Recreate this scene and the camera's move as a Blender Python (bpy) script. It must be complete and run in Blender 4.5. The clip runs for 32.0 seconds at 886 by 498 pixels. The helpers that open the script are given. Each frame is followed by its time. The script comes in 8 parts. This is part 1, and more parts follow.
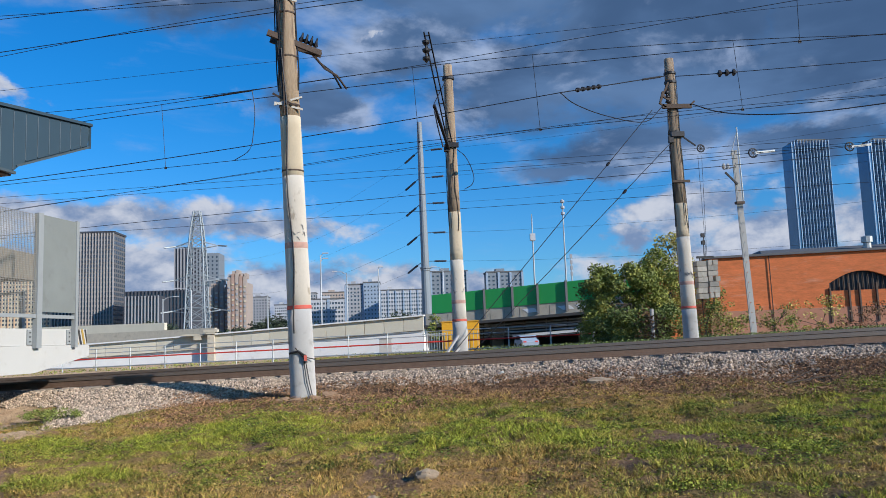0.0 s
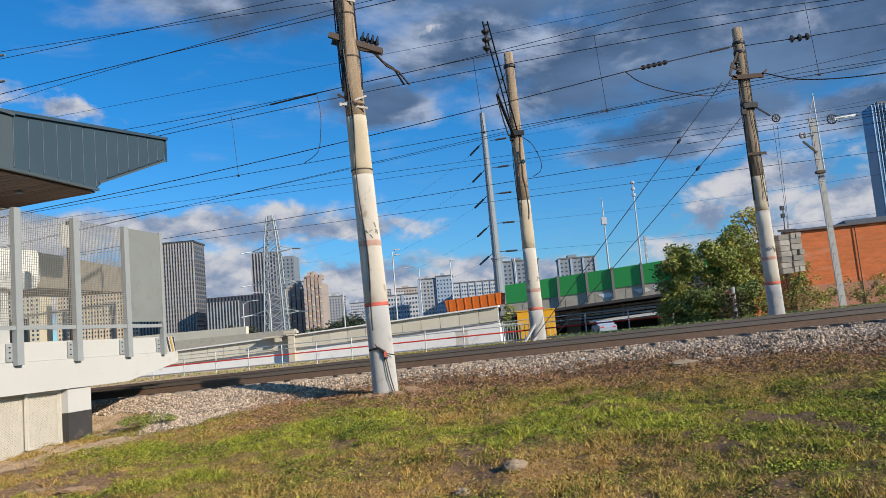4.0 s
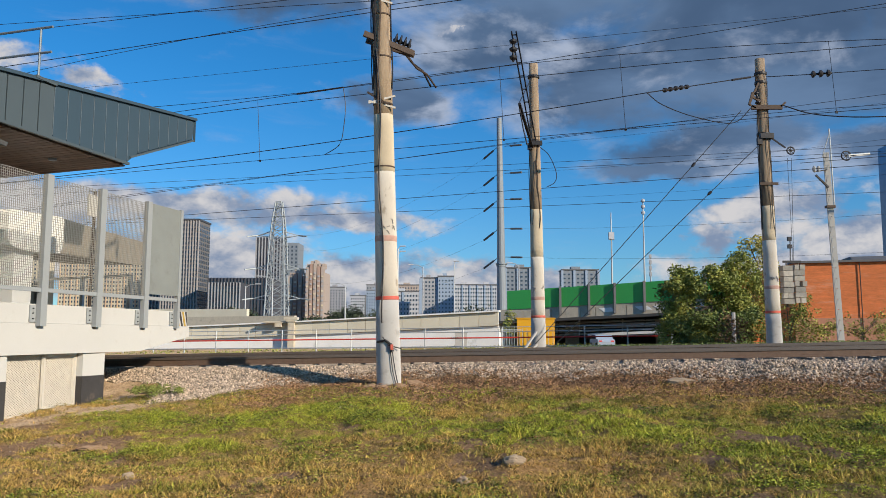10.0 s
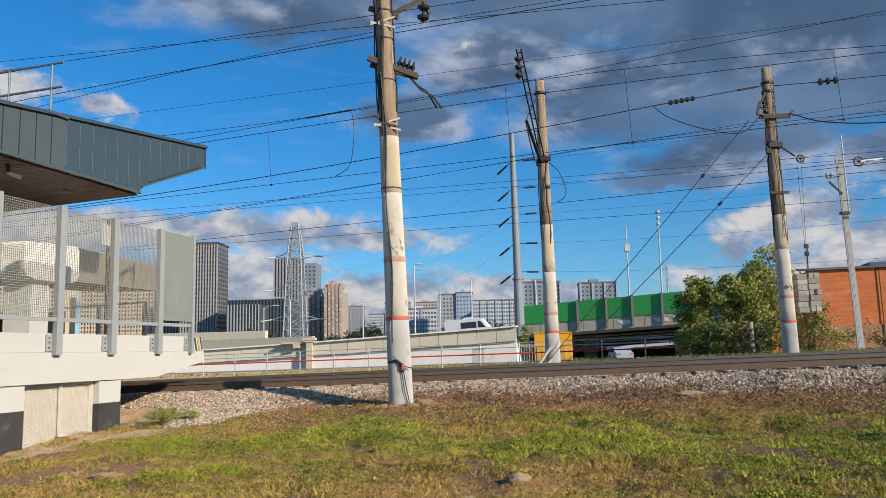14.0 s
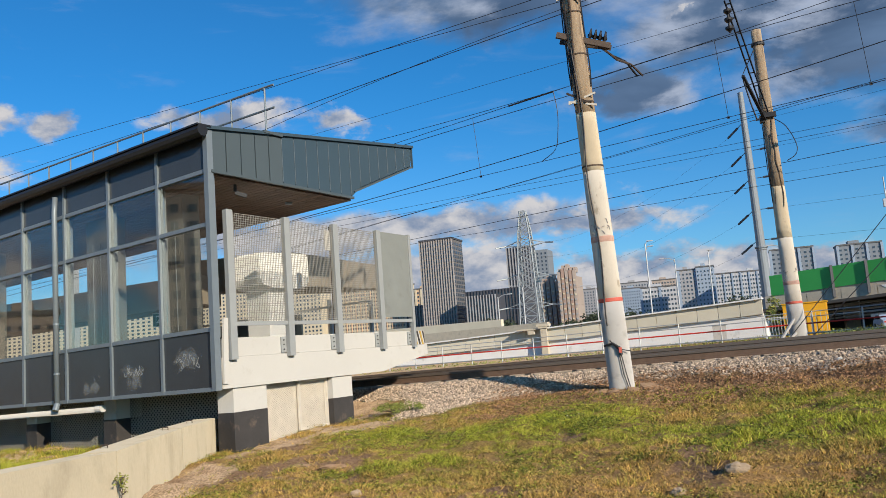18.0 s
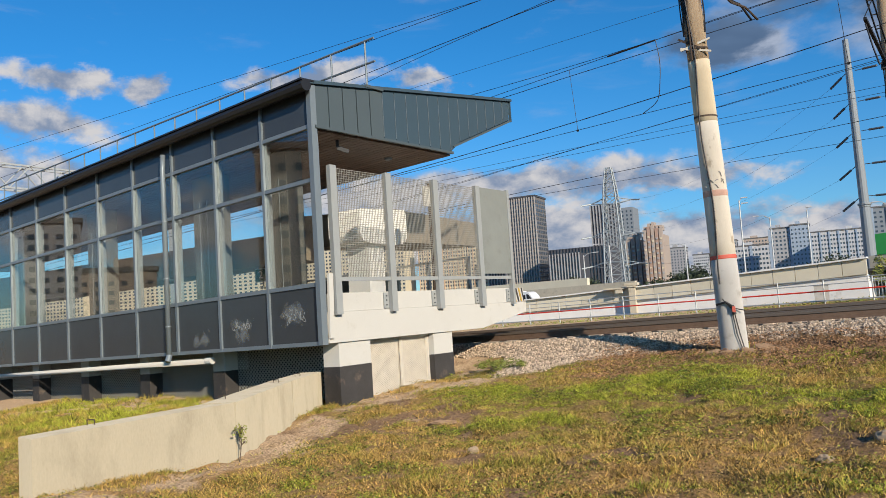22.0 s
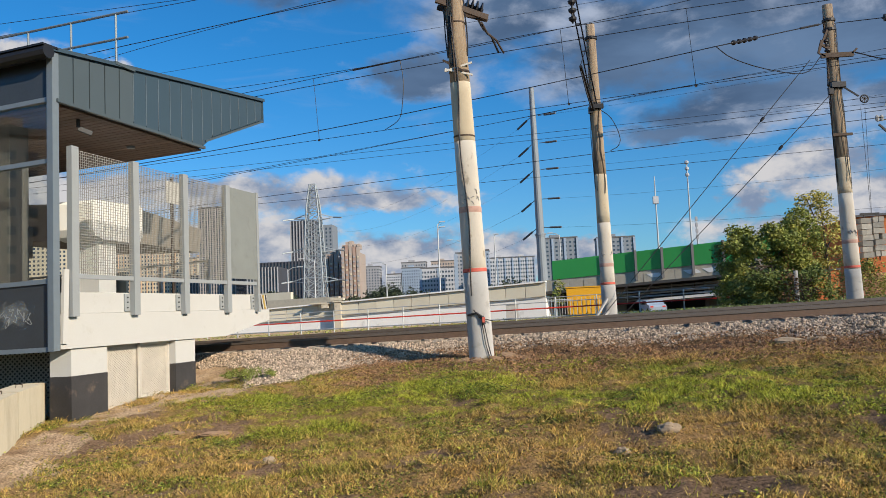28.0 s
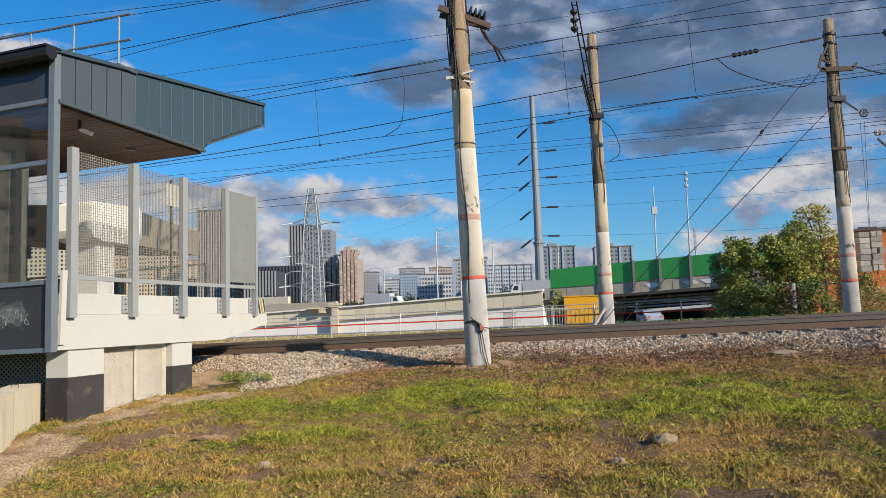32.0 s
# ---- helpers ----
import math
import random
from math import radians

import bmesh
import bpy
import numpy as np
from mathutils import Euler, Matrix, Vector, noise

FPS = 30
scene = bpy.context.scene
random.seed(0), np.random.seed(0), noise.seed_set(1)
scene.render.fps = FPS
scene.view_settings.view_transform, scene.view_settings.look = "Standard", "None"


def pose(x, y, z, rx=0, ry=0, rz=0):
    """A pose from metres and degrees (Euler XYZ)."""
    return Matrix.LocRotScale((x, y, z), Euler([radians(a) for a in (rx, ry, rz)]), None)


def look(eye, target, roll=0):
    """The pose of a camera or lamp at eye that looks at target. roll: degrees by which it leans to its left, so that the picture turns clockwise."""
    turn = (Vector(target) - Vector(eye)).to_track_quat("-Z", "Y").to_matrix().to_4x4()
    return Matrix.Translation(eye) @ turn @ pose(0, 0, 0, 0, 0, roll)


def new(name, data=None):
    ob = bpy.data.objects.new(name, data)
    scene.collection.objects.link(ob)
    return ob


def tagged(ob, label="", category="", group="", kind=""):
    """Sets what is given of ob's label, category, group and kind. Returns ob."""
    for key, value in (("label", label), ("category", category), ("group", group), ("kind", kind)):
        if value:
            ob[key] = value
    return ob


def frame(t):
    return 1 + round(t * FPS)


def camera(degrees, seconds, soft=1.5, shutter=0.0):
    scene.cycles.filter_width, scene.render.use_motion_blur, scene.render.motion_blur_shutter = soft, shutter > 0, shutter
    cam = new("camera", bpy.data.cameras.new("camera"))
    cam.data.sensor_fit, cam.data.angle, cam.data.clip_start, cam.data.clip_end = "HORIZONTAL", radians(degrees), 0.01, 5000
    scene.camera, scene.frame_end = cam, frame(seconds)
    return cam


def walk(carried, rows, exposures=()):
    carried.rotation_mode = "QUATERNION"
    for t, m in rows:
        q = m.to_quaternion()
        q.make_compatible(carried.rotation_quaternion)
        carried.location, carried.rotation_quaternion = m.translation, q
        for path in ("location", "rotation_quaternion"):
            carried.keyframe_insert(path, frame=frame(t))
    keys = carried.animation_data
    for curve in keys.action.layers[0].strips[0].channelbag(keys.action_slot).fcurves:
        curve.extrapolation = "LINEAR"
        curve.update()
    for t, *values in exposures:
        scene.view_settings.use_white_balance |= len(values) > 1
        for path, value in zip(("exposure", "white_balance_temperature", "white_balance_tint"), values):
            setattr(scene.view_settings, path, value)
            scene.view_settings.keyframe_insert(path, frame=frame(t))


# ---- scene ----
cam = camera(58.0, 32.0, 0.8)
PATH = [
    (0, (0.116, -0.711, 1.807), (0.2491, 1.2718, 2.0306), -2.02),
    (0.5, (0.137, -0.710, 1.799), (0.2857, 1.2707, 2.0314), -2.66),
    (1, (0.126, -0.705, 1.794), (0.2667, 1.2758, 2.0283), -3.33),
    (1.5, (0.104, -0.726, 1.795), (0.1949, 1.2594, 2.0190), -4.08),
    (2, (0.096, -0.736, 1.799), (0.1387, 1.2516, 2.0168), -4.55),
    (2.5, (0.089, -0.699, 1.798), (0.0892, 1.2901, 2.0087), -4.54),
    (3, (0.082, -0.680, 1.799), (0.0529, 1.3089, 2.0042), -4.80),
    (3.5, (0.075, -0.668, 1.802), (0.0372, 1.3205, 2.0095), -5.04),
    (5.5, (0.051, -0.688, 1.819), (-0.0513, 1.2954, 2.0520), -3.15),
    (6, (0.002, -0.690, 1.807), (-0.1418, 1.2911, 2.0422), -2.79),
    (6.5, (-0.017, -0.708, 1.800), (-0.1956, 1.2694, 2.0400), -2.69),
    (7, (-0.013, -0.712, 1.789), (-0.1831, 1.2667, 2.0278), -3.46),
    (7.5, (-0.019, -0.728, 1.784), (-0.1385, 1.2528, 2.0327), -3.54),
    (8, (-0.010, -0.793, 1.783), (-0.0808, 1.1898, 2.0359), -3.39),
    (8.5, (0.031, -0.905, 1.794), (-0.0293, 1.0760, 2.0613), -3.15),
    (9, (0.079, -0.999, 1.781), (0.0229, 0.9889, 1.9894), -3.19),
    (9.5, (-0.021, -1.072, 1.773), (-0.0903, 0.9197, 1.9450), -2.51),
    (10, (-0.086, -1.137, 1.776), (-0.1408, 0.8504, 1.9904), 0.22),
    (10.5, (-0.002, -1.180, 1.791), (-0.0113, 0.8011, 2.0623), 0.92),
    (11, (0.124, -1.202, 1.810), (0.0958, 0.7782, 2.0915), 1.72),
    (11.5, (0.100, -1.191, 1.821), (-0.0748, 0.7844, 2.0851), 1.04),
    (12, (0.094, -1.167, 1.830), (-0.0368, 0.8060, 2.1293), 0.91),
    (12.5, (0.138, -1.182, 1.837), (0.0712, 0.7899, 2.1656), 0.40),
    (13, (0.179, -1.210, 1.837), (0.1710, 0.7607, 2.1789), -0.16),
    (13.5, (0.164, -1.235, 1.824), (0.1614, 0.7380, 2.1524), -0.38),
    (14, (0.093, -1.260, 1.815), (-0.0038, 0.7209, 2.0705), -1.24),
    (14.5, (0.039, -1.259, 1.803), (-0.1830, 0.7230, 1.9524), -3.81),
    (16.5, (0.112, -1.051, 1.815), (-0.2331, 0.9112, 1.9853), -3.77),
    (17, (0.199, -0.929, 1.824), (-0.1806, 1.0235, 2.0334), -5.33),
    (17.5, (0.354, -0.869, 1.830), (-0.1122, 1.0624, 2.0615), -5.33),
    (18, (0.516, -0.904, 1.822), (-0.1429, 0.9679, 2.0681), -4.33),
    (18.5, (0.529, -0.931, 1.828), (-0.1416, 0.9434, 2.0221), -3.27),
    (19, (0.438, -0.988, 1.836), (-0.0443, 0.9435, 2.0238), 0.20),
    (19.5, (0.515, -1.113, 1.842), (0.3076, 0.8599, 2.0947), 1.21),
    (20, (0.541, -1.182, 1.831), (0.3696, 0.7965, 2.0719), -0.57),
    (20.5, (0.390, -1.151, 1.825), (0.1231, 0.8184, 2.0523), -1.89),
    (21, (0.204, -1.089, 1.824), (-0.2917, 0.8370, 2.0377), -3.20),
    (21.5, (0.128, -0.932, 1.821), (-0.6222, 0.9143, 1.9858), -3.70),
    (22, (0.059, -0.807, 1.830), (-0.7987, 0.9923, 1.9866), -3.71),
    (22.5, (-0.085, -0.684, 1.834), (-0.8876, 1.1395, 2.0038), -3.76),
    (23, (-0.223, -0.534, 1.842), (-0.8975, 1.3403, 2.0180), -3.01),
    (23.5, (-0.326, -0.371, 1.843), (-0.8197, 1.5571, 2.0400), -3.77),
    (24, (-0.444, -0.327, 1.852), (-0.4357, 1.6545, 2.1199), -3.65),
    (24.5, (-0.557, -0.415, 1.844), (-0.3425, 1.5542, 2.1232), -4.63),
    (25, (-0.692, -0.514, 1.831), (-0.5475, 1.4649, 2.0785), -3.59),
    (25.5, (-0.793, -0.601, 1.816), (-0.8193, 1.3939, 1.9615), -2.22),
    (27.5, (-1.132, -0.810, 1.750), (-1.2143, 1.1830, 1.9001), -2.69),
    (28, (-1.132, -0.834, 1.745), (-1.2692, 1.1548, 1.8992), -2.50),
    (28.5, (-1.168, -0.820, 1.742), (-1.6414, 1.1165, 1.8981), -1.94),
    (29, (-1.175, -0.811, 1.735), (-1.6727, 1.1202, 1.8832), -3.42),
    (29.5, (-1.148, -0.819, 1.732), (-1.5388, 1.1368, 1.8790), -3.19),
    (30, (-1.117, -0.836, 1.738), (-1.3276, 1.1477, 1.8821), -3.60),
    (30.5, (-1.107, -0.856, 1.737), (-1.2695, 1.1313, 1.8876), -3.79),
    (31, (-1.099, -0.860, 1.737), (-1.2313, 1.1299, 1.8899), -4.22),
    (31.5, (-1.130, -0.842, 1.741), (-1.2659, 1.1467, 1.9061), -3.66),
    (32, (-1.143, -0.847, 1.750), (-1.2748, 1.1410, 1.9209), -1.57),
]
walk(cam, [(t, look(eye, target, roll)) for t, eye, target, roll in PATH], [(0, -0.04, 5700, 10), (3.5, -0.02, 6100, 10), (6, 0.0, 6500, 10), (32, 0.0, 6500, 10)])

# ---------------- world and light ----------------
SUN_AZ, SUN_EL = radians(-51.2), radians(21)      # from +y towards +x is positive
sun_from = Vector((math.cos(SUN_EL) * 0.78, -math.cos(SUN_EL) * 0.626, math.sin(SUN_EL))).normalized()
world = bpy.data.worlds.new("sky_world")
scene.world = world
world.use_nodes = True
wn, wl = world.node_tree.nodes, world.node_tree.links
wn.clear()
w_out = wn.new("ShaderNodeOutputWorld")
w_bg = wn.new("ShaderNodeBackground")
w_sky = wn.new("ShaderNodeTexSky")
w_sky.sky_type = "NISHITA"
w_sky.sun_disc = False
w_sky.sun_elevation = SUN_EL
w_sky.sun_rotation = math.atan2(sun_from.x, sun_from.y)
w_sky.air_density, w_sky.dust_density, w_sky.ozone_density = 1.0, 0.3, 3.0
w_bg.inputs["Strength"].default_value = 0.109
w_co = wn.new("ShaderNodeTexCoord")


def wmath(op, a, b=None, c=None, clamp=False):
    n = wn.new("ShaderNodeMath")
    n.operation, n.use_clamp = op, clamp
    for i, v in enumerate((a, b, c)):
        if v is None:
            continue
        if isinstance(v, (int, float)):
            n.inputs[i].default_value = v
        else:
            wl.new(v, n.inputs[i])
    return n.outputs[0]


def wsmooth(v, lo, hi):
    n = wn.new("ShaderNodeMapRange")
    n.interpolation_type = "SMOOTHSTEP"
    n.inputs["From Min"].default_value, n.inputs["From Max"].default_value = lo, hi
    wl.new(v, n.inputs["Value"])
    return n.outputs["Result"]


w_sep = wn.new("ShaderNodeSeparateXYZ")
wl.new(w_co.outputs["Generated"], w_sep.inputs[0])
dx, dy, dz = w_sep.outputs
def wnoise(vec, scale, detail, rough, offset=(0, 0, 0), stretch=(1, 1, 1), warp=0.0):
    mp = wn.new("ShaderNodeMapping")
    mp.inputs["Location"].default_value = offset
    mp.inputs["Scale"].default_value = stretch
    wl.new(vec, mp.inputs["Vector"])
    n = wn.new("ShaderNodeTexNoise")
    n.inputs["Scale"].default_value, n.inputs["Detail"].default_value, n.inputs["Roughness"].default_value = scale, detail, rough
    n.inputs["Distortion"].default_value = warp
    wl.new(mp.outputs[0], n.inputs["Vector"])
    return n.outputs["Fac"]


az = wmath("ARCTAN2", dx, dy)
w_comb = wn.new("ShaderNodeCombineXYZ")
wl.new(az, w_comb.inputs[0])
wl.new(dz, w_comb.inputs[1])
plain = w_comb.outputs[0]
# ragged outlines: the direction is shifted by two sizes of noise
w_rag = wn.new("ShaderNodeTexNoise")
w_rag.inputs["Scale"].default_value, w_rag.inputs["Detail"].default_value, w_rag.inputs["Roughness"].default_value = 6.5, 9.0, 0.62
w_ragm = wn.new("ShaderNodeMapping")
w_ragm.inputs["Scale"].default_value = (1.0, 1.7, 1.0)
wl.new(plain, w_ragm.inputs["Vector"])
wl.new(w_ragm.outputs[0], w_rag.inputs["Vector"])
w_mad = wn.new("ShaderNodeVectorMath")
w_mad.operation = "MULTIPLY_ADD"
wl.new(w_rag.outputs["Color"], w_mad.inputs[0])
w_mad.inputs[1].default_value = (0.24, 0.095, 0.0)
w_shift = wn.new("ShaderNodeVectorMath")
w_shift.operation = "SUBTRACT"
wl.new(plain, w_shift.inputs[0])
w_shift.inputs[1].default_value = (0.12, 0.0475, 0.0)
wl.new(w_shift.outputs[0], w_mad.inputs[2])
ragged = w_mad.outputs[0]


def cloud_field(blobs):
    """Distance to the nearest of some flattened clouds, each (azimuth, height, half width, half height): 1 on its edge."""
    out = None
    for a, e, ra, re in blobs:
        mp = wn.new("ShaderNodeMapping")
        mp.inputs["Location"].default_value = (-a / ra, -e / re, 0)
        mp.inputs["Scale"].default_value = (1 / ra, 1 / re, 0)
        wl.new(ragged, mp.inputs["Vector"])
        ln = wn.new("ShaderNodeVectorMath")
        ln.operation = "LENGTH"
        wl.new(mp.outputs[0], ln.inputs[0])
        out = ln.outputs["Value"] if out is None else wmath("MINIMUM", out, ln.outputs["Value"])
    return out


# the broken dark layer over the right and the top of the sky
LAYER = ((-0.24, 0.425, 0.20, 0.05), (0.10, 0.42, 0.24, 0.08), (0.17, 0.31, 0.13, 0.06), (0.02, 0.35, 0.10, 0.05), (0.37, 0.37, 0.20, 0.09), (0.42, 0.285, 0.17, 0.06),
         (0.32, 0.225, 0.13, 0.028), (0.58, 0.33, 0.20, 0.13), (0.25, 0.205, 0.10, 0.014), (-0.09, 0.295, 0.07, 0.026), (0.35, 0.62, 0.75, 0.20), (0.85, 0.30, 0.20, 0.14), (0.49, 0.20, 0.10, 0.03))
layer_d = wmath("SUBTRACT", 1.0, cloud_field(LAYER))
lay_a = wnoise(plain, 6.0, 8, 0.58, (3.1, 1.7, 0), (1, 2.2, 1), 0.35)
lay_b = wnoise(plain, 6.0, 8, 0.58, (3.15, 1.79, 0), (1, 2.2, 1), 0.35)
layer_t = wmath("ADD", layer_d, wmath("MULTIPLY", wmath("SUBTRACT", lay_a, 0.5), 1.3))
layer = wsmooth(layer_t, -0.40, 0.42)
lay_tone = wsmooth(wnoise(plain, 4.0, 5, 0.5, (9.3, 4.2, 0), (1, 2.6, 1), 0.3), 0.34, 0.66)
lay_lit = wsmooth(wmath("ADD", wmath("MULTIPLY", wmath("SUBTRACT", lay_a, lay_b), 2.4), wmath("SUBTRACT", 0.30, wmath("MULTIPLY", layer_t, 0.62))), 0.0, 0.64)
# heaped clouds: the sunlit bank on the right, the flat bank over the platform, small heaps on the horizon
HEAPS = ((0.37, 0.148, 0.06, 0.022), (0.46, 0.110, 0.11, 0.030), (0.305, 0.120, 0.03, 0.020), (0.40, 0.080, 0.17, 0.018), (-0.33, 0.148, 0.18, 0.026), (-0.17, 0.138, 0.12, 0.016),
         (-0.31, 0.085, 0.10, 0.040), (-0.52, 0.145, 0.17, 0.034), (-0.13, 0.072, 0.08, 0.024), (-0.01, 0.068, 0.08, 0.022), (-0.08, 0.050, 0.18, 0.018), (0.10, 0.060, 0.07, 0.016), (-0.46, 0.09, 0.14, 0.03),
         (-0.90, 0.288, 0.06, 0.013), (-0.91, 0.238, 0.06, 0.020), (-0.96, 0.180, 0.08, 0.028), (-0.58, 0.293, 0.07, 0.016), (-0.81, 0.286, 0.035, 0.014), (-0.46, 0.275, 0.04, 0.014),
         (-0.03, 0.352, 0.008, 0.005), (0.62, 0.12, 0.10, 0.05), (0.90, 0.16, 0.16, 0.06), (1.5, 0.2, 0.3, 0.08), (2.3, 0.15, 0.3, 0.05), (-1.35, 0.22, 0.22, 0.05), (-2.0, 0.12, 0.35, 0.04), (-2.6, 0.25, 0.25, 0.06))
heap_d = wmath("SUBTRACT", 1.0, cloud_field(HEAPS))
heap_a = wnoise(plain, 17.0, 8, 0.58, (0.9, 0.35, 0), (1, 1.5, 1), 0.2)
heap_b = wnoise(plain, 17.0, 8, 0.58, (0.925, 0.395, 0), (1, 1.5, 1), 0.2)
heap = wsmooth(wmath("ADD", heap_d, wmath("MULTIPLY", wmath("SUBTRACT", heap_a, 0.5), 2.4)), -0.42, 0.42)
heap_lit = wsmooth(wmath("ADD", wmath("MULTIPLY", wmath("SUBTRACT", heap_a, heap_b), 2.4), 0.50), 0.05, 1.0)
# thin veils
wisp = wmath("MULTIPLY", wsmooth(wnoise(plain, 6.0, 8, 0.62, (7, 2, 0), (1, 4.5, 1), 0.5), 0.54, 0.80), 0.22)


def wmix(fac, a, b):
    n = wn.new("ShaderNodeMix")
    n.data_type = "RGBA"
    wl.new(fac, n.inputs["Factor"])
    for s, v in (("A", a), ("B", b)):
        sock = [i for i in n.inputs if i.name == s and i.type == "RGBA"][0]
        if isinstance(v, tuple):
            sock.default_value = v
        else:
            wl.new(v, sock)
    return [o for o in n.outputs if o.type == "RGBA"][0]


w_tint = wn.new("ShaderNodeMix")
w_tint.data_type, w_tint.blend_type = "RGBA", "MULTIPLY"
w_tint.inputs["Factor"].default_value = 1.0
wl.new(w_sky.outputs[0], w_tint.inputs[6])
wl.new(wmix(wsmooth(dz, 0.0, 0.34), (0.50, 0.86, 1.16, 1), (0.19, 0.83, 1.26, 1)), w_tint.inputs[7])
sky_col = w_tint.outputs[2]
col = wmix(wisp, sky_col, (4.2, 4.6, 5.6, 1))
col = wmix(layer, col, wmix(lay_lit, wmix(lay_tone, (0.62, 1.10, 2.0, 1), (1.22, 2.0, 3.35, 1)), (3.6, 4.2, 5.4, 1)))
col = wmix(heap, col, wmix(heap_lit, (2.0, 2.65, 3.9, 1), (5.9, 5.8, 5.9, 1)))
wl.new(col, w_bg.inputs["Color"])
wl.new(w_bg.outputs[0], w_out.inputs["Surface"])

sun = new("sun", bpy.data.lights.new("sun", "SUN"))
sun.data.energy, sun.data.angle, sun.data.color = 5.0, radians(0.53), (1.0, 0.88, 0.70)
sun.matrix_world = look(sun_from * 60, (0, 0, 0))
scene.view_settings.exposure = 0.0


# ---------------- materials ----------------
def material(name, rgb, rough=0.7, metal=0.0, vary=0.25, scale=6.0, fine=60.0, bump=0.2, rand=0.0, island=0.0,
             second=None, second_at=(0.55, 0.65), second_scale=1.5, spec=0.4, dist=0.01, stretch=(1, 1, 1)):
    """A surface with grain at two sizes, an optional second colour in patches, and fine relief."""
    m = bpy.data.materials.new(name)
    m.use_nodes = True
    n, l = m.node_tree.nodes, m.node_tree.links
    b = n["Principled BSDF"]
    b.inputs["Roughness"].default_value, b.inputs["Metallic"].default_value = rough, metal
    b.inputs["Specular IOR Level"].default_value = spec
    b.inputs["Diffuse Roughness"].default_value = 0.8 if rough > 0.8 else 0.0
    co = n.new("ShaderNodeTexCoord")
    mp = n.new("ShaderNodeMapping")
    mp.inputs["Scale"].default_value = stretch
    l.new(co.outputs["Object"], mp.inputs["Vector"])

    def nz(s, d=5, r=0.6):
        t = n.new("ShaderNodeTexNoise")
        t.inputs["Scale"].default_value, t.inputs["Detail"].default_value, t.inputs["Roughness"].default_value = s, d, r
        l.new(mp.outputs[0], t.inputs["Vector"])
        return t.outputs["Fac"]

    def mt(op, a, v):
        t = n.new("ShaderNodeMath")
        t.operation = op
        l.new(a, t.inputs[0])
        if isinstance(v, (int, float)):
            t.inputs[1].default_value = v
        else:
            l.new(v, t.inputs[1])
        return t.outputs[0]

    big, small = nz(scale), nz(fine, 3)
    value = mt("ADD", mt("MULTIPLY", mt("SUBTRACT", big, 0.5), 2.2 * vary), mt("MULTIPLY", mt("SUBTRACT", small, 0.5), 1.4 * vary))
    value = mt("ADD", value, 1.0)
    if rand:
        oi = n.new("ShaderNodeObjectInfo")
        value = mt("MULTIPLY", value, mt("ADD", mt("MULTIPLY", oi.outputs["Random"], 2 * rand), 1 - rand))
    if island:
        ge = n.new("ShaderNodeNewGeometry")
        value = mt("MULTIPLY", value, mt("ADD", mt("MULTIPLY", ge.outputs["Random Per Island"], 2 * island), 1 - island))
    base = n.new("ShaderNodeRGB")
    base.outputs[0].default_value = (*rgb, 1)
    colour = base.outputs[0]
    if second:
        rmp = n.new("ShaderNodeMapRange")
        rmp.inputs["From Min"].default_value, rmp.inputs["From Max"].default_value = second_at
        l.new(nz(second_scale, 7, 0.65), rmp.inputs["Value"])
        mx = n.new("ShaderNodeMix")
        mx.data_type = "RGBA"
        l.new(rmp.outputs[0], mx.inputs["Factor"])
        l.new(colour, mx.inputs[6])
        mx.inputs[7].default_value = (*second, 1)
        colour = mx.outputs[2]
    vm = n.new("ShaderNodeVectorMath")
    vm.operation = "SCALE"
    l.new(colour, vm.inputs[0])
    l.new(value, vm.inputs["Scale"])
    l.new(vm.outputs[0], b.inputs["Base Color"])
    if bump:
        bp = n.new("ShaderNodeBump")
        bp.inputs["Strength"].default_value, bp.inputs["Distance"].default_value = bump, dist
        l.new(mt("ADD", small, mt("MULTIPLY", big, 0.6)), bp.inputs["Height"])
        l.new(bp.outputs[0], b.inputs["Normal"])
    return m


def glass_material(name, tint, ior=1.5, rough=0.0):
    m = bpy.data.materials.new(name)
    m.use_nodes = True
    n, l = m.node_tree.nodes, m.node_tree.links
    n.remove(n["Principled BSDF"])
    gl = n.new("ShaderNodeBsdfGlass")
    gl.inputs["Color"].default_value = (*tint, 1)
    gl.inputs["Roughness"].default_value = rough
    gl.inputs["IOR"].default_value = ior
    l.new(gl.outputs[0], n["Material Output"].inputs["Surface"])
    return m


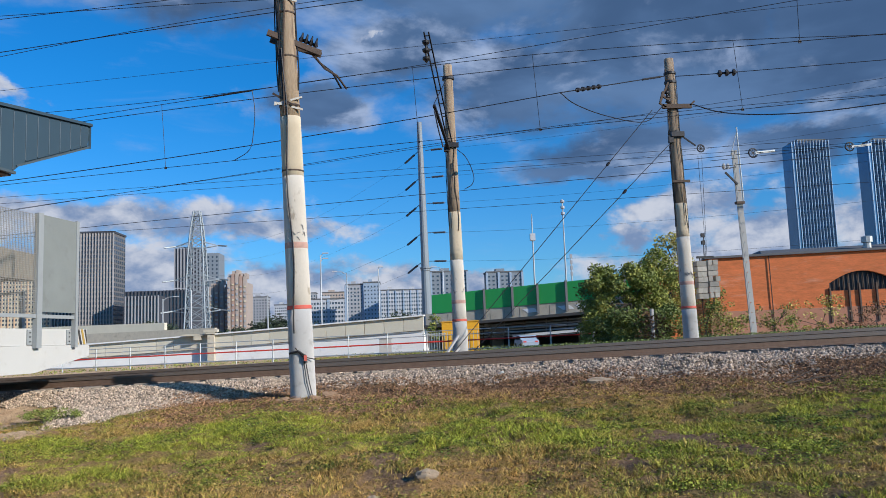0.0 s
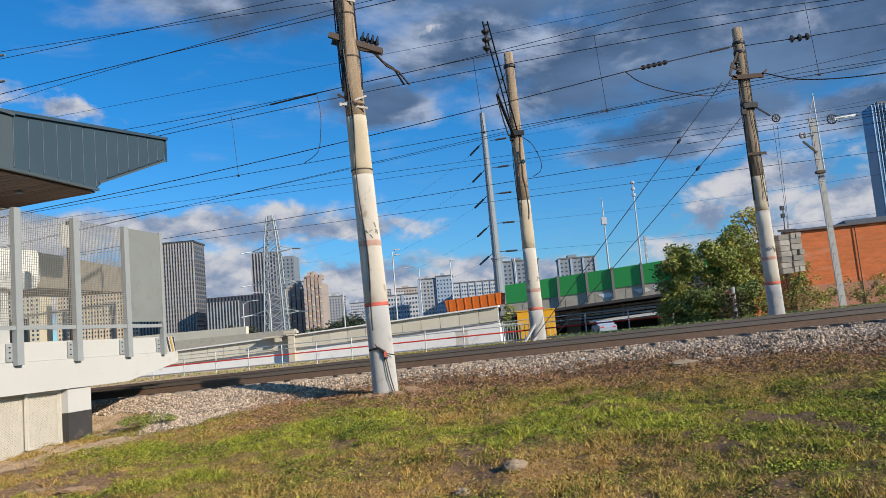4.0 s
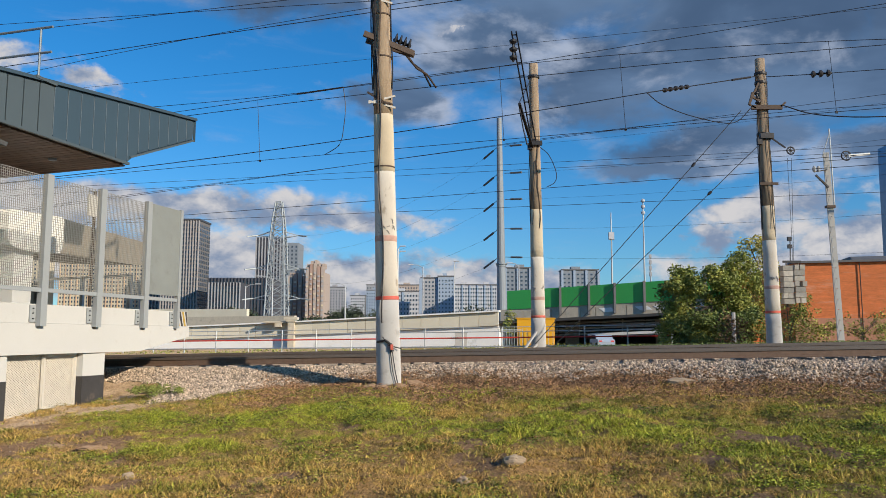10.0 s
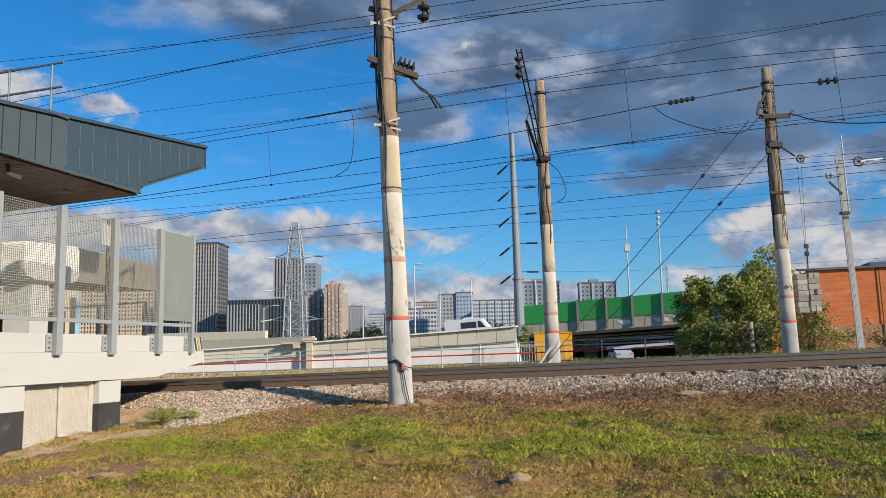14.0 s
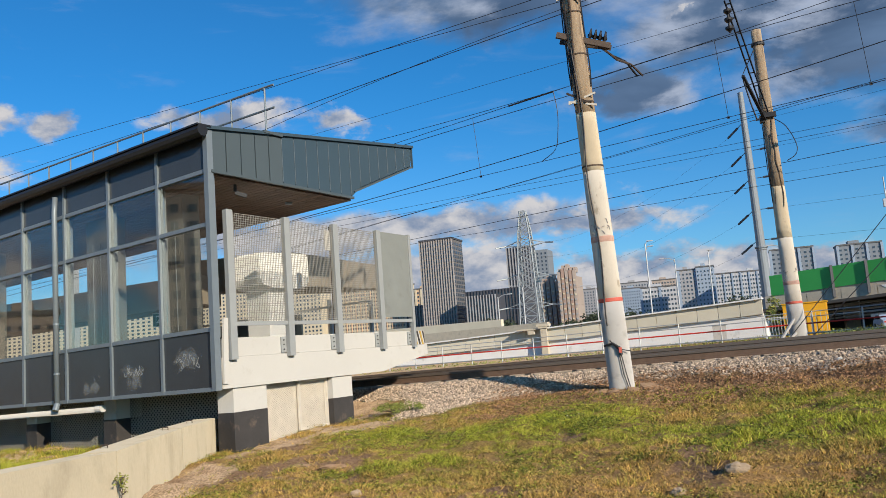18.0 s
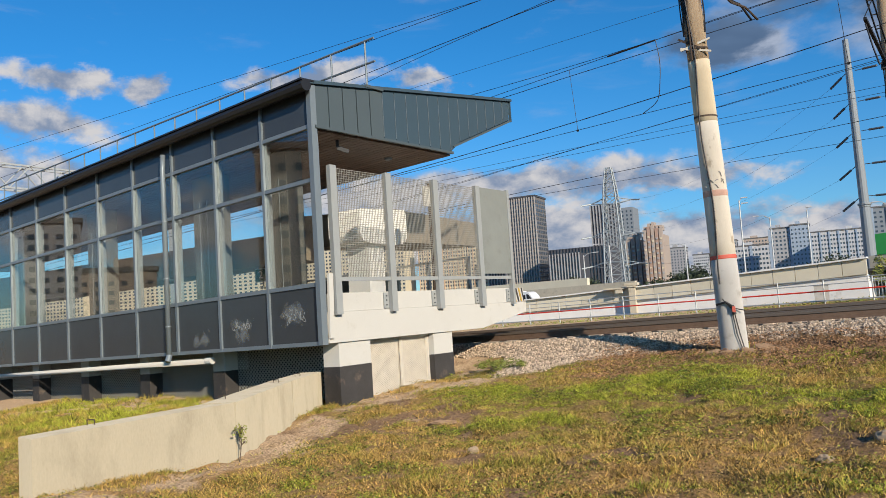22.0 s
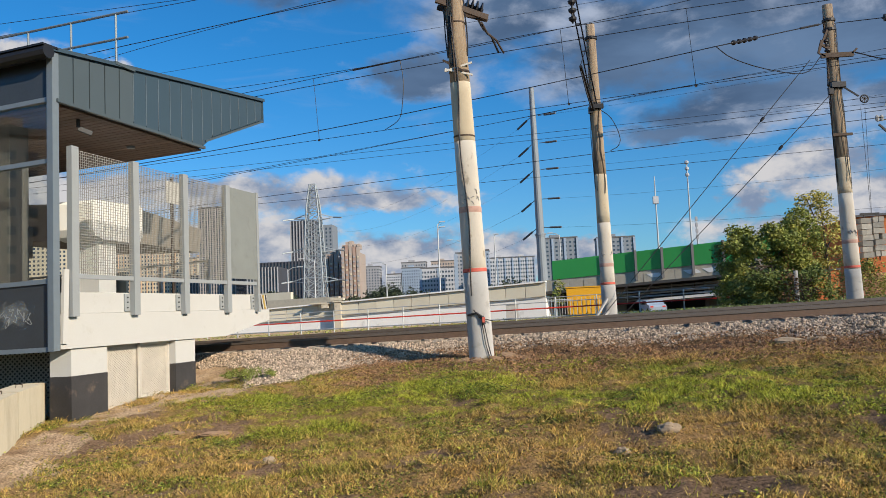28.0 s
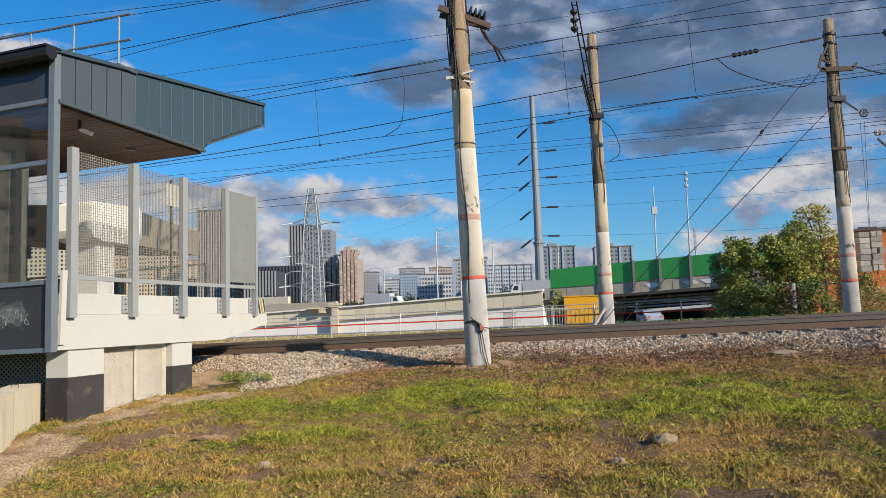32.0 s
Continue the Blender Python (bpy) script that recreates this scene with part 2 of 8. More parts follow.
def film_material(name, rgb, cover=0.5):
    """A thin smeared film: denser in the middle of its sheet, torn by noise, clear elsewhere."""
    m = bpy.data.materials.new(name)
    m.use_nodes = True
    n, l = m.node_tree.nodes, m.node_tree.links
    b = n["Principled BSDF"]
    b.inputs["Base Color"].default_value, b.inputs["Roughness"].default_value = (*rgb, 1), 0.9
    co = n.new("ShaderNodeTexCoord")
    nz = n.new("ShaderNodeTexNoise")
    nz.inputs["Scale"].default_value, nz.inputs["Detail"].default_value, nz.inputs["Distortion"].default_value = 5.0, 6.0, 0.8
    l.new(co.outputs["Object"], nz.inputs["Vector"])
    mp = n.new("ShaderNodeMapping")
    mp.inputs["Location"].default_value, mp.inputs["Scale"].default_value = (-1, 0, -1), (2, 0, 2)
    l.new(co.outputs["Generated"], mp.inputs["Vector"])
    ln = n.new("ShaderNodeVectorMath")
    ln.operation = "LENGTH"
    l.new(mp.outputs[0], ln.inputs[0])
    su = n.new("ShaderNodeMath")
    su.operation = "MULTIPLY_ADD"
    l.new(ln.outputs["Value"], su.inputs[0])
    su.inputs[1].default_value = -0.38
    l.new(nz.outputs["Fac"], su.inputs[2])
    mr = n.new("ShaderNodeMapRange")
    mr.inputs["From Min"].default_value, mr.inputs["From Max"].default_value, mr.inputs["To Max"].default_value = 0.17, 0.42, cover
    l.new(su.outputs[0], mr.inputs["Value"])
    tr, mx = n.new("ShaderNodeBsdfTransparent"), n.new("ShaderNodeMixShader")
    l.new(mr.outputs[0], mx.inputs[0])
    l.new(tr.outputs[0], mx.inputs[1])
    l.new(b.outputs[0], mx.inputs[2])
    l.new(mx.outputs[0], n["Material Output"].inputs["Surface"])
    return m


M = dict(
    chalkfilm=film_material("chalk_film", (0.22, 0.235, 0.24)),
    chalk=material("chalk_line", (0.24, 0.255, 0.26), 0.9, vary=0.2, bump=0.0),
    pole=material("pole_concrete", (0.46, 0.34, 0.225), 0.85, vary=0.34, scale=6, fine=60, bump=0.5, second=(0.18, 0.125, 0.09), second_at=(0.52, 0.66), second_scale=4.5, dist=0.02, stretch=(1.6, 1.6, 0.16)),
    creamwash=material("yellowed_whitewash", (0.67, 0.56, 0.40), 0.9, vary=0.12, scale=4, fine=55, bump=0.3, second=(0.47, 0.37, 0.26), second_at=(0.60, 0.69), second_scale=4, stretch=(1, 1, 0.45)),
    whitewash=material("whitewashed_concrete", (0.68, 0.61, 0.515), 0.9, vary=0.12, scale=4, fine=55, bump=0.35, second=(0.46, 0.385, 0.30), second_at=(0.60, 0.67), second_scale=6, stretch=(1, 1, 0.45)),
    greywash=material("grey_limewash", (0.53, 0.50, 0.465), 0.85, vary=0.10, scale=3, fine=50, bump=0.25, second=(0.40, 0.37, 0.335), second_at=(0.56, 0.7), second_scale=5),
    redband=material("red_paint", (0.62, 0.13, 0.09), 0.7, vary=0.2, scale=9, fine=60, bump=0.2),
    rust=material("rusty_steel", (0.105, 0.075, 0.058), 0.8, metal=0.3, vary=0.4, scale=12, fine=90, bump=0.3),
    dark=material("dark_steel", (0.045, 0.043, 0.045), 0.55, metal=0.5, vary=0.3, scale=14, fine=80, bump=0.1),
    wire=material("wire_copper_dark", (0.035, 0.033, 0.035), 0.5, metal=0.4, vary=0.2, bump=0.0),
    # deck concrete, its colour darkened to stand for the shade on the bridge
    deckgrey=material("shade_dark_deck_concrete", (0.25, 0.215, 0.17), 0.9, vary=0.15, scale=1.5, fine=30, bump=0.2),
    insul=material("brown_porcelain", (0.022, 0.019, 0.02), 0.45, vary=0.2, bump=0.0),
    galv=material("galvanised_steel", (0.50, 0.51, 0.50), 0.5, metal=0.35, vary=0.15, scale=9, fine=70, bump=0.05),
    greymetal=material("grey_painted_steel", (0.34, 0.35, 0.345), 0.55, vary=0.10, scale=4, fine=50, bump=0.05),
    alu=material("aluminium_profile", (0.215, 0.25, 0.275), 0.42, metal=0.2, vary=0.10, scale=6, fine=60, bump=0.03),
    clad=material("grey_green_cladding", (0.050, 0.082, 0.108), 0.5, vary=0.08, scale=1.5, fine=40, bump=0.02),
    clad2=material("grey_cladding_smooth", (0.082, 0.105, 0.116), 0.45, vary=0.06, scale=1.5, fine=40, bump=0.02),
    columnclad=material("column_cladding", (0.12, 0.125, 0.12), 0.5, vary=0.08, scale=1.5, fine=40, bump=0.02),
    soffit=material("brown_soffit_boards", (0.21, 0.135, 0.10), 0.6, vary=0.22, scale=3, fine=40, bump=0.1, rand=0.18),
    spandrel=material("dark_spandrel_panel", (0.053, 0.06, 0.068), 0.22, vary=0.15, scale=2, fine=30, bump=0.02, rand=0.06),
    white=material("white_painted_concrete", (0.545, 0.525, 0.49), 0.85, vary=0.06, scale=1.2, fine=45, bump=0.12, second=(0.46, 0.43, 0.38), second_at=(0.58, 0.76), second_scale=2.2),
    black=material("black_painted_concrete", (0.055, 0.05, 0.048), 0.7, vary=0.35, scale=3, fine=60, bump=0.15, second=(0.16, 0.12, 0.09), second_at=(0.58, 0.75), second_scale=4),
    wallcast=material("cast_wall_concrete", (0.475, 0.41, 0.30), 0.9, vary=0.13, scale=1.4, fine=50, bump=0.35, second=(0.37, 0.315, 0.225), second_at=(0.5, 0.72), second_scale=2.4, stretch=(1, 1, 0.4)),
    paintstain=material("faded_red_paint", (0.60, 0.38, 0.30), 0.9, vary=0.25, scale=12, fine=60, bump=0.2),
    scrawl=material("dark_scrawl", (0.34, 0.31, 0.29), 0.9, vary=0.3, bump=0.0),
    concrete=material("old_concrete", (0.55, 0.49, 0.39), 0.9, vary=0.16, scale=2.2, fine=60, bump=0.3, second=(0.40, 0.355, 0.28), second_at=(0.55, 0.72), second_scale=1.8),
    weightgrey=material("weathered_cast_weight", (0.50, 0.455, 0.385), 0.9, vary=0.25, scale=8, fine=60, bump=0.4, rand=0.25),
    signgreen=material("dark_green_enamel", (0.04, 0.12, 0.08), 0.4, vary=0.1, bump=0.0),
    vanpale=material("brightened_white_enamel", (0.72, 0.72, 0.70), 0.4, vary=0.04, bump=0.0),
    yellow=material("yellow_paint", (0.50, 0.32, 0.07), 0.6, vary=0.12, bump=0.05),
    panelgrey=material("perforated_grey_panel", (0.25, 0.26, 0.24), 0.6, vary=0.14, scale=2, fine=120, bump=0.1, second=(0.20, 0.20, 0.185), second_at=(0.55, 0.75), second_scale=2.5),
    meshbeige=material("pale_expanded_metal", (0.66, 0.60, 0.51), 0.7, vary=0.15, bump=0.05),
    rail=material("rail_side_rust", (0.185, 0.12, 0.085), 0.75, metal=0.2, vary=0.3, scale=10, fine=90, bump=0.15),
    railtop=material("rail_head_worn", (0.20, 0.16, 0.13), 0.5, metal=0.4, vary=0.15, bump=0.0),
    sleeper=material("dusty_sleeper", (0.26, 0.215, 0.17), 0.9, vary=0.3, rand=0.2, bump=0.2),
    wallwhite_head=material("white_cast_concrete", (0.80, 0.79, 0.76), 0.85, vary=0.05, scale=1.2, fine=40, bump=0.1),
    fieldstone=material("field_stone", (0.40, 0.30, 0.20), 0.95, vary=0.3, scale=9, fine=60, bump=0.5),
    meshwire=material("dull_mesh_wire", (0.30, 0.285, 0.25), 0.6, vary=0.1, bump=0.0),
    stone=material("ballast_stone", (0.475, 0.37, 0.275), 0.9, vary=0.15, scale=20, fine=90, bump=0.1, island=0.62),
    roofblack=material("black_gutter_plastic", (0.02, 0.02, 0.022), 0.4, vary=0.2, bump=0.0),
    glass=glass_material("window_glass", (0.88, 0.89, 0.87), 1.62),
    farglass=material("far_window_glass", (0.05, 0.07, 0.10), 0.15, vary=0.3, scale=0.3, fine=2, bump=0.0, spec=0.8),
)


# ---------------- mesh tools ----------------
class Geo:
    """Vertices and faces of one mesh, in world metres."""

    def __init__(self):
        self.v, self.f = [], []

    def add(self, pts, faces):
        k = len(self.v)
        self.v += [tuple(p) for p in pts]
        self.f += [tuple(i + k for i in q) for q in faces]
        return self

    def obox(self, c, ax, ay, az):
        """A box with centre c and half-axis vectors."""
        c, ax, ay, az = Vector(c), Vector(ax), Vector(ay), Vector(az)
        if ax.cross(ay).dot(az) < 0:
            ax, ay = ay, ax
        p = [c + i * ax + j * ay + k * az for k in (-1, 1) for i, j in ((-1, -1), (1, -1), (1, 1), (-1, 1))]
        return self.add(p, [(3, 2, 1, 0), (4, 5, 6, 7), (0, 1, 5, 4), (1, 2, 6, 5), (2, 3, 7, 6), (3, 0, 4, 7)])

    def box(self, c, s, rz=0.0):
        a = radians(rz)
        return self.obox(c, (math.cos(a) * s[0] / 2, math.sin(a) * s[0] / 2, 0), (-math.sin(a) * s[1] / 2, math.cos(a) * s[1] / 2, 0), (0, 0, s[2] / 2))

    def bar(self, p, q, w, h, up=(0, 0, 1)):
        """A straight bar of width w and height h from p to q."""
        p, q = Vector(p), Vector(q)
        d = (q - p).normalized()
        side = d.cross(Vector(up))
        side = side.normalized() if side.length > 1e-4 else Vector((1, 0, 0))
        top = side.cross(d).normalized()
        return self.obox((p + q) / 2, (q - p) / 2, side * w / 2, top * h / 2)

    def tube(self, pts, r, n=6, r1=None, cap=True):
        pts = [Vector(p) for p in pts]
        k = len(self.v)
        for i, p in enumerate(pts):
            d = (pts[min(i + 1, len(pts) - 1)] - pts[max(i - 1, 0)]).normalized()
            a = d.cross(Vector((0, 0, 1)) if abs(d.z) < 0.9 else Vector((1, 0, 0))).normalized()
            b = d.cross(a)
            rr = r if r1 is None else r + (r1 - r) * i / (len(pts) - 1)
            self.v += [tuple(p + rr * (math.cos(2 * math.pi * j / n) * a + math.sin(2 * math.pi * j / n) * b)) for j in range(n)]
        for i in range(len(pts) - 1):
            for j in range(n):
                a, b = k + i * n + j, k + i * n + (j + 1) % n
                self.f.append((a, b, b + n, a + n))
        if cap:
            self.f.append(tuple(k + j for j in reversed(range(n))))
            self.f.append(tuple(k + (len(pts) - 1) * n + j for j in range(n)))
        return self

    def prism(self, poly, ext):
        """A closed outline pushed along ext."""
        n, e = len(poly), Vector(ext)
        pts = [Vector(p) for p in poly] + [Vector(p) + e for p in poly]
        return self.add(pts, [tuple(reversed(range(n))), tuple(range(n, 2 * n))] + [(i, (i + 1) % n, (i + 1) % n + n, i + n) for i in range(n)])

    def lathe(self, base, axis, profile, n=12):
        """Turned form: profile is rows of (distance along the axis, radius)."""
        base, d = Vector(base), Vector(axis).normalized()
        a = d.cross(Vector((0, 0, 1)) if abs(d.z) < 0.9 else Vector((1, 0, 0))).normalized()
        b, k = d.cross(a), len(self.v)
        for h, r in profile:
            self.v += [tuple(base + d * h + r * (math.cos(2 * math.pi * j / n) * a + math.sin(2 * math.pi * j / n) * b)) for j in range(n)]
        for i in range(len(profile) - 1):
            for j in range(n):
                p, q = k + i * n + j, k + i * n + (j + 1) % n
                self.f.append((p, q, q + n, p + n))
        self.f.append(tuple(k + j for j in reversed(range(n))))
        self.f.append(tuple(k + (len(profile) - 1) * n + j for j in range(n)))
        return self


def origin(ob):
    p = Vector((0, 0, 0))
    while ob:
        p += ob.location
        ob = ob.parent
    return p


def part(name, geo, mat, parent=None, label="", smooth=False, at=None):
    """Links a Geo as one mesh object, under a thing or a part, or on its own at the place at."""
    base = origin(parent) if parent else Vector(at or (0, 0, 0))
    me = bpy.data.meshes.new(name)
    me.from_pydata([(x - base.x, y - base.y, z - base.z) for x, y, z in geo.v], [], geo.f)
    me.materials.append(M[mat] if isinstance(mat, str) else mat)
    if smooth:
        me.shade_smooth()
    ob = new(name, me)
    if parent:
        ob.parent = parent
    else:
        ob.location = base
    if label:
        tagged(ob, label)
    return ob


def thing(name, at, label, category, group="", kind=""):
    ob = new(name)
    ob.empty_display_size = 0.2
    ob.location = at
    return tagged(ob, label, category, group, kind)


def arrays(name, verts, faces, mat, label="", category="", kind="stuff", smooth=False):
    me = bpy.data.meshes.new(name)
    me.from_pydata(verts, [], faces)
    me.materials.append(M[mat] if isinstance(mat, str) else mat)
    if smooth:
        me.shade_smooth()
    return tagged(new(name, me), label, category, "", kind)


rng = np.random.default_rng(7)


# ---------------- the plan ----------------
def clamp(v, a, b):
    return max(a, min(b, v))


def axis_y(x):
    """The near track's centre line."""
    return 17.4 - 0.22 * (x + 1.5)


def rail_z(x):
    return 1.39 + 0.0255 * clamp(x, -40, 40)


PROFILE = ((-300, -1.0), (-60, -0.8), (-45, -0.72), (-30, -0.45), (-9, -0.2), (-5.9, -0.24), (1.45, -0.24), (2.5, -0.50), (3.3, -0.60), (5.6, -0.72), (10, -0.93), (18, -1.1), (60, -1.3), (300, -1.3))
PX, PZ = np.array([p[0] for p in PROFILE], float), np.array([p[1] for p in PROFILE], float)


def ground_z(x, y):
    x, y = np.asarray(x, float), np.asarray(y, float)
    s = 17.4 - 0.22 * (np.clip(x, -60, 60) + 1.5) - y
    z = 1.39 + 0.0255 * np.clip(x, -40, 40) + np.interp(s, PX, PZ)
    far = np.clip((np.maximum(np.abs(x) - 30, y - 55) / 60), 0, 1)
    return z * (1 - far) + 0.55 * far


def patch(x, y, sc, seed):
    """Cheap smooth noise from a few waves."""
    r = np.random.default_rng(seed)
    out = np.zeros_like(x)
    for k in range(7):
        a, ph, f = r.uniform(0, 6.28), r.uniform(0, 6.28), sc * r.uniform(0.5, 2.2)
        out += np.sin((x * math.cos(a) + y * math.sin(a)) * f + ph)
    return out / 7


def fbm(x, y, freq, seed, octaves=4, gain=0.55):
    """Lattice noise of several sizes, about 0 to 1 with a mean of one half."""
    x, y = np.asarray(x, float), np.asarray(y, float)
    table = np.random.default_rng(seed).uniform(0, 1, (256, 256))
    out, amp, total = np.zeros_like(x), 1.0, 0.0
    for k in range(octaves):
        u, v = x * freq + 17.3 * k + seed, y * freq + 9.1 * k - seed
        i, j = np.floor(u).astype(int), np.floor(v).astype(int)
        a, b = u - i, v - j
        a, b = a * a * (3 - 2 * a), b * b * (3 - 2 * b)
        i0, i1, j0, j1 = i % 256, (i + 1) % 256, j % 256, (j + 1) % 256
        out += amp * ((table[i0, j0] * (1 - a) + table[i1, j0] * a) * (1 - b) + (table[i0, j1] * (1 - a) + table[i1, j1] * a) * b)
        total, amp, freq = total + amp, amp * gain, freq * 2.07
    return 0.5 + (out / total - 0.5) * 1.7


def bump2(x, y, cx, cy, rx, ry):
    return np.exp(-((x - cx) / rx) ** 2 - ((y - cy) / ry) ** 2)


def green_bias(x, y):
    """How green the lawn grows: dry and bare towards 0, lush towards 1."""
    x, y = np.asarray(x, float), np.asarray(y, float)
    s = 17.4 - 0.22 * (x + 1.5) - y
    strip = np.exp(-((s - 7.6 - 0.5 * np.sin(x * 0.9)) / 1.1) ** 2) * np.clip((x + 5.2) / 0.9, 0, 1)
    wide = np.clip((x - 0.5) / 2.5, 0, 1) * np.exp(-((s - 7.5) / 2.3) ** 2)
    dry = 0.50 * bump2(x, y, -5.9, 9.0, 1.5, 2.1) + 0.34 * bump2(x, y, 1.6, 5.6, 2.6, 1.5) + 0.22 * bump2(x, y, -2.6, 6.2, 1.5, 1.1) + 0.22 * bump2(x, y, -1.2, 8.6, 0.7, 0.5)
    beyond = np.clip((-8.2 - x) / 0.4, 0, 1) * np.clip((y - 8) / 0.8, 0, 1)
    return np.clip(0.40 + 0.38 * strip + 0.25 * wide + 0.42 * beyond - dry + 1.15 * (fbm(x, y, 0.55, 21) - 0.5) + 0.75 * (fbm(x, y, 2.6, 22) - 0.5), 0.03, 1)


def bare_bias(x, y):
    """Where the turf is worn through to dark earth."""
    worn = 0.20 * bump2(x, y, 0.2, 6.8, 1.0, 0.5) + 0.26 * bump2(x, y, -5.7, 9.2, 1.4, 1.6) + 0.12 * bump2(x, y, 0.4, 4.8, 3, 0.7) + 0.16 * bump2(x, y, -3.4, 7.3, 0.5, 0.4)
    return np.clip((fbm(x, y, 1.7, 25, 5, 0.6) + worn - 0.72) / 0.12, 0, 1)


def smooth_line(pts, n=5):
    """A rounded line through the given points."""
    p = [Vector(q) for q in pts]
    p = [p[0] * 2 - p[1]] + p + [p[-1] * 2 - p[-2]]
    out = []
    for a, b, c, d in zip(p, p[1:], p[2:], p[3:]):
        for k in range(n):
            t = k / n
            out.append(0.5 * (2 * b + (c - a) * t + (2 * a - 5 * b + 4 * c - d) * t ** 2 + (3 * b - a - 3 * c + d) * t ** 3))
    return out + [p[-2]]


# ---------------- ground ----------------
def ground():
    fine_x = np.concatenate([np.arange(-15, -8, 0.2), np.arange(-8, 7.5, 0.07), np.arange(7.5, 15.01, 0.2)])
    fine_y = np.concatenate([np.arange(2.5, 4.0, 0.2), np.arange(4.0, 13.6, 0.07), np.arange(13.6, 26.01, 0.2)])
    xs = np.concatenate([[-4000, -1500, -600, -250, -120, -70, -45, -32, -24, -19], fine_x, [17, 20, 24, 30, 40, 55, 80, 130, 260, 600, 1500, 4000]])
    ys = np.concatenate([[-4000, -1200, -400, -150, -60, -25, -12, -6, -3, 0, 1.5], fine_y, [28, 31, 35, 40, 46, 53, 62, 75, 95, 130, 200, 400, 900, 2000, 4500]])
    gx, gy = np.meshgrid(xs, ys)
    gz = ground_z(gx, gy)
    near = (np.abs(gx) < 15.1) & (gy > 2) & (gy < 26.5)
    rough = np.where(near, 0.11 * (fbm(gx, gy, 0.6, 91, 2) - 0.5) + 0.085 * (fbm(gx, gy, 2.3, 92, 3) - 0.5) + 0.04 * (fbm(gx, gy, 6.5, 93, 2) - 0.5), 0.0)
    s = 17.4 - 0.22 * (gx + 1.5) - gy
    rough *= np.clip((s - 1.2) / 1.5, 0.12, 1)
    gz = gz + rough
    ny, nx = gx.shape
    idx = np.arange(nx * ny).reshape(ny, nx)
    faces = np.stack([idx[:-1, :-1], idx[:-1, 1:], idx[1:, 1:], idx[1:, :-1]], -1).reshape(-1, 4)
    me = bpy.data.meshes.new("ground")
    me.from_pydata(np.stack([gx, gy, gz], -1).reshape(-1, 3).tolist(), [], faces.tolist())
    me.shade_smooth()
    # where ballast, bare earth and dry weeds lie
    wob = 1.1 * (fbm(gx.ravel(), gy.ravel(), 0.9, 94, 2) - 0.5)
    fray = 1.1 * (fbm(gx.ravel(), gy.ravel(), 2.6, 95, 2) - 0.5)
    sf = s.ravel() + 0.5 * wob + 0.35 * fray
    xf, yf = gx.ravel(), gy.ravel()
    reach = np.interp(xf, [-12, -6.7, -6.2, -5.8, -5.3, -4.9, -4.6, -4.2, -3.6, -2.4, -0.5, 3, 12], [2.3, 2.4, 3.3, 4.6, 4.9, 4.5, 3.8, 3.1, 2.5, 2.4, 2.25, 2.2, 2.1])
    ballast = np.clip((reach - sf) / 0.35, 0, 1) * (sf > -6.5)
    path = [(-7.4, 4.2), (-6.4, 5.7), (-6.5, 7.6), (-7.2, 9.6), (-7.3, 11.4), (-6.3, 12.6)]
    dist = np.full(len(xf), 99.0)
    for (ax, ay), (bx, by) in zip(path, path[1:]):
        t = np.clip(((xf - ax) * (bx - ax) + (yf - ay) * (by - ay)) / ((bx - ax) ** 2 + (by - ay) ** 2), 0, 1)
        dist = np.minimum(dist, np.hypot(xf - ax - t * (bx - ax), yf - ay - t * (by - ay)))
    dirt = np.clip((0.55 + 0.7 * wob + 0.7 * fray - dist) / 0.4, 0, 1)
    dirt = np.maximum(dirt, np.clip((0.75 + 0.6 * wob - np.hypot(xf + 1.3, yf - 14.1)) / 0.4, 0, 1))
    dirt = np.maximum(dirt, np.clip((1.15 + 0.7 * wob + 0.5 * fray - np.hypot((xf + 6.35) / 0.8, (yf - 13.5) / 1.5)) / 0.4, 0, 1) * (ballast < 0.5))
    under = np.clip((-6.9 - xf) / 0.4, 0, 1) * np.clip((yf - 11.4) / 0.5, 0, 1)
    dirt = np.maximum(dirt, under)
    weeds = np.clip((sf - 2.0) / 0.4, 0, 1) * np.clip((5.4 + 1.2 * wob - sf) / 0.9, 0, 1) * np.clip((xf + 4.6) / 1.0, 0.15, 1)
    for nm, val in (("ballast", ballast), ("dirt", dirt), ("weeds", weeds), ("lush", green_bias(xf, yf)), ("bare", bare_bias(xf, yf))):
        at = me.attributes.new(nm, "FLOAT", "POINT")
        at.data.foreach_set("value", val.astype(np.float32))
    m = bpy.data.materials.new("ground_earth_and_grass")
    m.use_nodes = True
    n, l = m.node_tree.nodes, m.node_tree.links
    b = n["Principled BSDF"]
    b.inputs["Roughness"].default_value = 0.95
    b.inputs["Specular IOR Level"].default_value = 0.15
    b.inputs["Diffuse Roughness"].default_value = 1.0
    co = n.new("ShaderNodeTexCoord")

    def nz(sc, det=6, ro=0.62):
        t = n.new("ShaderNodeTexNoise")
        t.inputs["Scale"].default_value, t.inputs["Detail"].default_value, t.inputs["Roughness"].default_value = sc, det, ro
        l.new(co.outputs["Object"], t.inputs["Vector"])
        return t.outputs["Fac"]

    def ramp(v, lo, hi):
        t = n.new("ShaderNodeMapRange")
        t.inputs["From Min"].default_value, t.inputs["From Max"].default_value = lo, hi
        l.new(v, t.inputs["Value"])
        return t.outputs[0]

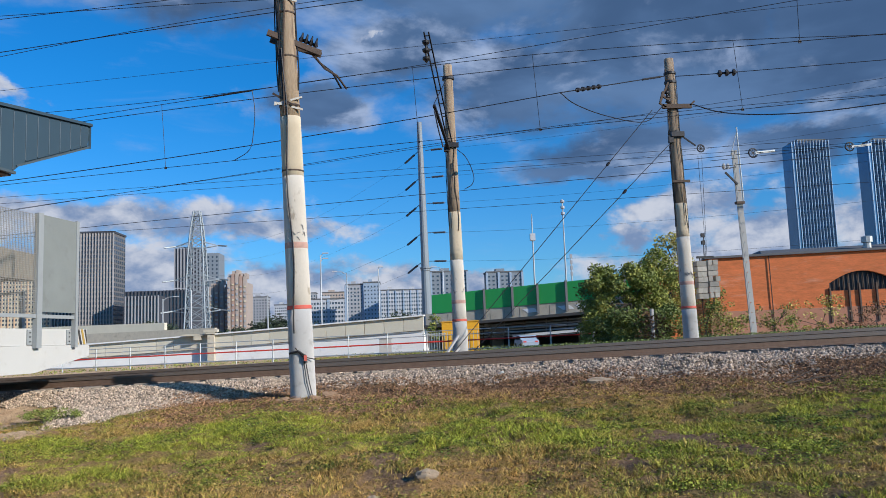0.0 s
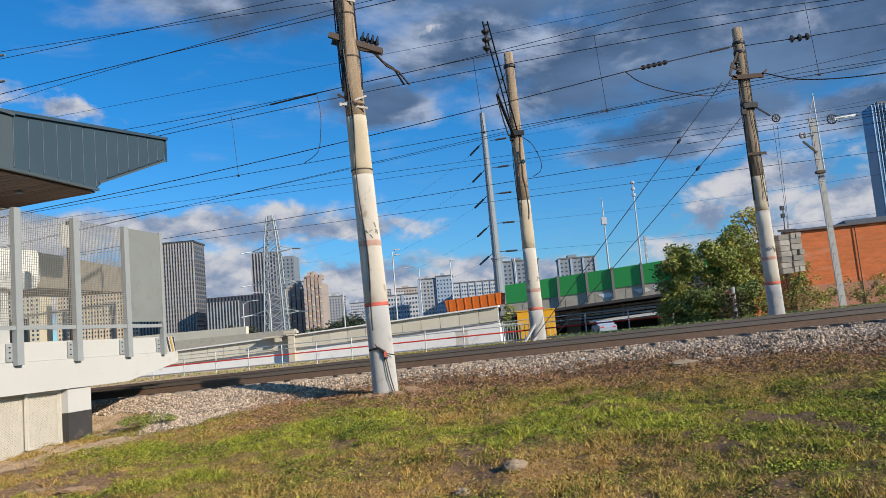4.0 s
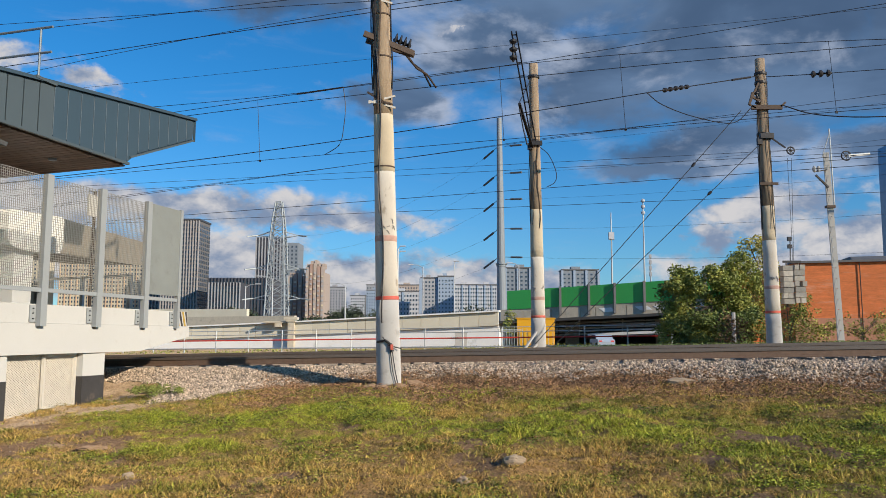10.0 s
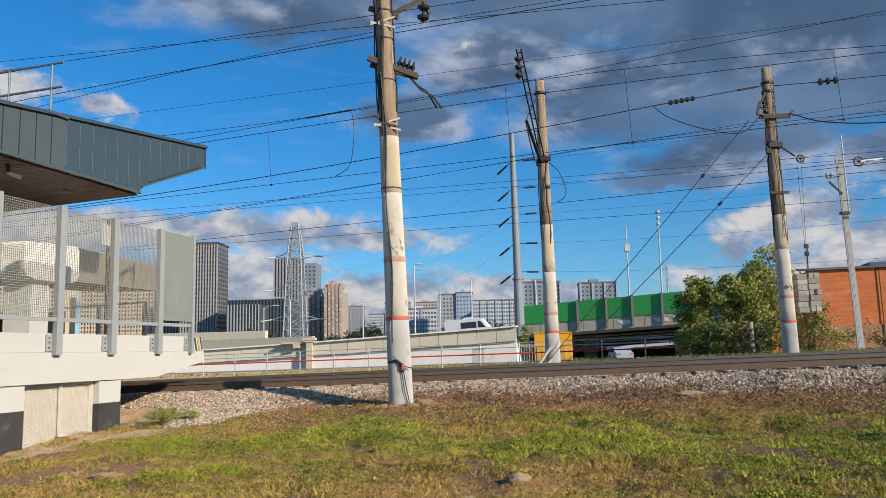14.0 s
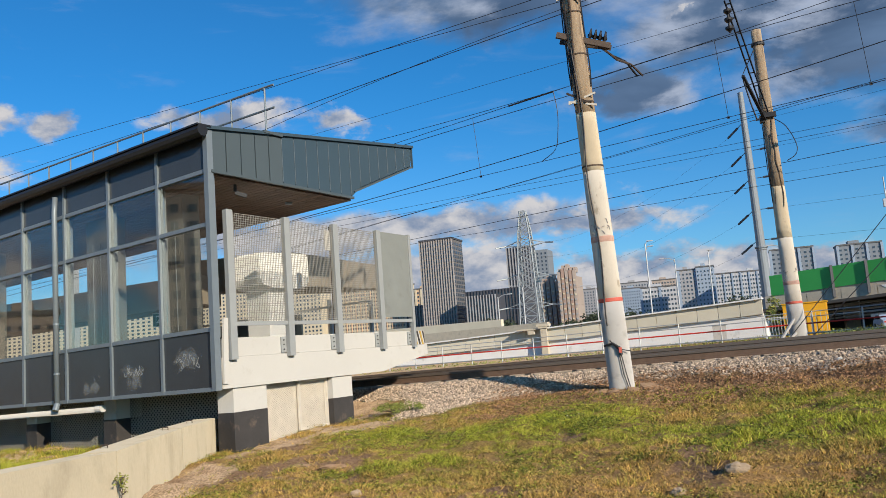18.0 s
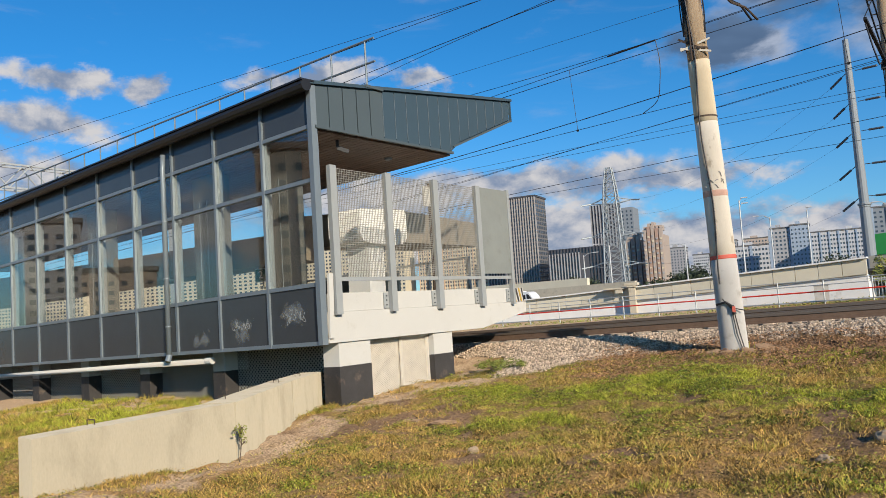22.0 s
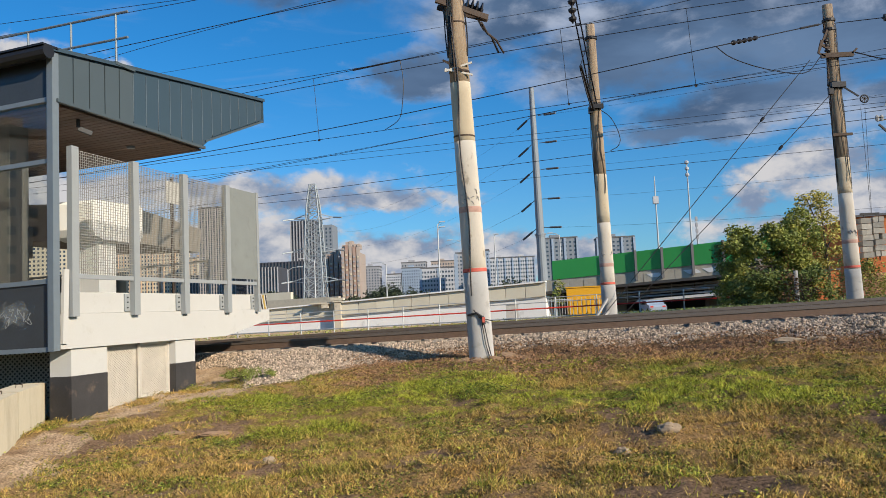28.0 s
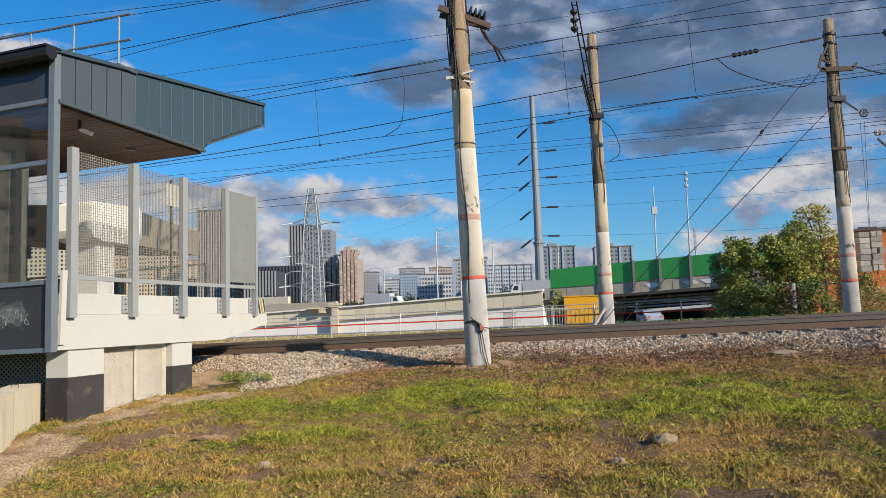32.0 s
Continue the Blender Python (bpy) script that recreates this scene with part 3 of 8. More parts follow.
    def mix(f, a, c):
        t = n.new("ShaderNodeMix")
        t.data_type = "RGBA"
        l.new(f, t.inputs["Factor"])
        for k, v in ((6, a), (7, c)):
            if isinstance(v, tuple):
                t.inputs[k].default_value = (*v, 1)
            else:
                l.new(v, t.inputs[k])
        return t.outputs[2]

    def attr(nm):
        t = n.new("ShaderNodeAttribute")
        t.attribute_name = nm
        return t.outputs["Fac"]

    grass = mix(attr("lush"), (0.33, 0.195, 0.08), (0.19, 0.135, 0.045))
    grass = mix(ramp(nz(6, 6), 0.50, 0.66), grass, (0.23, 0.14, 0.068))
    grass = mix(attr("bare"), grass, (0.20, 0.125, 0.075))
    weedc = mix(ramp(nz(7, 6), 0.42, 0.6), (0.125, 0.072, 0.042), (0.27, 0.165, 0.095))
    dirtc = mix(ramp(nz(3, 7), 0.35, 0.7), (0.46, 0.335, 0.215), (0.32, 0.215, 0.135))
    vor = n.new("ShaderNodeTexVoronoi")
    vor.inputs["Scale"].default_value = 16
    l.new(co.outputs["Object"], vor.inputs["Vector"])
    bal = mix(vor.outputs["Color"], (0.20, 0.155, 0.12), (0.42, 0.335, 0.265))
    c = mix(attr("weeds"), grass, weedc)
    c = mix(attr("ballast"), c, bal)
    c = mix(attr("dirt"), c, dirtc)
    l.new(c, b.inputs["Base Color"])
    clod = mix(ramp(nz(38, 4), 0.35, 0.68), (0.42, 0.42, 0.42), (1.5, 1.5, 1.5))
    spot = n.new("ShaderNodeMix")
    spot.data_type, spot.blend_type = "RGBA", "MULTIPLY"
    spot.inputs["Factor"].default_value = 1.0
    l.new(c, spot.inputs[6])
    l.new(clod, spot.inputs[7])
    l.new(spot.outputs[2], b.inputs["Base Color"])
    bp = n.new("ShaderNodeBump")
    bp.inputs["Strength"].default_value, bp.inputs["Distance"].default_value = 0.6, 0.05
    l.new(nz(14, 8, 0.7), bp.inputs["Height"])
    l.new(bp.outputs[0], b.inputs["Normal"])
    me.materials.append(m)
    tagged(new("ground", me), "patchy mown grass sloping up to a railway embankment", "ground", "", "structure")
    return gx, gy, gz


GX, GY, GZ = ground()


# ---------------- railway tracks ----------------
def track(offset):
    t = thing("railway_track", (0, axis_y(0) + offset, rail_z(0)), "rusty railway track on sleepers in grey ballast", "track", "tracks", "structure")
    xs = [-60, -40, -30, -22, -15, -8, 0, 8, 15, 22, 30, 40, 60]
    for side in (-0.76, 0.76):
        for nm, w, h, dz, mat in (("rail_head", 0.072, 0.045, -0.022, "railtop"), ("rail_web", 0.03, 0.11, -0.10, "rail"), ("rail_foot", 0.14, 0.03, -0.165, "rail")):
            g = Geo()
            for a, b in zip(xs, xs[1:]):
                g.bar((a, axis_y(a) + offset + side, rail_z(a) + dz), (b, axis_y(b) + offset + side, rail_z(b) + dz), w, h)
            part(nm, g, mat, t)
    first = None
    for i in range(-34, 46):
        x = i * 0.56
        y = axis_y(x) + offset
        if first is None:
            g = Geo().obox((x, y, rail_z(x) - 0.26), (0.0286, 0.13, 0), (0.28, 1.3, 0), (0, 0, 0.075))
            first = part("sleeper", g, "sleeper", t)
            x0, y0, z0 = x, y, rail_z(x)
        else:
            ob = new("sleeper", first.data)
            ob.parent = t
            ob.location = (x - x0, y - y0, rail_z(x) - z0)
    return t


for off in (0.0, 4.3):
    track(off)


# ---------------- catenary poles ----------------
def pole(at, top, lean, r0, r1, paint_to, name_label, band_z=None, grey_to=None, cream_from=None):
    """A tapered round concrete mast. Heights are world z; lean is the shift of the top in x."""
    x, y, z = at
    t = thing("catenary_pole", at, name_label, "pole", "railway poles")
    H = top - z

    def ring(a, b, off=0.0):
        g, n = Geo(), 5
        prof = []
        p0 = Vector((x + lean * (a - z) / H, y, a))
        p1 = Vector((x + lean * (b - z) / H, y, b))
        d = p1 - p0
        for i in range(n + 1):
            k = (a + (b - a) * i / n - z) / H
            prof.append((d.length * i / n, r0 + (r1 - r0) * k + off))
        g.lathe(p0, d, prof, 20)
        return g

    part("shaft", ring(paint_to, top), "pole", t, "weathered brown-grey concrete", True)
    part("painted_section", ring(grey_to or z, cream_from or paint_to, 0.004), "whitewash", t, "flaking whitewash over concrete", True)
    if cream_from:
        part("yellowed_section", ring(cream_from, paint_to, 0.004), "creamwash", t, "yellowed whitewash over concrete", True)
    if grey_to:
        part("lower_section", ring(z - 0.3, grey_to, 0.006), "greywash", t, "smooth grey limewash", True)
    if band_z:
        part("red_band", ring(band_z - 0.035, band_z + 0.035, 0.009), "redband", t, "red painted ring", True)
    return t


def along(at, top, lean, zz):
    return Vector((at[0] + lean * (zz - at[2]) / (top - at[2]), at[1], zz))


def clamp_ring(t, p, r, h=0.07, name="clamp", mat="dark"):
    return part(name, Geo().lathe((p.x, p.y, p.z - h / 2), (0, 0, 1), [(0, r), (h * 0.1, r + 0.022), (h * 0.9, r + 0.022), (h, r)], 16), mat, t)


def insulator(p, q, discs, r, parent, name="insulator"):
    """A string of porcelain discs from p to q."""
    p, q = Vector(p), Vector(q)
    L = (q - p).length
    prof = [(0, 0.02)]
    for i in range(discs):
        a = L * (i + 0.15) / discs
        w = L * 0.7 / discs
        prof += [(a, 0.03), (a + w * 0.25, r), (a + w * 0.6, r * 0.92), (a + w, 0.035)]
    prof += [(L, 0.02)]
    return part(name, Geo().lathe(p, q - p, prof, 12), "insul", parent, smooth=False)


P1 = (-1.53, 14.3, 0.68)
p1 = pole(P1, 11.2, -0.34, 0.232, 0.15, 6.1, "old round concrete catenary pole with whitewashed lower half", 2.48, 2.45, 4.95)
for zz, rr in ((5.05, 0.2), (6.32, 0.19), (8.15, 0.178), (7.28, 0.183), (8.75, 0.175)):
    clamp_ring(p1, along(P1, 11.2, -0.34, zz), rr - 0.012, 0.035, "clamp", "rust")
c = along(P1, 11.2, -0.34, 7.6)
part("crossarm", Geo().bar(c + Vector((-0.34, -0.19, 0.12)), c + Vector((0.64, 0.1, -0.2)), 0.07, 0.11).bar(c + Vector((-0.34, 0.2, 0.12)), c + Vector((0.64, 0.2, -0.2)), 0.05, 0.1), "rust", p1, "rusty channel steel arm")
insulator(c + Vector((0.2, 0.3, 0.18)), c + Vector((0.56, 0.4, 0.06)), 4, 0.15, p1)
part("steady_arm", Geo().tube([Vector((-1.3, 14.75, 7.5)), Vector((-1.22, 15.6, 7.62)), Vector((-1.05, 16.6, 7.78)), Vector((-0.9, 17.3, 7.64))], 0.025, 6), "dark", p1)
part("steady_arm", Geo().tube([Vector((-1.24, 14.75, 7.44)), Vector((-1.14, 15.6, 7.52)), Vector((-0.95, 16.6, 7.70)), Vector((-0.78, 17.35, 7.64))], 0.025, 6), "rust", p1)
c = along(P1, 11.2, -0.34, 8.75)
part("bracket", Geo().bar(c + Vector((-0.3, 0, 0.1)), c + Vector((0.3, 0.05, -0.1)), 0.08, 0.09), "rust", p1)
part("bracket_arm", Geo().bar(c + Vector((0.15, 0.1, -0.02)), Vector((-1.15, 16.9, 10.2)), 0.07, 0.09).bar(Vector((-1.15, 16.9, 10.2)), Vector((-1.0, 17.0, 9.85)), 0.07, 0.08), "rust", p1, "rusty cantilever arm")
insulator((-1.13, 16.9, 10.1), (-1.16, 16.95, 9.62), 2, 0.15, p1)
part("stay_wire", Geo().tube([along(P1, 11.2, -0.34, 11.0), Vector((-1.15, 16.9, 10.22))], 0.012, 5), "wire", p1)
part("stay_rod", Geo().tube([along(P1, 11.2, -0.34, 9.1) + Vector((-0.17, -0.02, 0)), along(P1, 11.2, -0.34, 10.2) + Vector((-0.75, 0.1, 0.1))], 0.025, 5), "dark", p1)
c = along(P1, 11.2, -0.34, 6.35)
part("short_arm", Geo().bar(c + Vector((-0.3, -0.1, 0.2)), c + Vector((0.08, -0.2, -0.06)), 0.03, 0.04).tube([c + Vector((-0.17, -0.12, -0.04)), c + Vector((0.17, -0.16, -0.06))], 0.02, 6), "rust", p1)
cable = [along(P1, 11.2, -0.34, zz) + Vector((-0.06 + 0.03 * math.sin(zz * 2.3), -0.02 - (0.232 - 0.0078 * (zz - 0.68)), 0)) for zz in np.linspace(7.4, 2.0, 24)]
part("earth_cable", Geo().tube(cable, 0.014, 5), "dark", p1, "black cable clipped down the shaft")
c = along(P1, 11.2, -0.34, 1.62) + Vector((0.02, -0.235, 0))
part("cable_joint", Geo().tube([c + Vector((-0.22, 0.03, 0.02)), c + Vector((-0.05, -0.02, 0.06)), c + Vector((0.06, -0.03, -0.02))], 0.022, 6).tube([c + Vector((0.05, -0.03, 0)), c + Vector((0.09, -0.03, -0.16))], 0.03, 8).tube([c + Vector((-0.1, -0.02, 0.12)), c + Vector((0.02, -0.03, -0.04)), c + Vector((0.25, 0.03, -0.1))], 0.01, 5), "dark", p1)
part("red_clamp", Geo().box(c + Vector((0.08, -0.05, -0.07)), (0.05, 0.04, 0.1)), "redband", p1)
part("earth_cable", Geo().tube([c + Vector((0.08, -0.02, -0.12)), c + Vector((0.14, -0.01, -0.5)), c + Vector((0.22, 0.02, -0.9))], 0.01, 5).tube([c + Vector((0.05, -0.02, -0.12)), c + Vector((0.09, -0.02, -0.5)), c + Vector((0.2, 0.01, -0.9))], 0.008, 5), "dark", p1)



def pole_cables(t, at, top, lean, r0, r1, z0, z1, n, seed):
    """Loose dark wires and rods strapped along the upper shaft, with pale ties across it."""
    r = random.Random(seed)
    H = top - at[2]
    for k in range(n):
        a0 = r.uniform(-3.0, -0.3)
        pts = []
        for zz in np.linspace(z0 + r.uniform(0, 0.8), z1 - r.uniform(0, 0.8), 9):
            q = r0 + (r1 - r0) * (zz - at[2]) / H + 0.012 + r.uniform(0, 0.025)
            a0 += r.uniform(-0.22, 0.22)
            pts.append(along(at, top, lean, float(zz)) + Vector((q * math.cos(a0), q * math.sin(a0), 0)))
        part("strapped_cable", Geo().tube(smooth_line(pts, 3), r.uniform(0.007, 0.016), 5), "dark" if k % 3 else "rust", t)


def pole_ties(t, at, top, lean, r0, r1, heights):
    for i, zz in enumerate(heights):
        c_ = along(at, top, lean, zz)
        q = r0 + (r1 - r0) * (zz - at[2]) / (top - at[2]) + 0.02
        sgn = 1 if i % 2 else -1
        part("tie_bar", Geo().bar(c_ + Vector((-q - 0.06, -q * 0.8, -0.07 * sgn)), c_ + Vector((q + 0.05, -q * 0.8, 0.07 * sgn)), 0.03, 0.035), "meshbeige", t, "pale wooden tie bar")


def pole_marks(t, at, top, lean, r0, r1, band, marks, seed):
    """A faded red ring and dark painted strokes, as found on the old poles."""
    r = random.Random(seed)
    H = top - at[2]
    p = along(at, top, lean, band)
    rr = r0 + (r1 - r0) * (band - at[2]) / H
    part("faded_band", Geo().lathe((p.x, p.y, p.z - 0.05), (0, 0, 1), [(0, rr + 0.001), (0.01, rr + 0.008), (0.11, rr + 0.008), (0.12, rr + 0.001)], 20), "paintstain", t, "faded pink paint ring", True)
    for k in range(marks):
        zz, a0 = band + r.uniform(0.12, 0.36), -1.57 + r.uniform(-0.9, 0.9)
        q = rr + 0.010
        c = along(at, top, lean, zz)
        part("paint_mark", Geo().tube([c + Vector((q * math.cos(a0 + d * 0.12), q * math.sin(a0 + d * 0.12), r.uniform(-0.07, 0.07))) for d in range(3)], 0.008, 4), "scrawl", t)


pole_marks(p1, P1, 11.2, -0.34, 0.232, 0.15, 3.62, 9, 4)
pole_cables(p1, P1, 11.2, -0.34, 0.232, 0.15, 5.9, 10.6, 6, 41)
pole_ties(p1, P1, 11.2, -0.34, 0.232, 0.15, (6.28, 6.38, 8.42, 8.5))
P2 = (2.28, 24.7, 1.22)
p2 = pole(P2, 10.75, -0.10, 0.235, 0.145, 5.85, "round concrete catenary pole with flaking white paint", 2.38, 2.33, 4.3)
for zz in (8.08, 10.3):
    clamp_ring(p2, along(P2, 10.75, -0.1, zz), 0.175, 0.1)
c = along(P2, 10.75, -0.1, 7.9)
g = Geo()
a, b = c + Vector((-0.05, -0.2, 0.15)), Vector((1.37, 22.0, 10.83))
for s in (-0.07, 0.07):
    g.bar(a + Vector((s, 0, 0)), b + Vector((s, 0, 0)), 0.035, 0.05)
for k in np.linspace(0.03, 0.97, 9):
    q = a.lerp(b, k)
    g.bar(q + Vector((-0.08, 0, 0)), q + Vector((0.08, 0, 0)), 0.03, 0.03)
part("cantilever", g, "dark", p2, "inclined lattice cantilever arm")
part("lower_arm", Geo().bar(c + Vector((-0.1, -0.2, 0)), Vector((1.56, 22.5, 8.75)), 0.08, 0.08), "dark", p2)
part("steady_arm", Geo().tube([Vector((1.56, 22.5, 8.6)), Vector((1.66, 22.3, 7.9)), Vector((1.76, 22.2, 7.4))], 0.022, 5), "dark", p2)
insulator(b + Vector((-0.02, 0, -0.2)), b + Vector((-0.02, 0, -0.95)), 3, 0.12, p2)
part("tie", Geo().tube([along(P2, 10.75, -0.1, 10.4), Vector((1.56, 22.5, 8.8))], 0.014, 5), "wire", p2)
part("jumper_cable", Geo().tube(smooth_line([c + Vector((0.15, 0, 0.05)), c + Vector((0.45, -0.2, -0.3)), c + Vector((0.66, -0.3, -0.9)), c + Vector((0.6, -0.3, -1.2)), c + Vector((0.35, -0.3, -1.35))]), 0.013, 5), "wire", p2)
part("anchor_strut", Geo().bar((2.2, 24.5, 1.9), (1.7, 24.0, 1.25), 0.06, 0.06).bar((2.2, 24.5, 1.5), (1.85, 24.1, 1.22), 0.1, 0.05), "greywash", p2)

P3 = (9.62, 24.35, 1.42)
p3 = pole(P3, 10.75, -0.12, 0.235, 0.15, 5.9, "round concrete anchor pole with guy wires and whitewashed foot", 2.54, 2.47, 4.8)
for zz, rr in ((10.25, 0.175), (9.95, 0.178), (8.08, 0.19), (8.24, 0.19)):
    clamp_ring(p3, along(P3, 10.75, -0.12, zz), rr, 0.09)
c = along(P3, 10.75, -0.12, 9.08)
part("crossarm", Geo().bar(c + Vector((-0.42, -0.22, 0)), c + Vector((0.55, -0.22, 0)), 0.09, 0.14).bar(c + Vector((-0.5, -0.24, 0.1)), c + Vector((-0.3, -0.24, -0.03)), 0.05, 0.05).bar(c + Vector((0.5, -0.24, 0.02)), c + Vector((0.66, -0.24, 0.16)), 0.05, 0.06), "rust", p3)
insulator(c + Vector((-0.2, -0.2, 0.1)), c + Vector((-0.25, -0.2, 0.55)), 3, 0.09, p3)
c = along(P3, 10.75, -0.12, 6.6)
part("crossarm", Geo().bar(c + Vector((-0.28, -0.2, 0)), c + Vector((0.3, -0.2, 0)), 0.06, 0.08), "rust", p3)
c = along(P3, 10.75, -0.12, 8.15)
part("pulley_arm", Geo().bar(c + Vector((0.15, -0.1, 0)), c + Vector((0.62, -0.15, -0.38)), 0.04, 0.045), "dark", p3)
g = Geo()
pc = c + Vector((0.78, -0.15, -0.47))
g.tube([pc + Vector((0.12 * math.cos(i * math.pi / 8), 0, 0.12 * math.sin(i * math.pi / 8))) for i in range(17)], 0.022, 5, cap=False)
for i in range(4):
    dv = Vector((0.12 * math.cos(i * math.pi / 4), 0, 0.12 * math.sin(i * math.pi / 4)))
    g.bar(pc - dv, pc + dv, 0.02, 0.02)
part("pulley_wheel", g, "dark", p3)
pole_marks(p2, P2, 10.75, -0.1, 0.235, 0.145, 2.95, 8, 5)
pole_cables(p2, P2, 10.75, -0.1, 0.235, 0.145, 5.2, 8.2, 3, 42)
pole_cables(p3, P3, 10.75, -0.12, 0.235, 0.15, 4.6, 10.5, 6, 43)
cb = along(P3, 10.75, -0.12, 9.15)
part("corner_bracket", Geo().bar(cb + Vector((-0.5, -0.24, 0.02)), cb + Vector((-0.16, -0.2, 0.75)), 0.05, 0.06).bar(cb + Vector((-0.42, -0.24, 0.3)), cb + Vector((-0.1, -0.2, 0.12)), 0.06, 0.08).bar(cb + Vector((-0.5, -0.24, 0.02)), cb + Vector((-0.38, -0.24, 0.42)), 0.07, 0.05), "rust", p3, "rusty corner bracket")
part("clamp_lump", Geo().box(along(P3, 10.75, -0.12, 8.15) + Vector((0.02, -0.2, 0)), (0.42, 0.14, 0.16)).box(along(P3, 10.75, -0.12, 8.05) + Vector((-0.2, -0.16, -0.06)), (0.14, 0.14, 0.22)), "dark", p3)
part("clamp_lump", Geo().box(along(P2, 10.75, -0.1, 8.02) + Vector((0.02, -0.2, 0)), (0.40, 0.14, 0.14)).box(along(P2, 10.75, -0.1, 7.92) + Vector((-0.18, -0.16, 0)), (0.14, 0.16, 0.2)), "dark", p2)
pole_marks(p3, P3, 10.75, -0.12, 0.235, 0.15, 3.3, 9, 6)
# tension weights hanging behind the pole
ws = thing("tension_weight_stack", (10.35, 24.5, 2.8), "grey concrete tension weights hanging on rods beside the pole", "weights")
rw_ = random.Random(12)
for col_i, xx in enumerate((10.16, 10.54)):
    for i in range(7):
        zz = 2.88 + i * 0.176 + 0.03 * col_i
        halves = ((-0.09, 0.15), (0.085, 0.17)) if (i + col_i) % 3 == 1 else ((0.0, 0.34),)
        for dx_w, wd in halves:
            part("weight", Geo().box((xx + dx_w + rw_.uniform(-0.025, 0.025), 24.55, zz), (wd - 0.02, 0.28, 0.160), rw_.uniform(-9, 9)), "weightgrey", ws)
    part("rod", Geo().tube([(xx, 24.55, 2.7), (xx, 24.55, 4.15)], 0.022, 5), "rust", ws)
part("yoke", Geo().bar((10.05, 24.55, 4.15), (10.62, 24.55, 4.15), 0.05, 0.07), "dark", ws)
part("hanger_cable", Geo().tube([(10.35, 24.55, 4.15), (10.38, 24.55, 4.4), (10.3, 24.45, 7.5)], 0.006, 4).tube([(10.4, 24.55, 4.15), (10.45, 24.5, 7.5)], 0.006, 4), "wire", ws)
# guy wires of the anchor pole
for za, xo, foot in ((8.98, -0.75, (1.95, 24.3, 1.5)), (7.8, -0.3, (2.55, 24.3, 1.5))):
    gw = thing("guy_wire", foot, "steel guy rod from anchor pole to the ground", "guy wire", "guy wires")
    a, b = along(P3, 10.75, -0.12, za) + Vector((xo, -0.2, 0)), Vector((foot[0], foot[1], 1.3))
    part("rod", Geo().tube([a, b], 0.0125, 5), "wire", gw)
    m_ = a.lerp(b, 0.22)
    part("insulator", Geo().lathe(m_, b - a, [(0, 0.02), (0.03, 0.045), (0.14, 0.045), (0.18, 0.02)], 8), "insul", gw)

# white channel-steel pole further along
P4 = (17.3, 36.5, 1.45)
P4_LEAN = -0.30
p4 = thing("catenary_pole", P4, "slim white-painted steel channel pole with bare upper end", "pole", "railway poles")


def p4_at(z, dx=0.0, dy=0.0):
    return Vector((P4[0] + P4_LEAN * (z - 1.2) / 9.25 + dx, P4[1] + dy, z))


for s in (-0.095, 0.095):
    part("channel", Geo().bar(p4_at(1.2, s), p4_at(10.45, s * 0.8), 0.12, 0.06, (0, 1, 0)), "white", p4)
for i in range(18):
    zz, hw = 1.6 + 8.7 * i / 18, 0.12 - 0.03 * i / 18
    part("lattice_bar", Geo().bar(p4_at(zz, -hw, -0.04), p4_at(zz + 0.41, hw * 0.2, -0.04), 0.10, 0.012, (0, 1, 0)).bar(p4_at(zz, 0.01, -0.03), p4_at(zz + 0.44, 0.01, -0.03), 0.16, 0.012, (0, 1, 0)), "white", p4)
part("collar", Geo().box(p4_at(7.85), (0.4, 0.26, 0.12)), "rust", p4)
part("bracket", Geo().bar(p4_at(9.35, -0.6, -0.1), p4_at(8.75, -0.05, -0.1), 0.08, 0.08).bar(p4_at(9.5, -0.65, -0.1), p4_at(9.6, -0.05, -0.1), 0.05, 0.05), "dark", p4)
for dx4 in (-0.65, -0.45):
    part("insulator", Geo().lathe(p4_at(9.5, dx4, -0.1), (0, 0, 1), [(0, 0.05), (0.08, 0.09), (0.2, 0.09), (0.28, 0.04)], 8), "white", p4)
part("arm_pipe", Geo().tube([p4_at(7.9, 0.2), p4_at(11.6, 0.24)], 0.035, 6), "galv", p4)
part("arm_stay", Geo().tube([p4_at(11.4, 0.24), p4_at(10.2, -0.2)], 0.022, 5), "galv", p4)


# lattice portal over the tracks beyond the shelter
pg = thing("portal_gantry", (-35.2, 26, 0.6), "pale steel lattice portal spanning the tracks behind the shelter", "gantry")


def pg_at(f, side, z):
    return Vector((-36.3 + 2.6 * f + side, 19.5 + 14.5 * f, z))


for side in (-0.35, 0.35):
    for z in (9.15, 10.3):
        part("chord", Geo().bar(pg_at(0, side, z), pg_at(1, side, z), 0.09, 0.09), "galv", pg)
    for k in range(14):
        part("diagonal", Geo().bar(pg_at(k / 14, side, 9.15 if k % 2 else 10.3), pg_at((k + 1) / 14, side, 10.3 if k % 2 else 9.15), 0.05, 0.05), "galv", pg)
for k in range(15):
    part("cross_bar", Geo().bar(pg_at(k / 14, -0.35, 10.3), pg_at(k / 14, 0.35, 10.3), 0.05, 0.05), "galv", pg)
for f in (0.0, 1.0):
    part("leg", Geo().bar(pg_at(f, 0, 0.3), pg_at(f, 0, 10.3), 0.4, 0.4, (0, 1, 0)), "galv", pg)

# ---------------- platform with its glazed shelter ----------------
C0 = Vector((-7.72, 10.6, 0))
UU = Vector((-0.9636, 0.2672, -0.0225))
VV = Vector((0.2104, 0.9776, 0))


def P(u, v, z):
    return C0 + float(u) * UU + float(v) * VV + Vector((0, 0, float(z)))


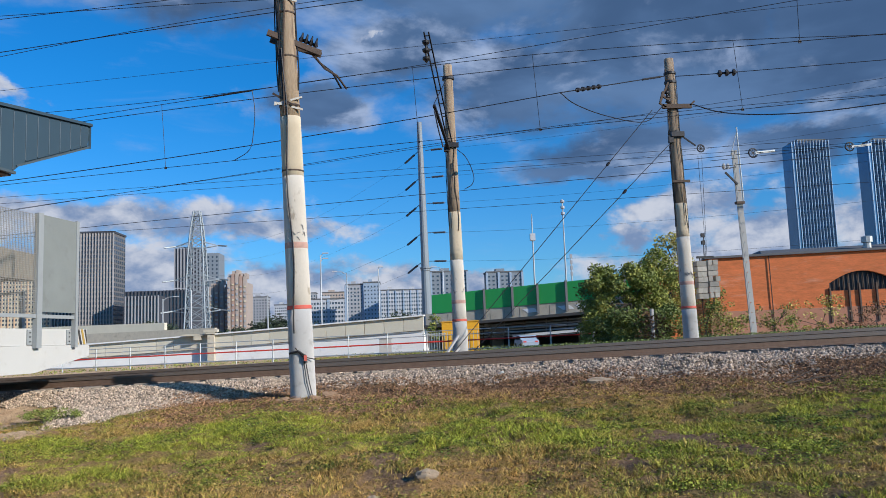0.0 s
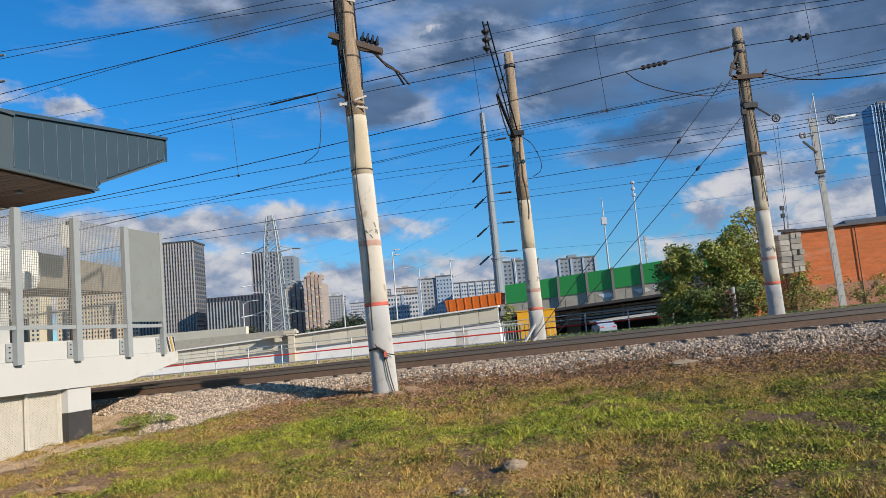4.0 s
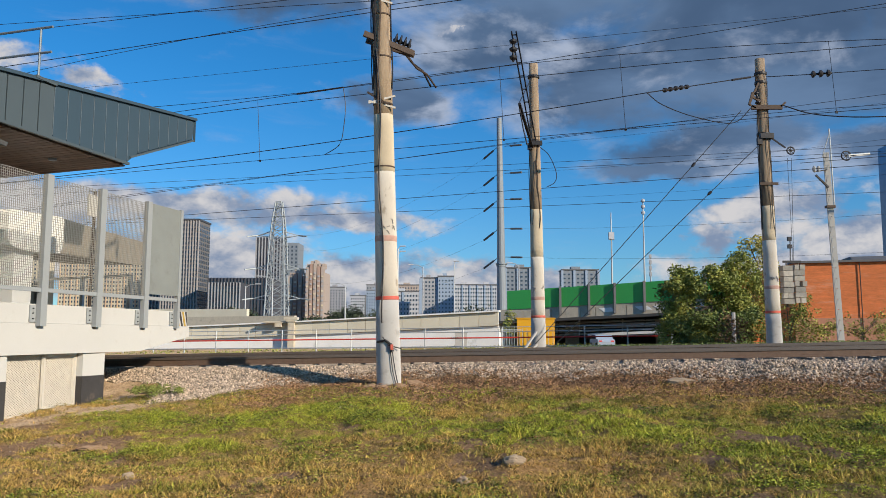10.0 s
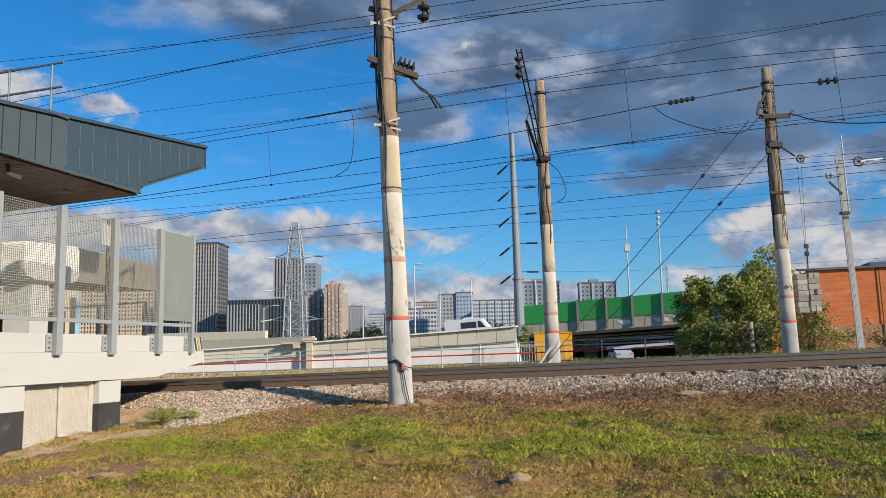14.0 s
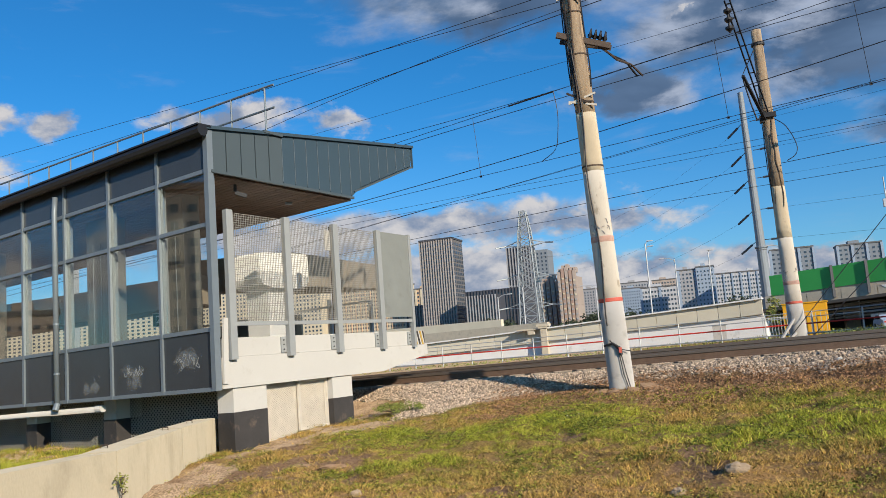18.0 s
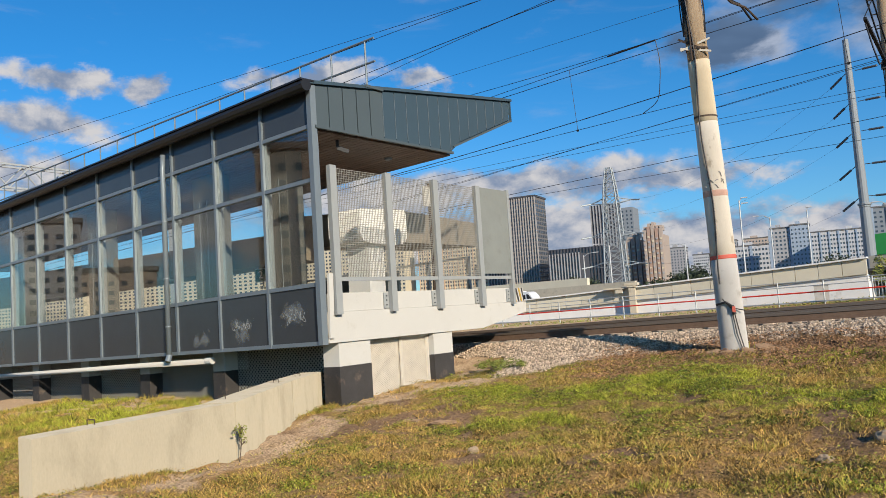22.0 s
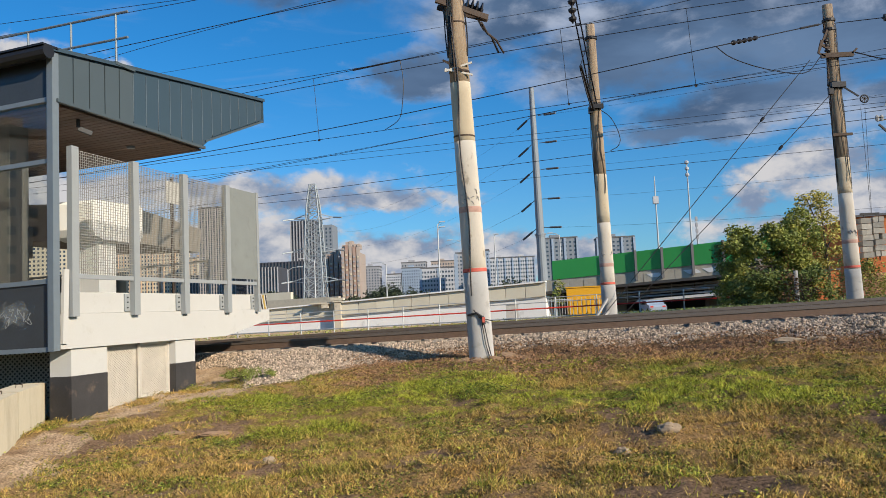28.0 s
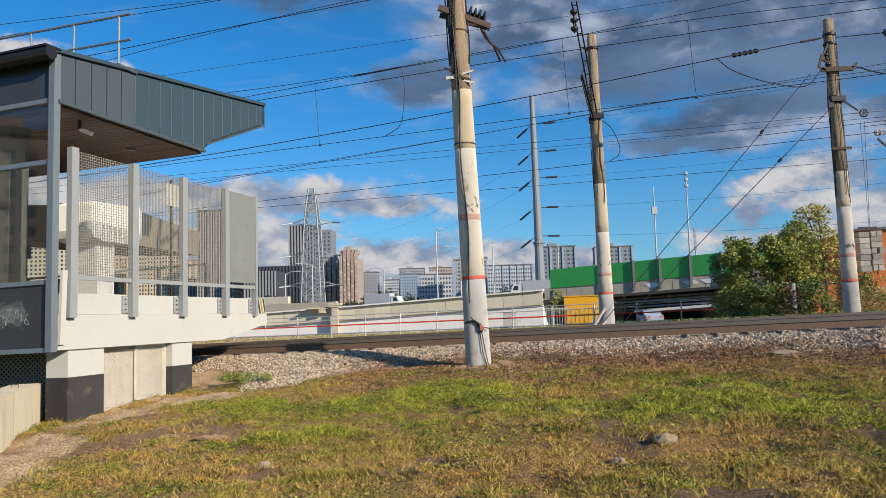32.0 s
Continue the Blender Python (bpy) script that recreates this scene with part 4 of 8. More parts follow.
def pbox(g, u0, u1, v0, v1, z0, z1):
    return g.obox(P((u0 + u1) / 2, (v0 + v1) / 2, (z0 + z1) / 2), UU * (u1 - u0) / 2, VV * (v1 - v0) / 2, (0, 0, (z1 - z0) / 2))


def pprism(g, uv_poly, z0, z1):
    return g.prism([P(u, v, z0) for u, v in uv_poly], (0, 0, z1 - z0))


LEN = 24.0
plat = thing("railway_platform", P(0, 3, 0.45), "white-painted concrete platform end raised on piers", "platform")
g = Geo()
poly = [(0.12, 1.42), (0.12, 1.95), (6.5, 1.95), (6.5, 1.72), (4.7, 1.43)]
g.prism([P(0, v, z) for v, z in poly], UU * LEN)
part("slab", g, "white", plat, "white-painted concrete slab edge")
g = pbox(Geo(), 0.03, 0.35, 0.28, 5.95, 1.954, 2.28)
part("kerb", g, "white", plat)
g = pbox(Geo(), 0.35, LEN, 0.28, 6.4, 1.954, 2.25)
part("deck", g, "concrete", plat)
g = Geo()
pbox(g, 0.03, 0.4, 5.98, 6.45, 1.954, 2.28)
part("end_block", g, "white", plat, "platform corner block with hazard stripes")
for k in range(4):
    v0 = 5.99 + k * 0.12
    g = Geo().prism([P(0.026, min(v0 + 0.10, 6.45), 1.96), P(0.026, min(v0 + 0.16, 6.45), 1.96), P(0.026, v0 + 0.06, 2.275), P(0.026, v0, 2.275)], UU * -0.008)
    part("hazard_stripe", g, "yellow" if k % 2 == 0 else "black", plat)


def pier(u, v, w=0.8, d=0.42):
    g1, g2 = Geo(), Geo()
    pbox(g1, u, u + d, v, v + w, 1.0, 1.42)
    pbox(g2, u - 0.004, u + d + 0.004, v - 0.004, v + w + 0.004, 0.1, 1.0)
    part("pier_head", g1, "white", plat, "white-painted pier top")
    part("pier_foot", g2, "black", plat, "black-painted pier foot")


pier(0.05, 0.38)
pier(0.05, 3.02, 0.62)
for k in range(1, 8):
    pier(k * 3.0 + 0.6, 0.42, 0.6)
    pier(k * 3.0 + 0.6, 3.6, 0.6)


def lattice(g, p, du, dv, lu, lv, step, w, slant=1.0):
    """Crossing flat strips over a rectangle from p along du (length lu) and dv (length lv)."""
    du, dv = Vector(du).normalized(), Vector(dv).normalized()
    nrm = du.cross(dv).normalized()
    k = -lv / slant
    while k < lu:
        for sgn in (1, -1):
            a0, a1 = (k, 0.0), (k + lv / slant, lv)
            if sgn < 0:
                a0, a1 = (k, lv), (k + lv / slant, 0.0)
            (x0, y0), (x1, y1) = a0, a1
            if x0 < 0:
                y0, x0 = y0 + (y1 - y0) * (0 - x0) / (x1 - x0), 0
            if x1 > lu:
                y1, x1 = y0 + (y1 - y0) * (lu - x0) / (x1 - x0), lu
            if x1 - x0 > 0.02:
                g.bar(Vector(p) + du * x0 + dv * y0, Vector(p) + du * x1 + dv * y1, w, w * 0.5, nrm)
        k += step
    return g


part("mesh_screen", lattice(Geo(), P(0.25, 1.2, 0.42), VV, (0, 0, 1), 1.0, 0.98, 0.06, 0.012, 0.7), "meshbeige", plat, "pale expanded-metal infill screen")
part("mesh_door", lattice(Geo(), P(0.22, 2.22, 0.5), VV, (0, 0, 1), 0.74, 0.9, 0.06, 0.012, 0.7), "meshbeige", plat, "pale expanded-metal hatch in a frame")
part("infill_board", pbox(Geo(), 0.265, 0.3, 1.2, 3.0, 0.35, 1.42), "meshbeige", plat)
g = Geo()
for v in (2.18, 2.98):
    g.bar(P(0.2, v, 0.48), P(0.2, v, 1.42), 0.05, 0.05)
g.bar(P(0.2, 2.18, 0.5), P(0.2, 2.98, 0.5), 0.05, 0.05)
g.bar(P(0.2, 2.18, 1.4), P(0.2, 2.98, 1.4), 0.05, 0.05)
part("door_frame", g, "meshbeige", plat)
part("skirt_mesh", lattice(Geo(), P(0.3, 0.75, 0.35), UU, (0, 0, 1), 15.0, 1.1, 0.10, 0.022, 0.8), "meshwire", plat, "expanded-metal skirt under the shelter")
# added near-black sheet, stands in for the deep shade under the slab
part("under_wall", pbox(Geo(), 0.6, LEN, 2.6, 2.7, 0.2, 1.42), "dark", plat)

# the glazed shelter
sh = thing("glazed_shelter", P(6, 0, 1.4), "aluminium-framed glazed platform shelter with dark lower panels", "shelter")
MULL = [0.05, 1.44, 3.01, 4.58, 6.25, 7.95] + [7.95 + 1.74 * i for i in range(1, 10)]
TRANS = [1.43, 2.44, 4.25, 5.19, 5.86]
for i, u in enumerate(MULL):
    part("mullion", pbox(Geo(), u - 0.035, u + 0.035, -0.06, 0.06, 1.40, 5.88), "alu", sh)
for z in TRANS:
    part("transom", pbox(Geo(), MULL[0] + 0.035, MULL[-1], -0.05, 0.05, z - 0.035, z + 0.035), "alu", sh)
for i in range(len(MULL) - 1):
    a, b = MULL[i] + 0.035, MULL[i + 1] - 0.035
    part("lower_panel", pbox(Geo(), a, b, -0.02, 0.02, 1.465, 2.405), "spandrel", sh, "dark grey panel streaked with chalky dirt")
    for z0, z1 in ((2.475, 4.215), (4.285, 5.155)):
        ob = part("pane", pbox(Geo(), a, b, -0.006, 0.006, z0, z1), "glass", sh)
        ob.visible_shadow = False
    part("upper_panel", pbox(Geo(), a, b, -0.02, 0.02, 5.225, 5.825), "spandrel", sh)
    part("inner_fin", pbox(Geo(), MULL[i] + 0.02, MULL[i] + 0.05, 0.07, 0.17, 2.3, 5.2), "alu", sh)
# chalky smears on the lower panels: thin films, broken up by their grain
r_ = random.Random(3)
for u0, z0, w_, h_, k_ in ((0.35, 1.75, 0.85, 0.45, 1), (1.95, 1.72, 0.85, 0.30, 1), (2.1, 1.5, 0.5, 0.35, 0), (3.4, 1.5, 0.4, 0.40, 0), (3.75, 1.5, 0.35, 0.32, 0)):
    part("chalk_smear", pbox(Geo(), u0, u0 + w_, -0.0245, -0.0235, z0, z0 + h_), "chalkfilm", sh, "smeared chalky film").visible_shadow = False
    if k_:
        for j_ in range(7):
            uu, zz = u0 + w_ * (0.15 + 0.1 * j_), z0 + h_ * r_.uniform(0.25, 0.6)
            line = [P(uu + r_.uniform(-0.06, 0.06), -0.026, zz + r_.uniform(-0.08, 0.09)) for _ in range(6)]
            part("chalk_scrawl", Geo().tube(smooth_line(line, 4), 0.005, 4), "chalk", sh)
part("corner_post", pbox(Geo(), -0.05, 0.06, -0.08, 0.05, 1.40, 5.9), "alu", sh)
part("corner_bar", Geo().bar(P(-0.02, 0.16, 1.5), P(-0.02, 0.2, 2.62), 0.05, 0.1), "white", sh, "white peeling corner strip")
part("downpipe", Geo().tube([P(4.78, -0.12, 5.62), P(4.78, -0.14, 5.3), P(4.78, -0.14, 1.35)], 0.055, 10), "alu", sh, "grey metal downpipe", True)
for z in (2.0, 3.0, 4.2):
    part("pipe_clip", Geo().tube([P(4.78, -0.14, z - 0.015), P(4.78, -0.14, z + 0.015)], 0.063, 10), "alu", sh)
part("pipe_outlet", Geo().tube([P(4.78, -0.14, 1.4), P(4.75, -0.2, 1.27)], 0.06, 10), "alu", sh)
for u0, u1 in ((1.4, 2.1), (3.84, 4.64), (8.8, 9.6), (13.7, 14.5), (18.6, 19.4)):
    for f_ in (0.35, 0.7):
        part("column_seam", pbox(Geo(), u0 + (u1 - u0) * f_ - 0.008, u0 + (u1 - u0) * f_ + 0.008, 0.49, 0.505, 2.25, 4.6), "alu", sh)
    part("inner_column", pbox(Geo(), u0, u1, 0.5, 0.9, 2.25, 5.12), "columnclad", sh, "dark clad column inside the shelter")
g = Geo()
pbox(g, 3.0, LEN, 5.3, 5.36, 2.25, 3.0)
part("inner_parapet", g, "clad2", sh)

# the roof
ROOF = [(-0.12, 5.93), (6.36, 6.72), (6.30, 6.22), (3.98, 5.32), (3.93, 5.17), (0.16, 5.17), (0.16, 5.88), (-0.12, 5.88)]
roof = thing("shelter_roof", P(6, 3, 5.2), "grey metal-clad roof wedge rising towards the tracks", "roof")
g = Geo()
g.prism([P(-0.02, v, z) for v, z in ROOF], UU * LEN)
part("roof_body", g, "clad", roof)


def roof_low(v):
    return float(np.interp(v, [-0.02, 3.93, 3.98, 6.30], [5.17, 5.17, 5.32, 6.22]))


def roof_top(v):
    return float(np.interp(v, [-0.12, 6.36], [5.93, 6.72]))


edges = [0.0, 0.36, 0.72, 1.08, 1.44, 1.8] + [1.8 + 0.35 * i for i in range(1, 14)]
for k, (a, b) in enumerate(zip(edges, edges[1:])):
    b = min(b, 6.28)
    g = Geo()
    g.prism([P(-0.03, a + 0.012, roof_low(a) + 0.03), P(-0.03, b - 0.012, roof_low(b) + 0.03), P(-0.03, b - 0.012, roof_top(b) - 0.06), P(-0.03, a + 0.012, roof_top(a) - 0.06)], UU * -0.018)
    part("fascia_panel", g, "clad2" if k < 5 else "clad", roof)
    if k >= 5:
        part("seam", Geo().bar(P(-0.05, a, roof_low(a) + 0.06), P(-0.05, a, roof_top(a) - 0.08), 0.006, 0.012), "alu", roof)
part("top_trim", Geo().bar(P(-0.05, -0.12, 5.93), P(-0.05, 6.38, 6.72), 0.08, 0.06), "clad", roof)
part("tip_plate", Geo().bar(P(-0.03, 6.36, 6.2), P(-0.03, 6.36, 6.72), 0.05, 0.03), "clad", roof)
part("low_trim", Geo().bar(P(-0.05, 0.0, 5.17), P(-0.05, 3.95, 5.17), 0.06, 0.05).bar(P(-0.05, 3.98, 5.31), P(-0.05, 6.3, 6.21), 0.05, 0.04), "clad2", roof)
for k in range(26):
    v = 0.1 + k * 0.15
    part("soffit_board", pbox(Geo(), 0.05, LEN, v, v + 0.128, 5.13, 5.166), "soffit", roof)
part("soffit_lamp", Geo().lathe(P(0.9, 2.9, 5.09), (0, 0, 1), [(0, 0.07), (0.02, 0.08), (0.045, 0.08)], 14), "alu", roof)
part("camera_housing", Geo().bar(P(0.35, 0.9, 4.98), P(0.2, 1.05, 4.9), 0.08, 0.07).tube([P(0.35, 0.9, 5.0), P(0.35, 0.9, 5.14)], 0.03, 6), "roofblack", roof)
part("gutter", Geo().tube([P(-0.1, -0.2, 5.86), P(LEN, -0.2, 5.86)], 0.11, 10).bar(P(-0.1, -0.16, 5.95), P(LEN, -0.16, 5.95), 0.3, 0.03), "roofblack", roof, "black plastic gutter along the eaves")
for u in np.arange(0.4, 22, 0.82):
    part("gutter_bracket", Geo().tube([P(u, -0.1, 5.95), P(u, -0.25, 5.93), P(u, -0.29, 5.86), P(u, -0.22, 5.77)], 0.012, 4), "dark", roof)
# roof railing
rr = thing("roof_railing", P(6, 1.5, 6.15), "thin grey pipe railing on the shelter roof", "railing")
for i in range(25):
    u = 0.1 + i * 0.98
    part("post", Geo().tube([P(u, 1.55, 6.1), P(u, 1.55, 7.08 + 0.018 * u)], 0.02, 6), "alu", rr)
for z in (7.08, 6.63):
    part("rail", Geo().tube([P(-0.15, 1.55, z), P(LEN, 1.55, z + 0.018 * LEN)], 0.022, 6), "alu", rr)
part("foot_plate", pbox(Geo(), -0.1, 0.3, 1.3, 1.8, 6.1, 6.15), "clad2", rr)

# end fence of the platform
fence = thing("platform_end_fence", P(0, 3, 1.95), "grey steel fence with welded wire mesh between square posts", "fence")
PV = [0.33, 1.78, 3.22, 4.7, 5.9]
for i, v in enumerate(PV):
    w = 0.075 if i < 4 else 0.045
    part("post", pbox(Geo(), -0.10, 0.0, v - w, v + w, 1.90, 4.52), "greymetal", fence, "square grey steel post")
    part("post_plate", pbox(Geo(), 0.004, 0.028, v - w - 0.13, v - w + 0.02, 1.97, 2.26), "greymetal", fence)
    for zz in (2.03, 2.12, 2.2):
        part("bolt", Geo().tube([P(0.0, v - w - 0.07, zz), P(-0.02, v - w - 0.07, zz)], 0.012, 6), "dark", fence)
for a, b in zip(PV, PV[1:]):
    part("bottom_rail", pbox(Geo(), -0.08, -0.03, a + 0.075, b - 0.06, 2.48, 2.55), "greymetal", fence)
for a, b in zip(PV[:3], PV[1:4]):
    g = Geo()
    v = a + 0.12
    while v < b - 0.1:
        g.bar(P(-0.06, v, 2.55), P(-0.06, v, 4.48), 0.007, 0.007)
        v += 0.042
    z = 2.58
    while z < 4.49:
        g.bar(P(-0.068, a + 0.09, z), P(-0.068, b - 0.09, z), 0.007, 0.007)
        z += 0.042
    part("wire_mesh", g, "meshwire", fence, "square welded wire mesh")
part("solid_panel", pbox(Geo(), -0.08, -0.05, 4.78, 5.86, 2.6, 4.5), "panelgrey", fence, "finely perforated grey sheet panel")
# small sign on a post behind the fence
sg = thing("track_sign", P(1.0, 4.55, 2.25), "white signal board on a thin post at the platform edge", "sign")
part("post", Geo().tube([P(1.0, 4.3, 2.25), P(1.0, 4.3, 4.75)], 0.035, 8), "rust", sg)
part("board", pbox(Geo(), 0.95, 0.97, 4.05, 4.5, 4.2, 4.65), "white", sg)

# platform number on a short post inside
ps = thing("platform_sign", P(3.2, 2.9, 2.25), "small dark green platform number sign with white figure", "sign")
SIGN_C = Vector((-12.5, 15.04, 3.02))
part("post", Geo().tube([SIGN_C + Vector((0.02, 0.05, -0.77)), SIGN_C + Vector((0.02, 0.05, 0.1))], 0.02, 6), "galv", ps)
# frame colour raised to stand in for sunlight that the roof keeps off
part("frame", Geo().box(SIGN_C, (0.30, 0.03, 0.34), 15), "vanpale", ps, "pale sign frame")
part("board", Geo().box(SIGN_C - Vector((0.005, 0.02, 0)), (0.25, 0.02, 0.29), 15), "signgreen", ps)
tx = bpy.data.curves.new("figure", "FONT")
tx.body, tx.size, tx.align_x, tx.align_y, tx.extrude = "2", 0.26, "CENTER", "CENTER", 0.002
fg = new("figure", tx)
fg.parent = ps
fg.matrix_basis = Matrix.Translation(SIGN_C - Vector((-0.009, 0.035, 0)) - ps.location) @ Euler((radians(90), 0, radians(15))).to_matrix().to_4x4()
fg.data.materials.append(M["vanpale"])

# railing posts on the far edge of the platform
fr = thing("platform_edge_railing", P(3, 6.2, 2.25), "row of pale short posts on the far platform edge", "railing")
for k in range(7):
    part("post", pbox(Geo(), 1.2 + k * 1.3, 1.28 + k * 1.3, 5.9, 5.98, 2.25, 3.15), "galv", fr)
part("rail", pbox(Geo(), 1.2, 9.5, 5.92, 5.96, 3.1, 3.15), "galv", fr)

# concrete footbridge pier and beam behind the platform
br = thing("footbridge", (-9.6, 16.0, 2.25), "concrete bridge with a rounded white pier head and shaded deck", "bridge")
hv = Vector((0.115, 0.993, 0))
g = Geo()
prof = [(0.0, 3.72), (0.12, 3.58), (0.5, 3.52), (1.6, 3.52), (1.98, 3.58), (2.1, 3.72), (2.1, 4.3), (2.02, 4.4), (0.1, 4.32), (0.0, 4.25)]
g.prism([Vector((-8.76, 13.40, 1.9 + (z - 1.9) * 0.925)) + hv * (0.24 + v * 0.82) for v, z in prof], (-0.9, 0.15, 0))
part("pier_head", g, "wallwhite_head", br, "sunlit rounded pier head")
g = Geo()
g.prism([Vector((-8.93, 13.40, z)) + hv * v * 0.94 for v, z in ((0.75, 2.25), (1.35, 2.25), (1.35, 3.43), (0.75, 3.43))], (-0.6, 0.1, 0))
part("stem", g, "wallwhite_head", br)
# both deck edges carry their shade in the dark base colour
g = Geo()
g.prism([(-9.5, 16.2, 3.62), (-9.4, 16.2, 4.43), (-13.4, 31.5, 5.55), (-13.5, 31.5, 4.6)], (-2.6, -0.7, 0))
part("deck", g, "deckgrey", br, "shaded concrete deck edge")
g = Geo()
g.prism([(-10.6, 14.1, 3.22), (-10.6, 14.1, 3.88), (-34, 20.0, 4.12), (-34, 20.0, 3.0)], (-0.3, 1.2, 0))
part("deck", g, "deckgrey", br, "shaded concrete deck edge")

# retaining wall in front of the shelter
rw = thing("retaining_wall", (-8.0, 9, 0.4), "low cast concrete retaining wall stepping down a slope", "wall")


def wall_run(a, b, za, zb, ba, bb, th=0.32):
    a, b = Vector((*a, 0)), Vector((*b, 0))
    n = Vector((-(b - a).y, (b - a).x, 0)).normalized() * th
    g = Geo()
    pts = [a + Vector((0, 0, ba)), b + Vector((0, 0, bb)), b + Vector((0, 0, zb)), a + Vector((0, 0, za))]
    g.prism(pts, n)
    return g


part("wall_section", wall_run((-7.55, 9.42), (-8.3, 11.35), 0.92, 0.90, 0.0, 0.0, 0.42), "wallcast", rw)
part("wall_section", wall_run((-6.64, 7.03), (-7.545, 9.40), 0.89, 0.915, -0.2, -0.2, 0.42), "wallcast", rw)
part("wall_section", wall_run((-7.43, 4.82), (-6.645, 7.01), 0.80, 0.885, -0.5, -0.5, 0.42), "wallcast", rw)
for x, y, z in ((-8.1, 10.3, 0.91), (-7.7, 9.2, 0.91), (-7.1, 7.3, 0.89), (-7.5, 5.6, 0.84)):
    part("lifting_loop", Geo().tube([(x - 0.04, y, z - 0.02), (x - 0.04, y, z + 0.045), (x + 0.04, y + 0.03, z + 0.045), (x + 0.04, y + 0.03, z - 0.02)], 0.009, 5), "rust", rw)
# white drain pipe under the shelter
dp = thing("drain_pipe", P(6, -0.15, 1.2), "white plastic drain pipe slung under the shelter", "pipe")
part("pipe", Geo().tube([P(3.6, 0.1, 1.24), P(16, 0.1, 1.12)], 0.06, 10), "white", dp, smooth=True)
part("collar", Geo().tube([P(3.55, 0.1, 1.24), P(3.75, 0.1, 1.24)], 0.072, 10), "white", dp)


